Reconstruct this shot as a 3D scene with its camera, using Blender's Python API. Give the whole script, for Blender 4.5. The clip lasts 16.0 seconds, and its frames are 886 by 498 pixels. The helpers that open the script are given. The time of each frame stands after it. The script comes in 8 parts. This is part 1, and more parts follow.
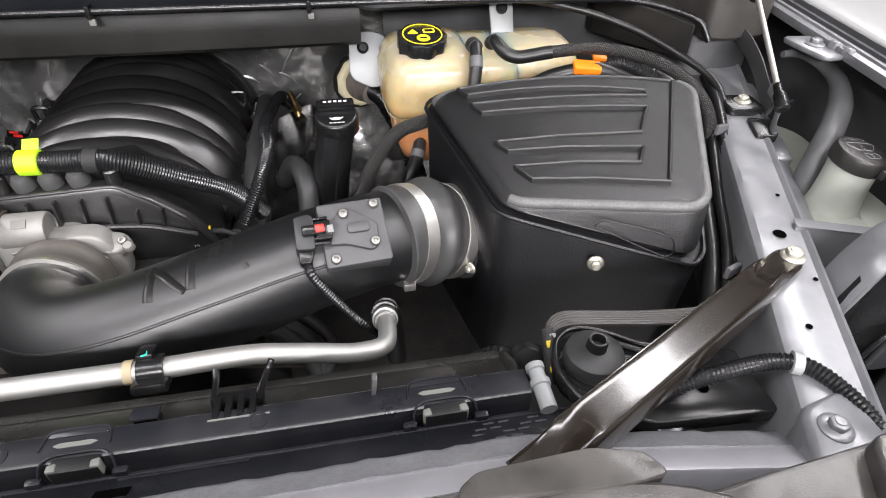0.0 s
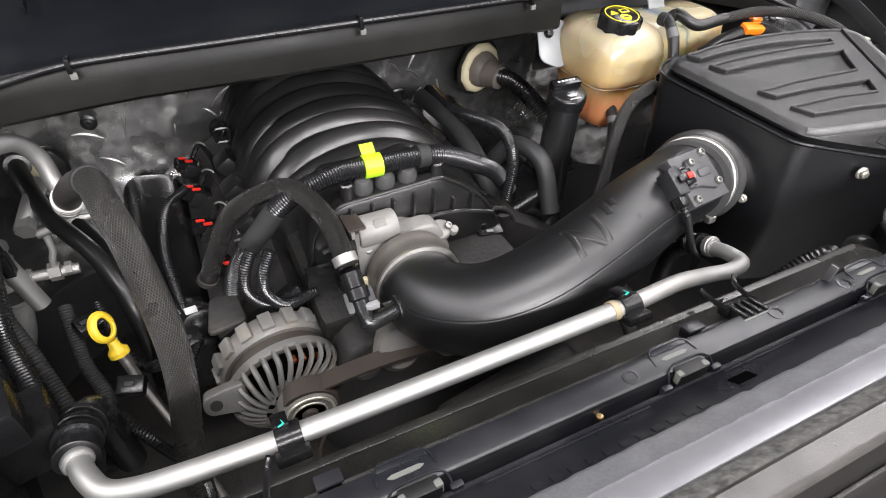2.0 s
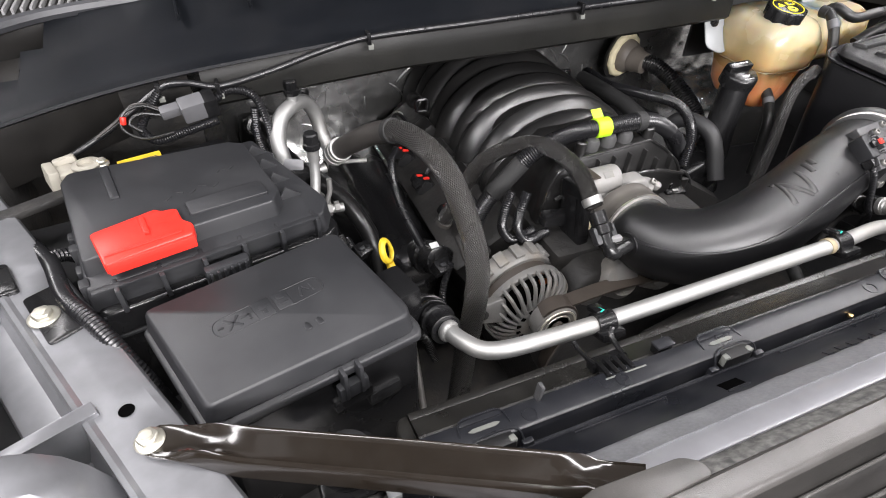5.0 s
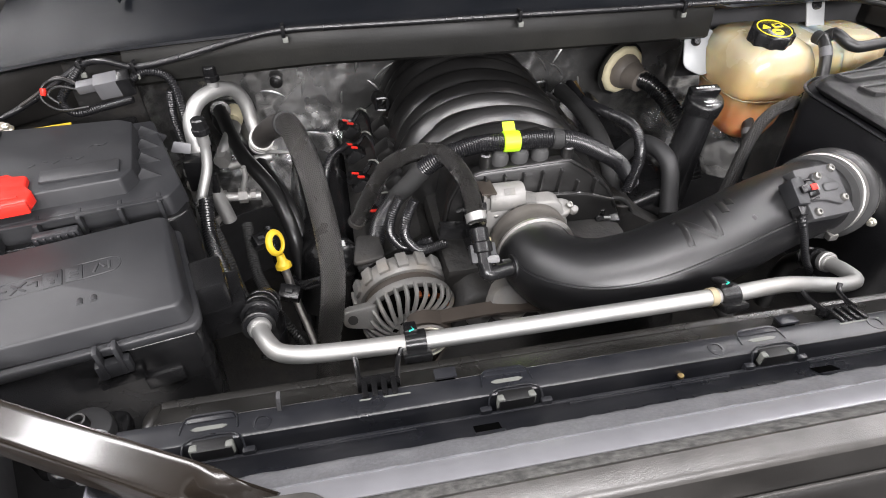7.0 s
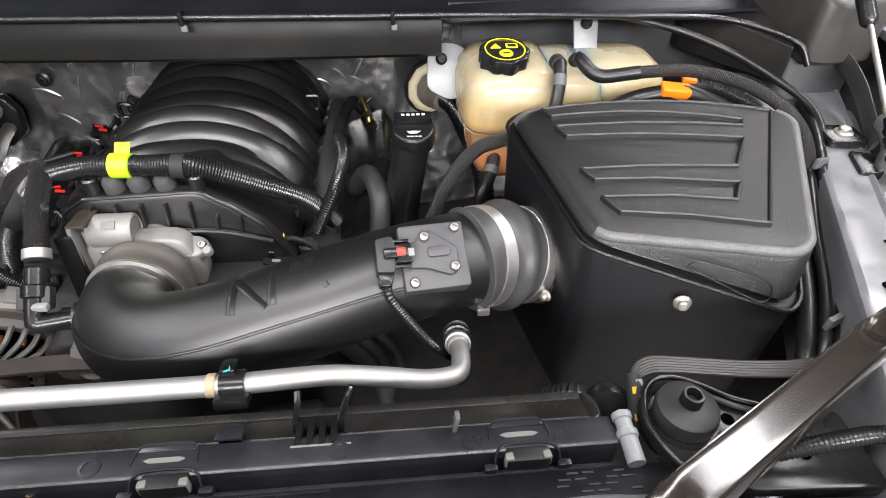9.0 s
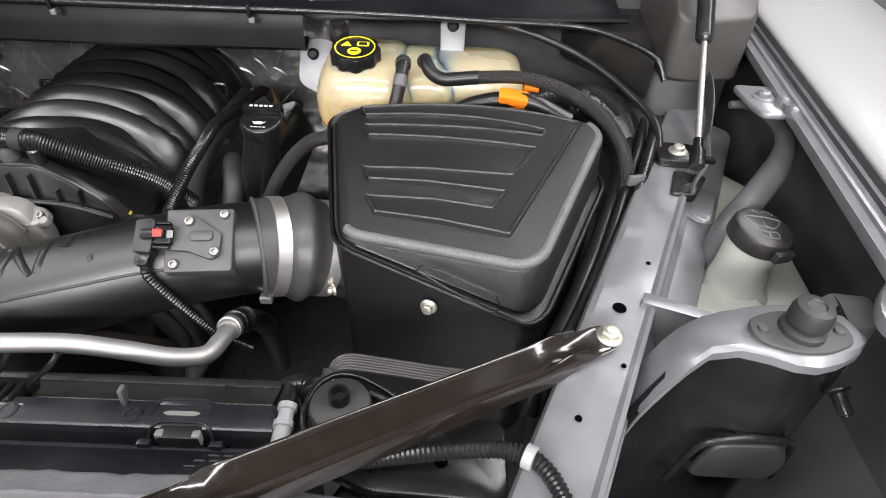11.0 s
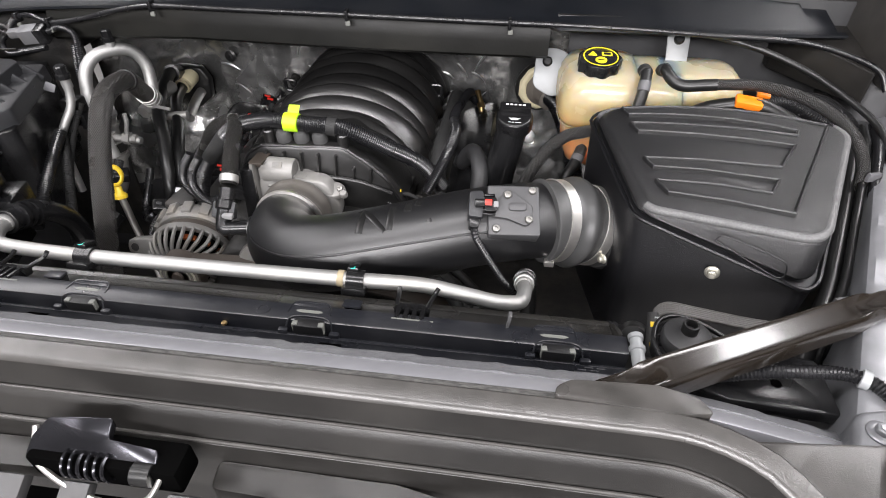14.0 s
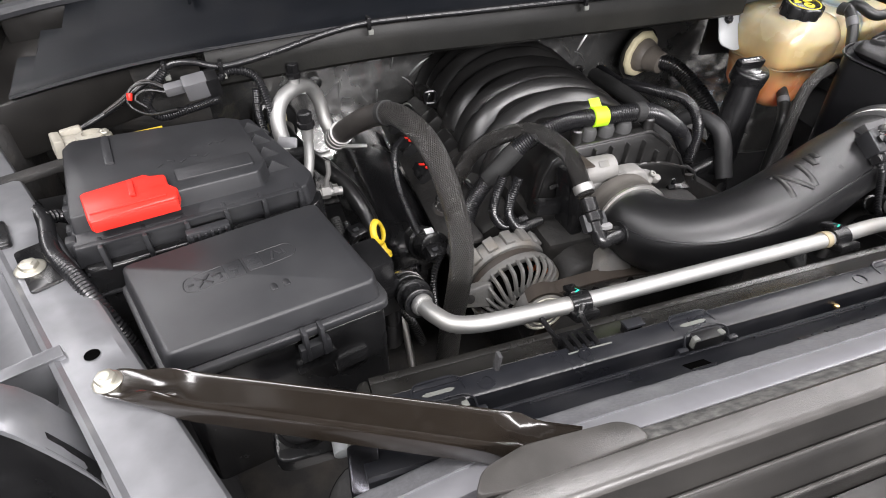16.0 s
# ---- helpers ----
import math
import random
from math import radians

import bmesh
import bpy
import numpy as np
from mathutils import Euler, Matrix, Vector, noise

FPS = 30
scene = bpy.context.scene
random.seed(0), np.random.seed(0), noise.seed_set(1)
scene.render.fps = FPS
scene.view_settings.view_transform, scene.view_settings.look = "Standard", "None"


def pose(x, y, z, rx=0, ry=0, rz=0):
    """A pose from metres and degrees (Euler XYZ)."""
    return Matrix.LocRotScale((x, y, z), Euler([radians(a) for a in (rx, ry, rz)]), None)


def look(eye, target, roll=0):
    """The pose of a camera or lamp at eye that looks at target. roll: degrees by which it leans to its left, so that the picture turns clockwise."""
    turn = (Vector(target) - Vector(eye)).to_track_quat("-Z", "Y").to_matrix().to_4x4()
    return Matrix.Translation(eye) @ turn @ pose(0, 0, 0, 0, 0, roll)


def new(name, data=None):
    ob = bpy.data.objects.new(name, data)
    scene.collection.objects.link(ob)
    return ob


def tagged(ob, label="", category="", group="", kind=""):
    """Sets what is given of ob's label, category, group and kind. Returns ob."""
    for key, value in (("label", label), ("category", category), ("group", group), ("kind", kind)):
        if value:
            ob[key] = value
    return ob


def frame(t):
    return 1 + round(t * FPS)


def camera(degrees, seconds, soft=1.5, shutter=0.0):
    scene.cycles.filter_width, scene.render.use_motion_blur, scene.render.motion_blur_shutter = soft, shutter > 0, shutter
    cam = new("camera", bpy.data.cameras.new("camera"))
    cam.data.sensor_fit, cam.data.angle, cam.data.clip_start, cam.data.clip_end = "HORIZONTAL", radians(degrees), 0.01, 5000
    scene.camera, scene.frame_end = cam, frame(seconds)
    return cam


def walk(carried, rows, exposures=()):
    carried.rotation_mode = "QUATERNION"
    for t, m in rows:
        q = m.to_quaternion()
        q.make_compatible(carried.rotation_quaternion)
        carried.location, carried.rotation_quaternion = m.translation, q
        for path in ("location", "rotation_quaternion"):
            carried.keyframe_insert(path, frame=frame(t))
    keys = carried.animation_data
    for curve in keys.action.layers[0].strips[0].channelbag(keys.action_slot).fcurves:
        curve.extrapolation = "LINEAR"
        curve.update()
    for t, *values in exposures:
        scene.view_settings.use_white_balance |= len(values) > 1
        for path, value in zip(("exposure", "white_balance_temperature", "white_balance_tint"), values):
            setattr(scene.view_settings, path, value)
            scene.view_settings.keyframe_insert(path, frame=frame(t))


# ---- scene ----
cam = camera(76.3, 16.0, soft=1.0)
PATH = [
    (0, (0.293, -0.333, 1.49), (0.614, 1.174, 0.216), 1.8),
    (0.5, (0.148, -0.364, 1.503), (0.504, 1.133, 0.225), 1.2),
    (1, (0.016, -0.346, 1.5), (0.46, 1.125, 0.219), 0.8),
    (1.5, (-0.079, -0.3, 1.505), (0.477, 1.124, 0.216), 0.3),
    (2, (-0.252, -0.267, 1.514), (0.417, 1.106, 0.222), 0.8),
    (2.5, (-0.519, -0.255, 1.523), (0.162, 1.108, 0.227), 0.5),
    (3, (-0.701, -0.244, 1.531), (-0.02, 1.103, 0.218), 0.9),
    (3.2, (-0.724, -0.245, 1.541), (-0.048, 1.099, 0.224), 1.0),
    (5.3, (-0.533, -0.315, 1.55), (-0.001, 1.107, 0.249), 0.7),
    (5.5, (-0.497, -0.324, 1.543), (-0.015, 1.118, 0.243), 0.7),
    (6, (-0.43, -0.325, 1.536), (-0.034, 1.142, 0.236), 0.6),
    (6.5, (-0.374, -0.343, 1.545), (-0.015, 1.134, 0.244), 0.7),
    (7, (-0.303, -0.361, 1.543), (0.0, 1.127, 0.241), 0.6),
    (7.5, (-0.166, -0.363, 1.545), (0.101, 1.13, 0.241), 1.0),
    (8, (0.022, -0.334, 1.528), (0.214, 1.175, 0.229), 1.1),
    (8.5, (0.16, -0.309, 1.514), (0.322, 1.21, 0.223), 1.4),
    (9, (0.259, -0.298, 1.507), (0.429, 1.219, 0.214), 1.6),
    (9.5, (0.332, -0.295, 1.496), (0.509, 1.217, 0.198), 1.8),
    (10, (0.396, -0.311, 1.501), (0.573, 1.201, 0.202), 2.1),
    (10.2, (0.424, -0.315, 1.505), (0.58, 1.198, 0.206), 2.2),
    (12.3, (0.683, -0.324, 1.536), (0.498, 1.188, 0.241), 2.3),
    (12.5, (0.671, -0.337, 1.541), (0.478, 1.172, 0.243), 2.2),
    (13, (0.593, -0.424, 1.566), (0.39, 1.091, 0.277), 2.1),
    (13.5, (0.428, -0.491, 1.571), (0.196, 1.022, 0.284), 1.1),
    (14, (0.279, -0.472, 1.568), (0.095, 1.046, 0.279), 0.6),
    (14.5, (0.083, -0.418, 1.555), (0.115, 1.108, 0.263), 0.5),
    (15, (-0.138, -0.415, 1.558), (0.113, 1.098, 0.274), 0.6),
    (15.5, (-0.358, -0.404, 1.552), (0.066, 1.076, 0.275), 0.4),
    (16, (-0.534, -0.347, 1.523), (-0.051, 1.114, 0.246), 0.1),
]
walk(cam, [(t, look(eye, target, roll)) for t, eye, target, roll in PATH],
     exposures=[(0, -0.35), (2.3, -0.29), (3.0, -0.12), (3.6, -0.15), (5.3, -0.24), (10.2, -0.24), (12.3, -0.82), (13.0, -0.70), (13.6, -0.46), (14.3, -0.38), (16, -0.33)])

# ---- world and light: a closed workshop, its long lamps unseen and assumed ----
world = bpy.data.worlds.new("workshop_world")
scene.world = world
world.use_nodes = True
world.node_tree.nodes["Background"].inputs[0].default_value = (0.9, 0.95, 1.0, 1)
world.node_tree.nodes["Background"].inputs[1].default_value = 0.07


def lamp(x, y, z, sx, sy, watts, colour=(0.99, 0.96, 0.975), aim=(0, 0, -1)):
    light = bpy.data.lights.new("unseen_lamp", "AREA")
    light.shape, light.size, light.size_y, light.energy, light.color = "RECTANGLE", sx, sy, watts, colour
    ob = new("unseen_lamp_light", light)
    ob.matrix_world = look((x, y, z), (x + aim[0], y + aim[1], z + aim[2] + 0.0001))
    return ob


# the unseen front lamp sits low and tilted, to light under the cowl
lamp(0.0, -3.3, 2.75, 3.6, 0.5, 375, aim=(0, 0.75, -0.66))
lamp(-2.1, 0.2, 3.1, 0.45, 4.2, 150)
lamp(2.1, 0.2, 3.1, 0.45, 4.2, 150)
lamp(0.0, -0.75, 3.3, 2.4, 0.3, 80)


# ---- materials ----
def mat(name, col, rough=0.5, metal=0.0, grain=0.12, gscale=40.0, bump=0.15, bscale=900.0, dirt=None, dirty=0.35, dscale=9.0,
        spec=0.5, coat=0.0, emit=0.0, roughvar=0.12, bdist=0.0006, stretch=(1, 1, 1), random=0.0):
    m = bpy.data.materials.new(name)
    m.use_nodes = True
    nt = m.node_tree
    nd, ln = nt.nodes, nt.links
    p = nd["Principled BSDF"]
    tc = nd.new("ShaderNodeTexCoord")
    mp = nd.new("ShaderNodeMapping")
    mp.inputs["Scale"].default_value = stretch
    ln.new(tc.outputs["Object"], mp.inputs["Vector"])

    def noise_node(scale, detail=4.0):
        n = nd.new("ShaderNodeTexNoise")
        n.inputs["Scale"].default_value, n.inputs["Detail"].default_value = scale, detail
        ln.new(mp.outputs["Vector"], n.inputs["Vector"])
        return n

    a = noise_node(gscale, 6.0)
    ramp = nd.new("ShaderNodeValToRGB")
    ramp.color_ramp.elements[0].position, ramp.color_ramp.elements[1].position = 0.3, 0.72
    ramp.color_ramp.elements[0].color = (*[c * (1 - grain) for c in col], 1)
    ramp.color_ramp.elements[1].color = (*[min(1, c * (1 + grain)) for c in col], 1)
    ln.new(a.outputs["Fac"], ramp.inputs["Fac"])
    colour = ramp.outputs["Color"]
    if dirt:
        d = noise_node(dscale, 8.0)
        r2 = nd.new("ShaderNodeValToRGB")
        r2.color_ramp.elements[0].position, r2.color_ramp.elements[1].position = 0.46, 0.72
        r2.color_ramp.elements[0].color, r2.color_ramp.elements[1].color = (0, 0, 0, 1), (dirty, dirty, dirty, 1)
        ln.new(d.outputs["Fac"], r2.inputs["Fac"])
        mx = nd.new("ShaderNodeMixRGB")
        mx.inputs[2].default_value = (*dirt, 1)
        ln.new(r2.outputs["Color"], mx.inputs[0])
        ln.new(colour, mx.inputs[1])
        colour = mx.outputs[0]
    if random:
        oi = nd.new("ShaderNodeObjectInfo")
        hs = nd.new("ShaderNodeHueSaturation")
        mr = nd.new("ShaderNodeMapRange")
        mr.inputs[3].default_value, mr.inputs[4].default_value = 1 - random, 1 + random
        ln.new(oi.outputs["Random"], mr.inputs[0])
        ln.new(mr.outputs[0], hs.inputs["Value"])
        ln.new(colour, hs.inputs["Color"])
        colour = hs.outputs["Color"]
    ln.new(colour, p.inputs["Base Color"])
    rr = nd.new("ShaderNodeMapRange")
    rr.inputs[3].default_value, rr.inputs[4].default_value = max(0.02, rough - roughvar), min(1, rough + roughvar)
    b = noise_node(gscale * 0.35, 5.0)
    ln.new(b.outputs["Fac"], rr.inputs[0])
    ln.new(rr.outputs[0], p.inputs["Roughness"])
    p.inputs["Metallic"].default_value = metal
    p.inputs["Specular IOR Level"].default_value = spec
    p.inputs["Coat Weight"].default_value = coat
    p.inputs["Coat Roughness"].default_value = 0.08
    if bump:
        f = noise_node(bscale, 3.0)
        bn = nd.new("ShaderNodeBump")
        bn.inputs["Strength"].default_value, bn.inputs["Distance"].default_value = bump, bdist
        ln.new(f.outputs["Fac"], bn.inputs["Height"])
        ln.new(bn.outputs["Normal"], p.inputs["Normal"])
    if emit:
        p.inputs["Emission Color"].default_value, p.inputs["Emission Strength"].default_value = (*col, 1), emit
    return m


PLASTIC = mat("black_plastic", (0.007, 0.007, 0.0075), 0.25, spec=0.45, bump=0.12, dirt=(0.04, 0.04, 0.041), dirty=0.35)
TEXTURED = mat("textured_black_plastic", (0.006, 0.006, 0.007), 0.34, spec=0.5, bump=0.5, bscale=850, bdist=0.001, grain=0.2, gscale=500, roughvar=0.08)
LIDTEX = mat("lid_grained_plastic", (0.011, 0.011, 0.0115), 0.34, spec=0.75, bump=0.55, bscale=1100, bdist=0.0012, grain=0.25, gscale=600, roughvar=0.08)
TUBE = mat("wrinkle_black_tube", (0.005, 0.005, 0.0056), 0.38, spec=0.75, bump=0.22, bscale=1400, bdist=0.0008, grain=0.15, gscale=300, roughvar=0.03)
SATIN = mat("satin_black_manifold", (0.0085, 0.0083, 0.0082), 0.32, spec=1.0, bump=0.2, bscale=500, dirt=(0.035, 0.034, 0.033), dirty=0.35, roughvar=0.08)
BOXGREY = mat("charcoal_box_plastic", (0.019, 0.0195, 0.0215), 0.46, spec=0.5, bump=0.18, bscale=1200, dirt=(0.05, 0.05, 0.052), dirty=0.35, dscale=14)
LEDGE = mat("glossy_brown_black_ledge", (0.012, 0.0115, 0.0105), 0.27, spec=0.5, bump=0.12, dirt=(0.04, 0.038, 0.034), dirty=0.3, dscale=20)
SHROUD = mat("shroud_black_plastic", (0.013, 0.0138, 0.017), 0.30, spec=0.5, bump=0.12, dirt=(0.05, 0.05, 0.053), dirty=0.45, dscale=14)
COVER = mat("taupe_trim_plastic", (0.013, 0.0122, 0.0114), 0.36, spec=0.38, bump=0.25, bscale=1500, dirt=(0.05, 0.047, 0.043), dirty=0.4, dscale=8)
# paler than COVER for wear and for the sheen put into its colour
WORNSHEEN = mat("worn_sheen_taupe", (0.055, 0.052, 0.049), 0.31, spec=0.65, bump=0.25, bscale=900, dirt=(0.025, 0.024, 0.022), dirty=0.75, dscale=30)
GUTTER = mat("grey_gutter_seal", (0.045, 0.046, 0.05), 0.4, bump=0.2, bscale=300)
DARKSTEEL = mat("dark_polished_steel", (0.05, 0.05, 0.056), 0.24, metal=0.9, bump=0.1, bscale=200)
RUBBER = mat("black_rubber", (0.008, 0.008, 0.008), 0.33, spec=0.5, bump=0.15, dirt=(0.03, 0.03, 0.03), dirty=0.3)
GREYRUB = mat("grey_rubber", (0.05, 0.05, 0.05), 0.62, bump=0.3, bscale=400)
BANDGREY = mat("dusty_band_rubber", (0.085, 0.078, 0.07), 0.5, bump=0.3, bscale=300)
COUPLER = mat("dark_grey_silicone", (0.04, 0.04, 0.04), 0.42, bump=0.2, bscale=300)
CONDUIT = mat("black_split_conduit", (0.009, 0.009, 0.010), 0.28, spec=0.6, bump=0.05)
LOOM = mat("black_cloth_tape", (0.015, 0.015, 0.015), 0.7, bump=0.8, bscale=500)
ALU = mat("aluminium_pipe", (0.40, 0.40, 0.392), 0.54, metal=0.85, bump=0.15, bscale=300, dirt=(0.5, 0.47, 0.42), dirty=0.35, grain=0.06)
DARKCAST = mat("dull_black_casting", (0.012, 0.0115, 0.011), 0.6, bump=0.6, bscale=120, bdist=0.002, dirt=(0.03, 0.027, 0.024), dirty=0.4, dscale=20)
CAST = mat("cast_aluminium", (0.16, 0.157, 0.15), 0.52, metal=0.3, bump=0.7, bscale=350, bdist=0.001, dirt=(0.2, 0.17, 0.13), dirty=0.55, dscale=25)
BRIGHT = mat("bright_cast_metal", (0.24, 0.235, 0.225), 0.55, metal=0.35, bump=0.5, bscale=400, dirt=(0.25, 0.23, 0.2), dirty=0.3, dscale=30)
STEEL = mat("brushed_steel_band", (0.74, 0.72, 0.69), 0.42, metal=1.0, bump=0.2, bscale=300, grain=0.08)
SCREW = mat("dull_steel_screw", (0.26, 0.255, 0.24), 0.42, metal=0.8, bump=0.2, bscale=500)
ZINC = mat("zinc_bolt_steel", (0.62, 0.6, 0.52), 0.4, metal=0.85, bump=0.3, bscale=500)
GALV = mat("pale_galvanised_tie_bar", (0.23, 0.232, 0.245), 0.42, metal=0.4, grain=0.12, gscale=300, bump=0.35, bscale=400, bdist=0.001, dirt=(0.33, 0.335, 0.35), dirty=0.5, dscale=40)
PRIMER = mat("silver_grey_body_primer", (0.222, 0.225, 0.237), 0.35, metal=0.4, bump=0.16, bscale=40, bdist=0.0015, dirt=(0.16, 0.16, 0.168), dirty=0.35, coat=0.18)
BROWN = mat("gloss_dark_brown_enamel", (0.013, 0.010, 0.0075), 0.18, bump=0.05, bscale=60, coat=0.5, grain=0.1, dirt=(0.03, 0.027, 0.023), dirty=0.2, dscale=90, roughvar=0.03)
WHITEPAINT = mat("white_car_paint", (0.37, 0.37, 0.367), 0.3, bump=0.0, grain=0.02, gscale=3, coat=0.5, roughvar=0.02)
TANK = mat("cream_translucent_plastic", (0.72, 0.66, 0.49), 0.27, bump=0.15, bscale=60, grain=0.05, gscale=22, dirt=(0.62, 0.53, 0.34), dirty=0.5, dscale=14, coat=0.12)
nd, ln = TANK.node_tree.nodes, TANK.node_tree.links
tc = nd.new("ShaderNodeTexCoord")
sp = nd.new("ShaderNodeSeparateXYZ")
ln.new(tc.outputs["Object"], sp.inputs[0])
wob = nd.new("ShaderNodeTexNoise")
wob.inputs["Scale"].default_value = 18
ln.new(tc.outputs["Object"], wob.inputs["Vector"])
add = nd.new("ShaderNodeMath")
add.operation = "MULTIPLY_ADD"
add.inputs[1].default_value = 0.03
ln.new(wob.outputs["Fac"], add.inputs[0])
ln.new(sp.outputs["Z"], add.inputs[2])
mr = nd.new("ShaderNodeMapRange")
mr.inputs[1].default_value, mr.inputs[2].default_value = 0.0, 0.16
ln.new(add.outputs[0], mr.inputs[0])
fluid = nd.new("ShaderNodeValToRGB")
fluid.color_ramp.elements[0].position, fluid.color_ramp.elements[0].color = 0.18, (0.64, 0.27, 0.12, 1)
fluid.color_ramp.elements[1].position, fluid.color_ramp.elements[1].color = 0.42, (0.60, 0.37, 0.17, 1)
for place, col in ((0.58, (0.53, 0.40, 0.20, 1)), (0.72, (0.45, 0.365, 0.205, 1)), (0.90, (0.43, 0.38, 0.265, 1))):
    fluid.color_ramp.elements.new(place).color = col
ln.new(mr.outputs[0], fluid.inputs[0])
mx = nd.new("ShaderNodeMixRGB")
mx.blend_type = "MULTIPLY"
mx.inputs[0].default_value = 1.0
gain = nd.new("ShaderNodeMixRGB")
gain.blend_type = "DIVIDE"
gain.inputs[0].default_value = 1.0
gain.inputs[2].default_value = (0.72, 0.66, 0.49, 1)
ln.new(nd["Principled BSDF"].inputs["Base Color"].links[0].from_socket, gain.inputs[1])
ln.new(fluid.outputs[0], mx.inputs[1])
ln.new(gain.outputs[0], mx.inputs[2])
ln.new(mx.outputs[0], nd["Principled BSDF"].inputs["Base Color"])
nd["Principled BSDF"].inputs["Subsurface Weight"].default_value = 0.92
nd["Principled BSDF"].inputs["Subsurface Scale"].default_value = 1.3
nd["Principled BSDF"].inputs["Subsurface Radius"].default_value = (0.03, 0.018, 0.008)
EAR = mat("frosted_clear_plastic", (0.27, 0.28, 0.285), 0.4, bump=0.1, grain=0.05)
WASH = mat("milky_washer_plastic", (0.42, 0.44, 0.39), 0.45, bump=0.15, bscale=120, grain=0.05, dirt=(0.3, 0.31, 0.27), dirty=0.4)
CAPGREY = mat("scuffed_cap_plastic", (0.018, 0.017, 0.016), 0.36, bump=0.4, bscale=700, dirt=(0.06, 0.056, 0.052), dirty=0.4, dscale=50)
LIDRIM = mat("lightened_lid_rim", (0.12, 0.12, 0.12), 0.48, bump=0.6, bscale=900, grain=0.3, gscale=500, dirt=(0.05, 0.05, 0.05), dirty=0.4, dscale=40)
TAUPE = mat("dull_taupe_body_paint", (0.048, 0.045, 0.042), 0.42, bump=0.2, bscale=200, dirt=(0.06, 0.055, 0.048), dirty=0.4, dscale=10)
DARKGREY = mat("dark_grey_plastic", (0.07, 0.07, 0.072), 0.24, bump=0.15)
YELLOW = mat("yellow_plastic", (0.72, 0.5, 0.03), 0.4, bump=0.15)
YELLOWINK = mat("yellow_print", (0.85, 0.72, 0.02), 0.5, bump=0)
WHITEINK = mat("white_print", (0.5, 0.5, 0.5), 0.5, bump=0)
GREYINK = mat("dull_grey_print", (0.06, 0.06, 0.066), 0.5, bump=0)
RED = mat("bright_red_plastic", (0.72, 0.03, 0.02), 0.38, bump=0.15, grain=0.06)
NEON = mat("neon_green_tape", (0.5, 0.88, 0.02), 0.45, bump=0.3, bscale=300)
ORANGE = mat("orange_tag_plastic", (0.9, 0.22, 0.01), 0.42, bump=0.1)
TEAL = mat("teal_paint_dab", (0.02, 0.5, 0.38), 0.4, bump=0.2)
CREAM = mat("cream_foam_seal", (0.74, 0.67, 0.45), 0.7, bump=0.6, bscale=250)
BRASS = mat("brass_fitting", (0.6, 0.42, 0.2), 0.3, metal=1.0)
GREYPL = mat("mid_grey_plastic", (0.22, 0.22, 0.22), 0.5, bump=0.2)
CLAMP = mat("pale_cast_lead", (0.34, 0.32, 0.27), 0.55, metal=0.15, bump=0.5, bscale=300, dirt=(0.3, 0.28, 0.24), dirty=0.5, dscale=60)
RELAYGREY = mat("relay_grey_plastic", (0.10, 0.10, 0.105), 0.45, bump=0.2)
DISC = mat("dark_mount_rubber", (0.026, 0.026, 0.027), 0.5, bump=0.3, bscale=400)
BARGREY = mat("grille_bar_grey", (0.06, 0.059, 0.06), 0.45, bump=0.2)
LINERGREY = mat("dusty_inner_panel", (0.042, 0.042, 0.044), 0.5, bump=0.3, bscale=200, dirt=(0.08, 0.08, 0.08), dirty=0.4)
DUCT = mat("grey_duct_rubber", (0.085, 0.085, 0.088), 0.4, bump=0.2, bscale=200)
BOOT = mat("dusty_grey_brown_boot", (0.17, 0.15, 0.13), 0.5, bump=0.4, bscale=160)
TAN = mat("tan_foam", (0.30, 0.25, 0.16), 0.7, bump=0.4, bscale=300)
PAD = mat("dark_grey_sensor_plastic", (0.06, 0.06, 0.062), 0.5, bump=0.3)
FOAM = mat("dusty_grey_foam", (0.12, 0.118, 0.112), 0.85, bump=0.8, bscale=260, bdist=0.001, grain=0.4, gscale=160, dirt=(0.03, 0.03, 0.03), dirty=0.8, dscale=120)
CLIPDARK = mat("clip_pocket_black", (0.006, 0.006, 0.0065), 0.5, bump=0.2)
PIN = mat("pale_clip_plastic", (0.16, 0.165, 0.15), 0.5, bump=0.2, grain=0.1)
LIP = mat("smooth_pale_grey_lip", (0.30, 0.30, 0.32), 0.36, metal=0.3, bump=0.1, grain=0.06)
# black without sheen: shade inside holes, slots and wells put into colour
HOLESHADE = mat("hole_shade_black", (0.002, 0.002, 0.002), 1.0, spec=0.0, bump=0)
GREYHOSE = mat("grey_brown_hose_rubber", (0.034, 0.031, 0.029), 0.42, bump=0.25, bscale=500, dirt=(0.05, 0.046, 0.042), dirty=0.4, dscale=30)
BELT = mat("worn_brown_rubber_belt", (0.036, 0.028, 0.022), 0.6, bump=0.4, bscale=300)
FIREWALL = mat("silver_foil_insulation", (0.36, 0.36, 0.355), 0.25, metal=0.9, bump=0.75, bscale=6, bdist=0.04, grain=0.2, gscale=14, dirt=(0.45, 0.45, 0.43), dirty=0.6, dscale=7)
FOILFOLD = mat("bright_foil_fold", (0.4, 0.4, 0.395), 0.36, metal=0.9, bump=0.2, bscale=100)
DARK = mat("dull_dark_metal", (0.03, 0.029, 0.028), 0.6, metal=0.3, bump=0.6, bscale=120, bdist=0.002, dirt=(0.07, 0.06, 0.05), dirty=0.5, dscale=20)
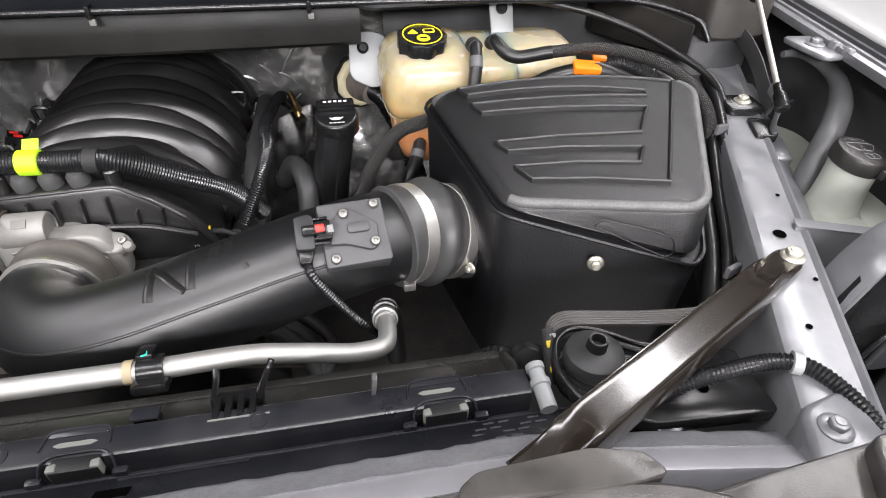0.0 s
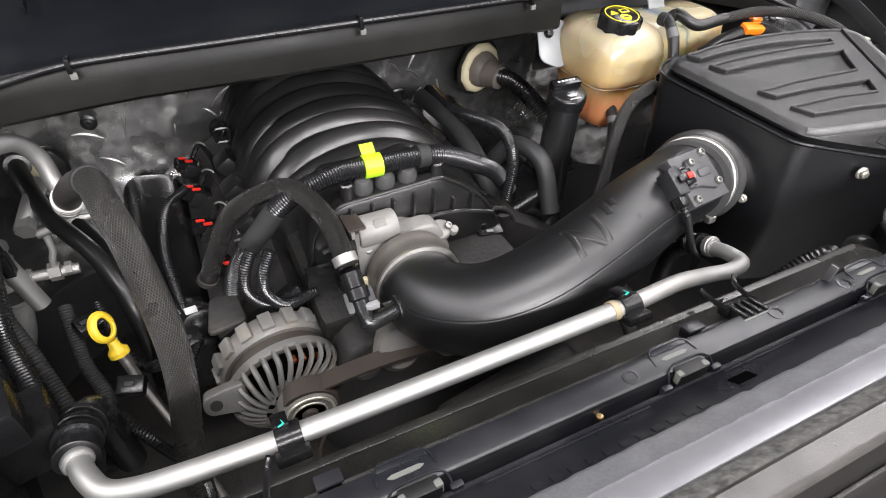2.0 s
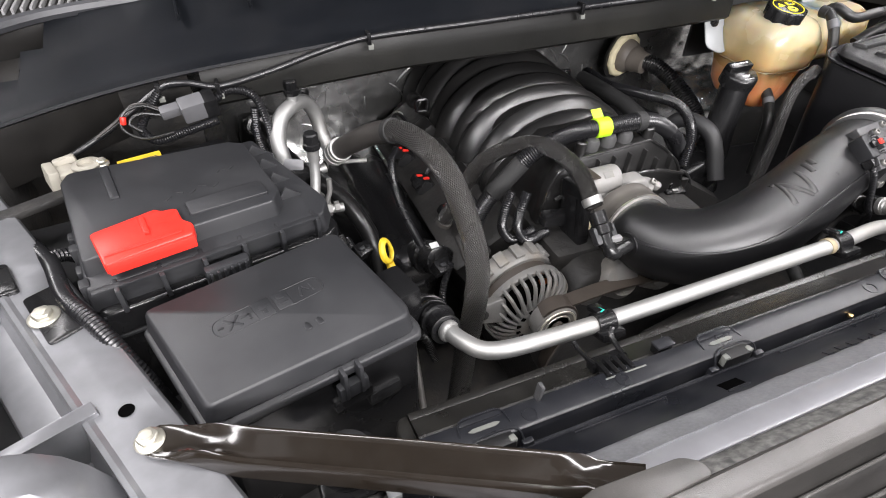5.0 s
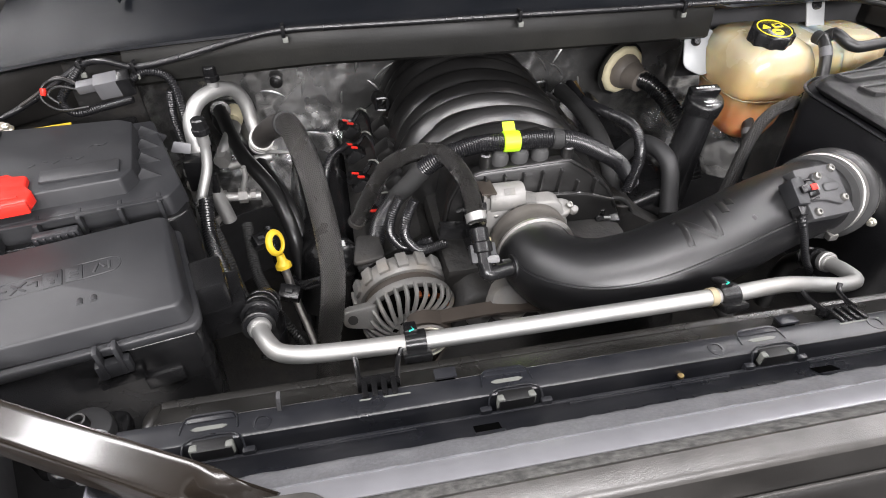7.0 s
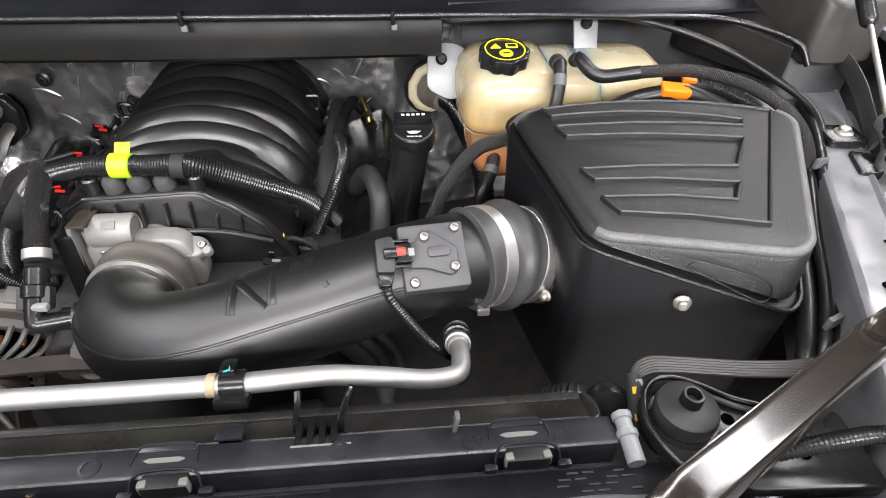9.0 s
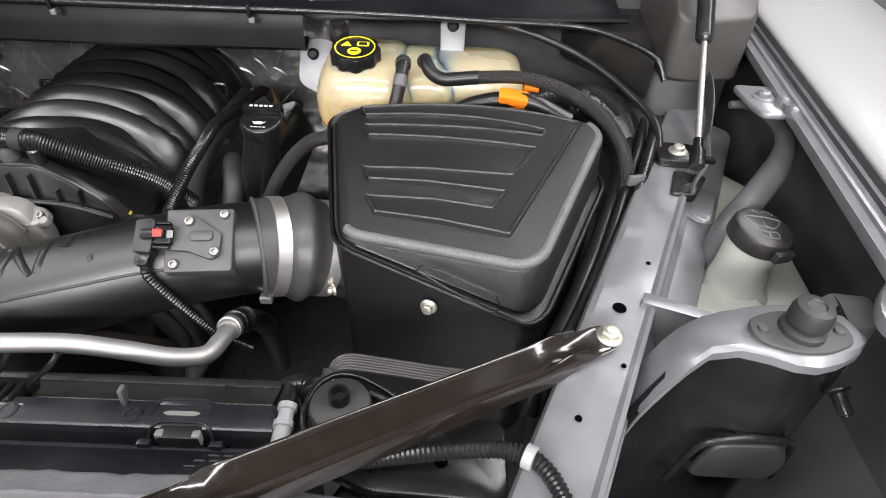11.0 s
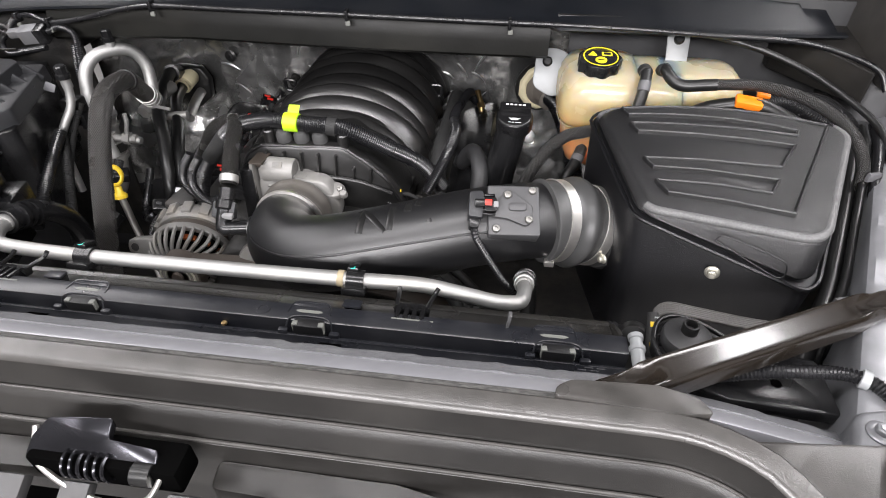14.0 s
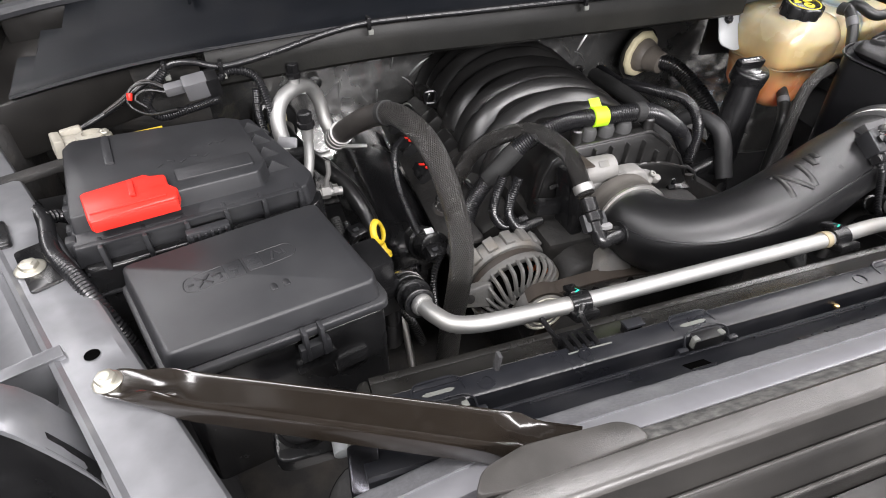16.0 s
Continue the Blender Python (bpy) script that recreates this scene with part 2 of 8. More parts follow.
COWL = mat("cowl_black_plastic", (0.005, 0.0058, 0.0075), 0.38, spec=0.22, bump=0.3, dirt=(0.02, 0.02, 0.021), dirty=0.3)
SEAL = mat("brown_black_cowl_seal", (0.007, 0.007, 0.0062), 0.45, spec=0.25, bump=0.3, bscale=300, dirt=(0.025, 0.024, 0.02), dirty=0.5, dscale=6)
COPPER = mat("copper_windings", (0.45, 0.12, 0.04), 0.35, metal=0.9)
CONCRETE = mat("workshop_concrete", (0.33, 0.32, 0.31), 0.6, grain=0.15, gscale=3, bump=0.4, bscale=60, dirt=(0.2, 0.19, 0.18), dirty=0.5, dscale=1.2)
LINER = mat("black_hood_liner_felt", (0.012, 0.012, 0.012), 0.9, bump=0.6, bscale=200)
WALLPAINT = mat("pale_wall_paint", (0.32, 0.32, 0.33), 0.7, grain=0.04, gscale=5, bump=0.2, bscale=120)


def braid(name, col, scale, rough=0.5):
    """Woven sleeve: crossed fine threads."""
    m = mat(name, col, rough, bump=0.0, grain=0.1)
    nd, ln = m.node_tree.nodes, m.node_tree.links
    uv = nd.new("ShaderNodeUVMap")
    mp = nd.new("ShaderNodeMapping")
    mp.inputs["Scale"].default_value = (scale[0], scale[1], 1)
    ln.new(uv.outputs[0], mp.inputs[0])
    waves = []
    for turn in (45, -45):
        r = nd.new("ShaderNodeMapping")
        r.inputs["Rotation"].default_value[2] = radians(turn)
        ln.new(mp.outputs[0], r.inputs[0])
        w = nd.new("ShaderNodeTexWave")
        w.inputs["Scale"].default_value = 1.0
        ln.new(r.outputs[0], w.inputs["Vector"])
        waves.append(w)
    mul = nd.new("ShaderNodeMath")
    mul.operation = "MAXIMUM"
    ln.new(waves[0].outputs["Fac"], mul.inputs[0])
    ln.new(waves[1].outputs["Fac"], mul.inputs[1])
    ramp = nd.new("ShaderNodeValToRGB")
    ramp.color_ramp.elements[0].color = (*[c * 0.06 for c in col], 1)
    ramp.color_ramp.elements[1].color = (*[c * 1.5 for c in col], 1)
    ramp.color_ramp.elements[0].position, ramp.color_ramp.elements[1].position = 0.45, 0.95
    ln.new(mul.outputs[0], ramp.inputs[0])
    p = nd["Principled BSDF"]
    ln.new(ramp.outputs[0], p.inputs["Base Color"])
    bn = nd.new("ShaderNodeBump")
    bn.inputs["Strength"].default_value, bn.inputs["Distance"].default_value = 1.0, 0.0018
    ln.new(mul.outputs[0], bn.inputs["Height"])
    ln.new(bn.outputs["Normal"], p.inputs["Normal"])
    return m


BRAID = braid("grey_black_braided_sleeve", (0.036, 0.034, 0.032), (150, 95), 0.30)
HOSEWEAVE = braid("ribbed_black_hose", (0.019, 0.018, 0.0168), (240, 240), 0.27)
BRAIDBLK = braid("black_braided_sleeve", (0.026, 0.025, 0.024), (130, 130), 0.38)


# ---- building helpers ----
ORIGIN = {}


def thing(name, at, label, category, group="", kind=""):
    ob = new(name)
    ob.location = at
    ob.empty_display_size = 0.02
    ORIGIN[ob.name] = Vector(at)
    return tagged(ob, label, category, group, kind)


def finish(bm, name, material, smooth=38):
    bmesh.ops.recalc_face_normals(bm, faces=bm.faces)
    me = bpy.data.meshes.new(name)
    bm.to_mesh(me)
    bm.free()
    me.materials.append(material)
    me.polygons.foreach_set("use_smooth", [True] * len(me.polygons))
    me.set_sharp_from_angle(angle=radians(smooth))
    return me


def part(name, bm, material, parent, label="", smooth=38):
    """One mesh object, given in world places, under a thing or a part."""
    me = finish(bm, name, material, smooth)
    o = ORIGIN[parent.name]
    me.transform(Matrix.Translation(-o))
    ob = new(name, me)
    ob.parent = parent
    ORIGIN[ob.name] = o
    return tagged(ob, label)


def solo(name, bm, material, label, category, group="", kind="", smooth=38):
    """A thing that is one mesh."""
    me = finish(bm, name, material, smooth)
    ob = new(name, me)
    ORIGIN[ob.name] = Vector((0, 0, 0))
    return tagged(ob, label, category, group, kind)


def spline(points, step=0.006):
    """A smooth line through the points, in even steps."""
    p = [Vector(q) for q in points]
    if len(p) == 2:
        n = max(2, int((p[1] - p[0]).length / step))
        return [p[0].lerp(p[1], i / n) for i in range(n + 1)]
    p = [2 * p[0] - p[1]] + p + [2 * p[-1] - p[-2]]
    raw = []
    for i in range(1, len(p) - 2):
        a, b, c, d = p[i - 1], p[i], p[i + 1], p[i + 2]
        ta = 0.5 * (c - a)
        tb = 0.5 * (d - b)
        L = (c - b).length
        if ta.length > 1.1 * L:
            ta = ta.normalized() * L
        if tb.length > 1.1 * L:
            tb = tb.normalized() * L
        for k in range(24):
            s = k / 24
            raw.append((2 * s**3 - 3 * s**2 + 1) * b + (s**3 - 2 * s**2 + s) * ta + (-2 * s**3 + 3 * s**2) * c + (s**3 - s**2) * tb)
    raw.append(p[-2])
    out, left = [raw[0]], step
    for a, b in zip(raw, raw[1:]):
        d = (b - a).length
        while left <= d and d > 0:
            a = a.lerp(b, left / d)
            d -= left
            out.append(a)
            left = step
        left -= d
    if (out[-1] - raw[-1]).length > step * 0.3:
        out.append(raw[-1])
    return out


def sweep(points, radius, seg=14, step=0.006, rib=None, caps=True, bm=None, flat=1.0, up=None):
    """A tube along a smooth line. radius: a number or a function of 0..1; rib: (pitch, depth) rings; flat: height against width."""
    line = spline(points, step if not rib else rib[0] / 2.0)
    bm = bm or bmesh.new()
    uvl = bm.loops.layers.uv.verify()
    n = len(line)
    t0 = (line[1] - line[0]).normalized()
    ref = Vector(up) if up else (Vector((0, 0, 1)) if abs(t0.z) < 0.9 else Vector((0, 1, 0)))
    u = (ref - t0 * ref.dot(t0)).normalized()
    rings, dist, total = [], [], 0.0
    for i, q in enumerate(line):
        t = (line[min(i + 1, n - 1)] - line[max(i - 1, 0)]).normalized()
        u = (u - t * u.dot(t)).normalized()
        w = t.cross(u)
        r = radius(i / (n - 1)) if callable(radius) else radius
        if rib and i % 2:
            r -= rib[1]
        rings.append([bm.verts.new(q + r * (math.cos(2 * math.pi * k / seg) * w + flat * math.sin(2 * math.pi * k / seg) * u)) for k in range(seg)])
        total += (q - line[i - 1]).length if i else 0
        dist.append(total)
    for i, (a, b) in enumerate(zip(rings, rings[1:])):
        for k in range(seg):
            f = bm.faces.new((a[k], a[(k + 1) % seg], b[(k + 1) % seg], b[k]))
            r = (radius if not callable(radius) else radius(0.5)) * 2 * math.pi
            for loop, (kk, ii) in zip(f.loops, ((k, i), (k + 1, i), (k + 1, i + 1), (k, i + 1))):
                loop[uvl].uv = (r * kk / seg, dist[ii])
    if caps:
        bm.faces.new(rings[0][::-1])
        bm.faces.new(rings[-1])
    return bm


def frame_to(a, b, up=(0, 0, 1)):
    """A pose at a whose z runs to b."""
    z = (Vector(b) - Vector(a)).normalized()
    y = Vector(up)
    if abs(z.dot(y)) > 0.95:
        y = Vector((0, 1, 0))
    x = y.cross(z).normalized()
    y = z.cross(x)
    m = Matrix((x, y, z)).transposed().to_4x4()
    m.translation = Vector(a)
    return m


def lathe(profile, m=None, seg=24, bm=None, cap=True):
    """A turned form: (radius, height) from bottom to top, placed by m."""
    bm = bm or bmesh.new()
    m = m or Matrix()
    rings = []
    for r, z in profile:
        if r < 1e-5:
            rings.append([bm.verts.new(m @ Vector((0, 0, z)))])
        else:
            rings.append([bm.verts.new(m @ Vector((r * math.cos(2 * math.pi * k / seg), r * math.sin(2 * math.pi * k / seg), z))) for k in range(seg)])
    for a, b in zip(rings, rings[1:]):
        for k in range(seg):
            q = [a[k % len(a)], a[(k + 1) % len(a)], b[(k + 1) % len(b)], b[k % len(b)]]
            q = list(dict.fromkeys(q))
            if len(q) > 2:
                bm.faces.new(q)
    for ring, flip in ((rings[0], True), (rings[-1], False)):
        if len(ring) > 2 and cap:
            bm.faces.new(ring[::-1] if flip else ring)
    return bm


def box(c, s, m=None, bevel=0.002, bm=None, seg=2):
    """A bevelled block: centre, size, turned by m about its centre."""
    b = bmesh.new()
    bmesh.ops.create_cube(b, size=1)
    bmesh.ops.scale(b, vec=s, verts=b.verts)
    if bevel:
        bmesh.ops.bevel(b, geom=b.edges[:], offset=min(bevel, 0.45 * min(s)), segments=seg, affect="EDGES", profile=0.6)
    bmesh.ops.transform(b, matrix=Matrix.Translation(c) @ (m.to_3x3().to_4x4() if m else Matrix()), verts=b.verts)
    return merge(bm, b)


def merge(bm, b):
    if bm is None:
        return b
    me = bpy.data.meshes.new("tmp")
    b.to_mesh(me)
    b.free()
    bm.from_mesh(me)
    bpy.data.meshes.remove(me)
    return bm


def rounded(poly, r, n=5):
    """A polygon of 2D points with its corners rounded."""
    out = []
    k = len(poly)
    for i in range(k):
        p, a, b = Vector(poly[i]), Vector(poly[i - 1]), Vector(poly[(i + 1) % k])
        rr = r[i] if isinstance(r, (list, tuple)) else r
        da, db = (a - p), (b - p)
        d = min(rr, 0.48 * da.length, 0.48 * db.length)
        s, e = p + da.normalized() * d, p + db.normalized() * d
        for j in range(n + 1):
            t = j / n
            out.append((1 - t) ** 2 * s + 2 * t * (1 - t) * p + t * t * e)
    return out


def shells(rings, bm=None, cap0=True, cap1=True):
    """Skin rings of equal count, one above the other."""
    bm = bm or bmesh.new()
    vs = [[bm.verts.new(p) for p in ring] for ring in rings]
    for a, b in zip(vs, vs[1:]):
        for k in range(len(a)):
            bm.faces.new((a[k], a[(k + 1) % len(a)], b[(k + 1) % len(b)], b[k]))
    if cap0:
        bm.faces.new(vs[0][::-1])
    if cap1:
        bm.faces.new(vs[-1])
    return bm


def inset(pts, d):
    """A ring of 2D points drawn in towards its middle by about d."""
    c = sum(pts, Vector([0] * len(pts[0]))) / len(pts)
    out = []
    for p in pts:
        v = p - c
        out.append(c + v * max(0.05, 1 - d / max(v.length, 1e-4)))
    return out


def slab(poly, z0, z1, r=0.006, bevel=0.003, m=None, bm=None, taper=0.0, n=5):
    """A plate with rounded corners and a softened rim. z0, z1: heights, or functions of (x, y)."""
    ring = rounded(poly, r, n)
    f0 = z0 if callable(z0) else (lambda x, y: z0)
    f1 = z1 if callable(z1) else (lambda x, y: z1)
    m = m or Matrix()
    low = inset(ring, -taper)

    def lift(pts, f, dz):
        return [m @ Vector((p.x, p.y, f(p.x, p.y) + dz)) for p in pts]

    rings = [lift(inset(low, bevel), f0, 0), lift(low, f0, bevel), lift(ring, f1, -bevel), lift(inset(ring, bevel * 0.35), f1, -bevel * 0.35), lift(inset(ring, bevel), f1, 0)]
    return shells(rings, bm)


def hexbolt(name, at, axis, parent, r=0.009, washer=0.0135, material=None, tall=0.008, label=""):
    m = frame_to(at, Vector(at) + Vector(axis))
    bm = lathe([(washer, 0), (washer, 0.0012), (washer * 0.92, 0.0022), (r * 1.02, 0.003)], m, 20)
    hexa = [(r * math.cos(math.pi / 3 * k + 0.2), r * math.sin(math.pi / 3 * k + 0.2)) for k in range(6)]
    slab(hexa, 0.002, tall, 0.0008, 0.0012, m, bm, n=1)
    lathe([(r * 0.55, tall - 0.0005), (r * 0.5, tall + 0.0008), (0, tall + 0.0009)], m, 16, bm)
    return part(name, bm, material or ZINC, parent, label)


def screw(at, axis, parent, r=0.005, material=None):
    m = frame_to(at, Vector(at) + Vector(axis))
    bm = lathe([(r, 0), (r, r * 0.35), (r * 0.8, r * 0.7), (r * 0.42, r * 0.75), (r * 0.4, r * 0.3), (0, r * 0.3)], m, 14)
    return part("screw", bm, material or SCREW, parent)


def band(line_pts, s0, s1, radius, thick, material, parent, name="clamp", label="", seg=28):
    """A ring round a swept line between two shares of its length."""
    line = spline(line_pts, 0.004)
    a, b = line[int(s0 * (len(line) - 1))], line[int(s1 * (len(line) - 1))]
    m = frame_to(a, b)
    L = (b - a).length
    bm = lathe([(radius, 0), (radius + thick, 0.0006), (radius + thick, L - 0.0006), (radius, L)], m, seg)
    return part(name, bm, material, parent, label)


def hose(name, points, radius, material, label, category, rib=None, seg=12, clips=(), group="", flat=1.0, step=0.006):
    """A hose or cable as one thing, with optional bands: (start, end, extra, material, part name)."""
    if not clips:
        return solo(name, sweep(points, radius, seg, step, rib, flat=flat), material, label, category, group)
    t = thing(name, points[0], label, category, group)
    part("sleeve", sweep(points, radius, seg, step, rib, flat=flat), material, t)
    for s0, s1, extra, m, nm in clips:
        if nm == "bare_section":
            line = spline(points, 0.006)
            a, b = int(s0 * (len(line) - 1)), int(s1 * (len(line) - 1))
            part(nm, sweep(line[a:b + 1:2], radius + extra, seg, step), m, t)
            continue
        band(points, s0, s1, radius, extra, m, t, nm)
    return t


# ---- the unseen workshop round the truck, added for bounced light and reflections ----
def plain_wall(name, c, s, material, label):
    return solo(name, box(c, s, bevel=0.0), material, label, "wall", kind="structure")


plain_wall("floor", (0, 0.5, -0.05), (9, 9, 0.1), CONCRETE, "unseen grey concrete floor under the truck")
plain_wall("ceiling", (0, 0.5, 3.65), (9, 9, 0.1), WALLPAINT, "unseen pale ceiling closing the workshop")
plain_wall("wall_north", (0, 5.05, 1.8), (9, 0.1, 3.6), WALLPAINT, "unseen pale wall closing the workshop")
plain_wall("wall_south", (0, -4.05, 1.8), (9, 0.1, 3.6), WALLPAINT, "unseen pale wall closing the workshop")
plain_wall("wall_east", (4.55, 0.5, 1.8), (0.1, 9, 3.6), WALLPAINT, "unseen pale wall closing the workshop")
plain_wall("wall_west", (-4.55, 0.5, 1.8), (0.1, 9, 3.6), WALLPAINT, "unseen pale wall closing the workshop")

# open hood over the bay: white skin, dark liner
hd = Matrix.Translation((0, 0.70, 1.87)) @ pose(0, 0, 0, -59.5, 0, 0)
hood = thing("hood", (0, 0.98, 1.36), "white hood held open over the bay, dark felt underneath", "hood", kind="structure")
part("hood_skin", box(hd @ Vector((0, 0, 0.012)), (1.66, 1.16, 0.02), hd, 0.008), WHITEPAINT, hood)
part("hood_liner", box(hd @ Vector((0, 0, -0.006)), (1.5, 1.06, 0.014), hd, 0.006), LINER, hood)

# ---- firewall, cowl and the floor of the bay ----
def wavy(x0, x1, nx, z0, z1, nz, f, thick=0.006):
    """An upright sheet whose depth y follows f(x, z)."""
    bm = bmesh.new()
    front = [[bm.verts.new((x0 + (x1 - x0) * i / nx, f(x0 + (x1 - x0) * i / nx, z0 + (z1 - z0) * j / nz), z0 + (z1 - z0) * j / nz)) for j in range(nz + 1)] for i in range(nx + 1)]
    for i in range(nx):
        for j in range(nz):
            bm.faces.new((front[i][j], front[i + 1][j], front[i + 1][j + 1], front[i][j + 1]))
    got = bmesh.ops.extrude_face_region(bm, geom=bm.faces[:])
    bmesh.ops.translate(bm, vec=(0, thick, 0), verts=[v for v in got["geom"] if isinstance(v, bmesh.types.BMVert)])
    return bm


def fire_y(x, z):
    bulge = -0.05 * math.exp(-((x - 0.12) / 0.25) ** 2)
    step = 0.10 / (1 + math.exp(-(z - 0.86) * 40)) - 0.10
    side = -0.16 / (1 + math.exp((x + 0.62) * 30)) - 0.12 / (1 + math.exp(-(x - 0.62) * 30))
    return 0.875 + bulge + step * 0.6 + side + 0.006 * noise.noise(Vector((x * 9, z * 9, 0)))


firewall = solo("wall_firewall", wavy(-0.70, 1.0, 60, 0.72, 1.30, 28, fire_y), FIREWALL, "crinkled silver foil insulation on the firewall", "firewall", kind="structure")
# added dark sheet: the shade low on the firewall is in its colour
solo("wall_toeboard", wavy(-1.0, 1.0, 50, 0.53, 0.725, 8, lambda x, z: fire_y(x, z) - 0.004), LINERGREY, "dark grey sheet low on the firewall, standing in for shade", "firewall", kind="structure")
rng = random.Random(4)
for k in range(22):
    x0 = rng.choice((rng.uniform(-0.46, -0.16), rng.uniform(0.12, 0.36)))
    z0, dx, dz = rng.uniform(0.90, 1.12), rng.uniform(-0.05, 0.05), rng.uniform(0.015, 0.06)
    part("crease", sweep([(x0 + dx * q, fire_y(x0 + dx * q, z0 + dz * q) - 0.0005, z0 + dz * q + 0.006 * math.sin(3 * q)) for q in (0, 0.35, 0.7, 1)], lambda u: 0.0006 + 0.0022 * math.sin(math.pi * u), 6, 0.008), FOILFOLD, firewall)
fw = thing("firewall_stud", (-0.43, 0.84, 1.019), "dark rubber plug and stud on the foil firewall", "stud")
part("washer", lathe([(0.014, 0), (0.014, 0.004), (0.009, 0.006), (0.009, 0.010), (0.004, 0.011), (0.004, 0.018), (0, 0.018)], frame_to((-0.43, 0.860, 1.016), (-0.43, 0.7, 1.03)), 18), RUBBER, fw)

# added dark sheet closing the bottom of the bay, where only shade shows
solo("bay_floor", box((0, 0.35, 0.52), (1.9, 1.3, 0.02), bevel=0.003), DARK, "dark sheet for the shade under the engine", "undertray", kind="structure")

# Cowl: upright front seal with the wire on top, and the sloping panel behind it.
def cowl_y(x):
    return 0.512 + 0.03 * (abs(x) / 0.7) ** 2 - (0.02 if x > 0.35 else 0.0) - 0.8 * max(0.0, -x - 0.6) ** 2


def cowl_z(x):
    drop = 0.030 * max(0.0, (-x - 0.30) / 0.4) ** 1.3 if x < -0.30 else 0.0
    return 1.247 - drop


def ribbon(sections, n=60):
    """Joins a profile [(y, z), ...] of x along x."""
    bm = bmesh.new()
    rows = [[bm.verts.new((x, y, z)) for y, z in prof] for x, prof in sections]
    for a, b in zip(rows, rows[1:]):
        for j in range(len(a) - 1):
            bm.faces.new((a[j], b[j], b[j + 1], a[j + 1]))
    return bm


def seal_profile(x):
    y, z = cowl_y(x), cowl_z(x)
    low = z - 0.062
    return [(y + 0.03, low + 0.012), (y + 0.012, low + 0.002), (y + 0.002, low), (y - 0.004, low + 0.006), (y - 0.003, low + 0.03), (y, z - 0.012), (y + 0.004, z - 0.006), (y + 0.02, z - 0.004)]


xs = [-0.61 + 0.95 * i / 44 for i in range(45)]
solo("cowl_seal", ribbon([(x, seal_profile(x)) for x in xs]), SEAL, "dark brown-black moulded cowl seal with a rolled lower lip", "cowl", kind="structure")


def cowl_profile(x):
    y, z = cowl_y(x), cowl_z(x)
    return [(y + 0.012, z - 0.012), (y - 0.004, z - 0.004), (y - 0.003, z), (y + 0.02, z + 0.003), (y + 0.022, z + 0.0045), (y + 0.10, z + 0.022), (y + 0.103, z + 0.0235), (y + 0.24, z + 0.060), (y + 0.25, z + 0.0635), (y + 0.5, z + 0.10)]


def cowl_cut(x):
    """How far back the panel reaches: stepped towards the vent corner."""
    if x > 0.765:
        return 0.607 if x < 0.8055 else 0.542 if x < 0.8195 else 0.50
    return 9.0 if x > -0.758 else 0.715 if x > -0.806 else 0.65 if x > -0.836 else 0.59


def cut_profile(prof, lim):
    out = []
    for k, (y, z) in enumerate(prof):
        if y > lim and k:
            (y0, z0), (y1, z1) = prof[k - 1], (y, z)
            if y0 < lim:
                y, z = lim, z0 + (z1 - z0) * (lim - y0) / (y1 - y0)
            else:
                y, z = out[-1]
                y += 0.0002
        out.append((y, z))
    return out


xs = sorted([-0.74 + 1.50 * i / 56 for i in range(57)] + [0.7645, 0.7655, 0.785, 0.805, 0.806, 0.812, 0.819, 0.820, 0.832, 0.844] + [-0.860, -0.848, -0.8365, -0.8355, -0.820, -0.8065, -0.8055, -0.78, -0.7585, -0.7575, -0.75])
cowl = solo("cowl_panel", ribbon([(x, cut_profile(cowl_profile(x), cowl_cut(x))) for x in xs]), COWL, "black plastic cowl panel with stepped ledges under the windscreen", "cowl panel", kind="structure")
for i in range(13):
    x = -0.62 + 0.105 * i
    y, z = cowl_y(x), cowl_z(x)
    part("rib", box((x, y + 0.17, z + 0.052), (0.004, 0.135, 0.012), pose(0, 0, 0, 12, 0, 0), 0.0015), COWL, cowl)
for sx in (-1, 1):
    if sx < 0:
        solo("cowl_corner", slab([(-0.91, 0.50), (-0.66, 0.66), (-0.66, 0.95), (-0.95, 0.95)], 1.10, lambda x, y: 1.185 + 0.13 * (y - 0.53), 0.006, 0.003), COVER, "worn taupe panel under the stepped cowl edge", "cowl corner")
    else:
        solo("cowl_corner", slab([(0.74, 0.60), (0.79, 0.53), (0.845, 0.455), (0.86, 0.60), (0.86, 0.95), (0.74, 0.95)], 1.16, lambda x, y: 1.215 + 0.13 * (y - 0.46), 0.006, 0.003), COVER, "dull taupe panel under the stepped cowl edge", "cowl corner")
solo("screen_strip", sweep([(-0.935, 0.600, 1.262), (-0.87, 0.672, 1.262), (-0.80, 0.720, 1.262), (-0.70, 0.735, 1.265), (-0.55, 0.735, 1.270)], 0.010, 8, 0.01), GUTTER, "grey rubber strip along the windscreen's lower corner", "rubber strip")
vent = thing("cowl_vent", (-0.80, 0.80, 1.27), "dark slotted air grille in the cowl corner", "grille")
part("vent_frame", slab([(-0.90, 0.70), (-0.70, 0.745), (-0.70, 0.90), (-0.90, 0.90)], 1.20, 1.258, 0.004, 0.002), COVER, vent)
for i in range(15):
    part("slat", box((-0.885 + 0.0125 * i, 0.80, 1.262), (0.004, 0.10, 0.008), bevel=0.001), GREYPL, vent)
# added dark sheet that hides the foil behind the battery
solo("wall_battery_back", wavy(-0.96, -0.63, 14, 0.60, 1.185, 14, lambda x, z: 0.615 + 0.003 * noise.noise(Vector((x * 12, z * 12, 8)))), DARK, "dark sheet added behind the battery", "bulkhead", kind="structure")

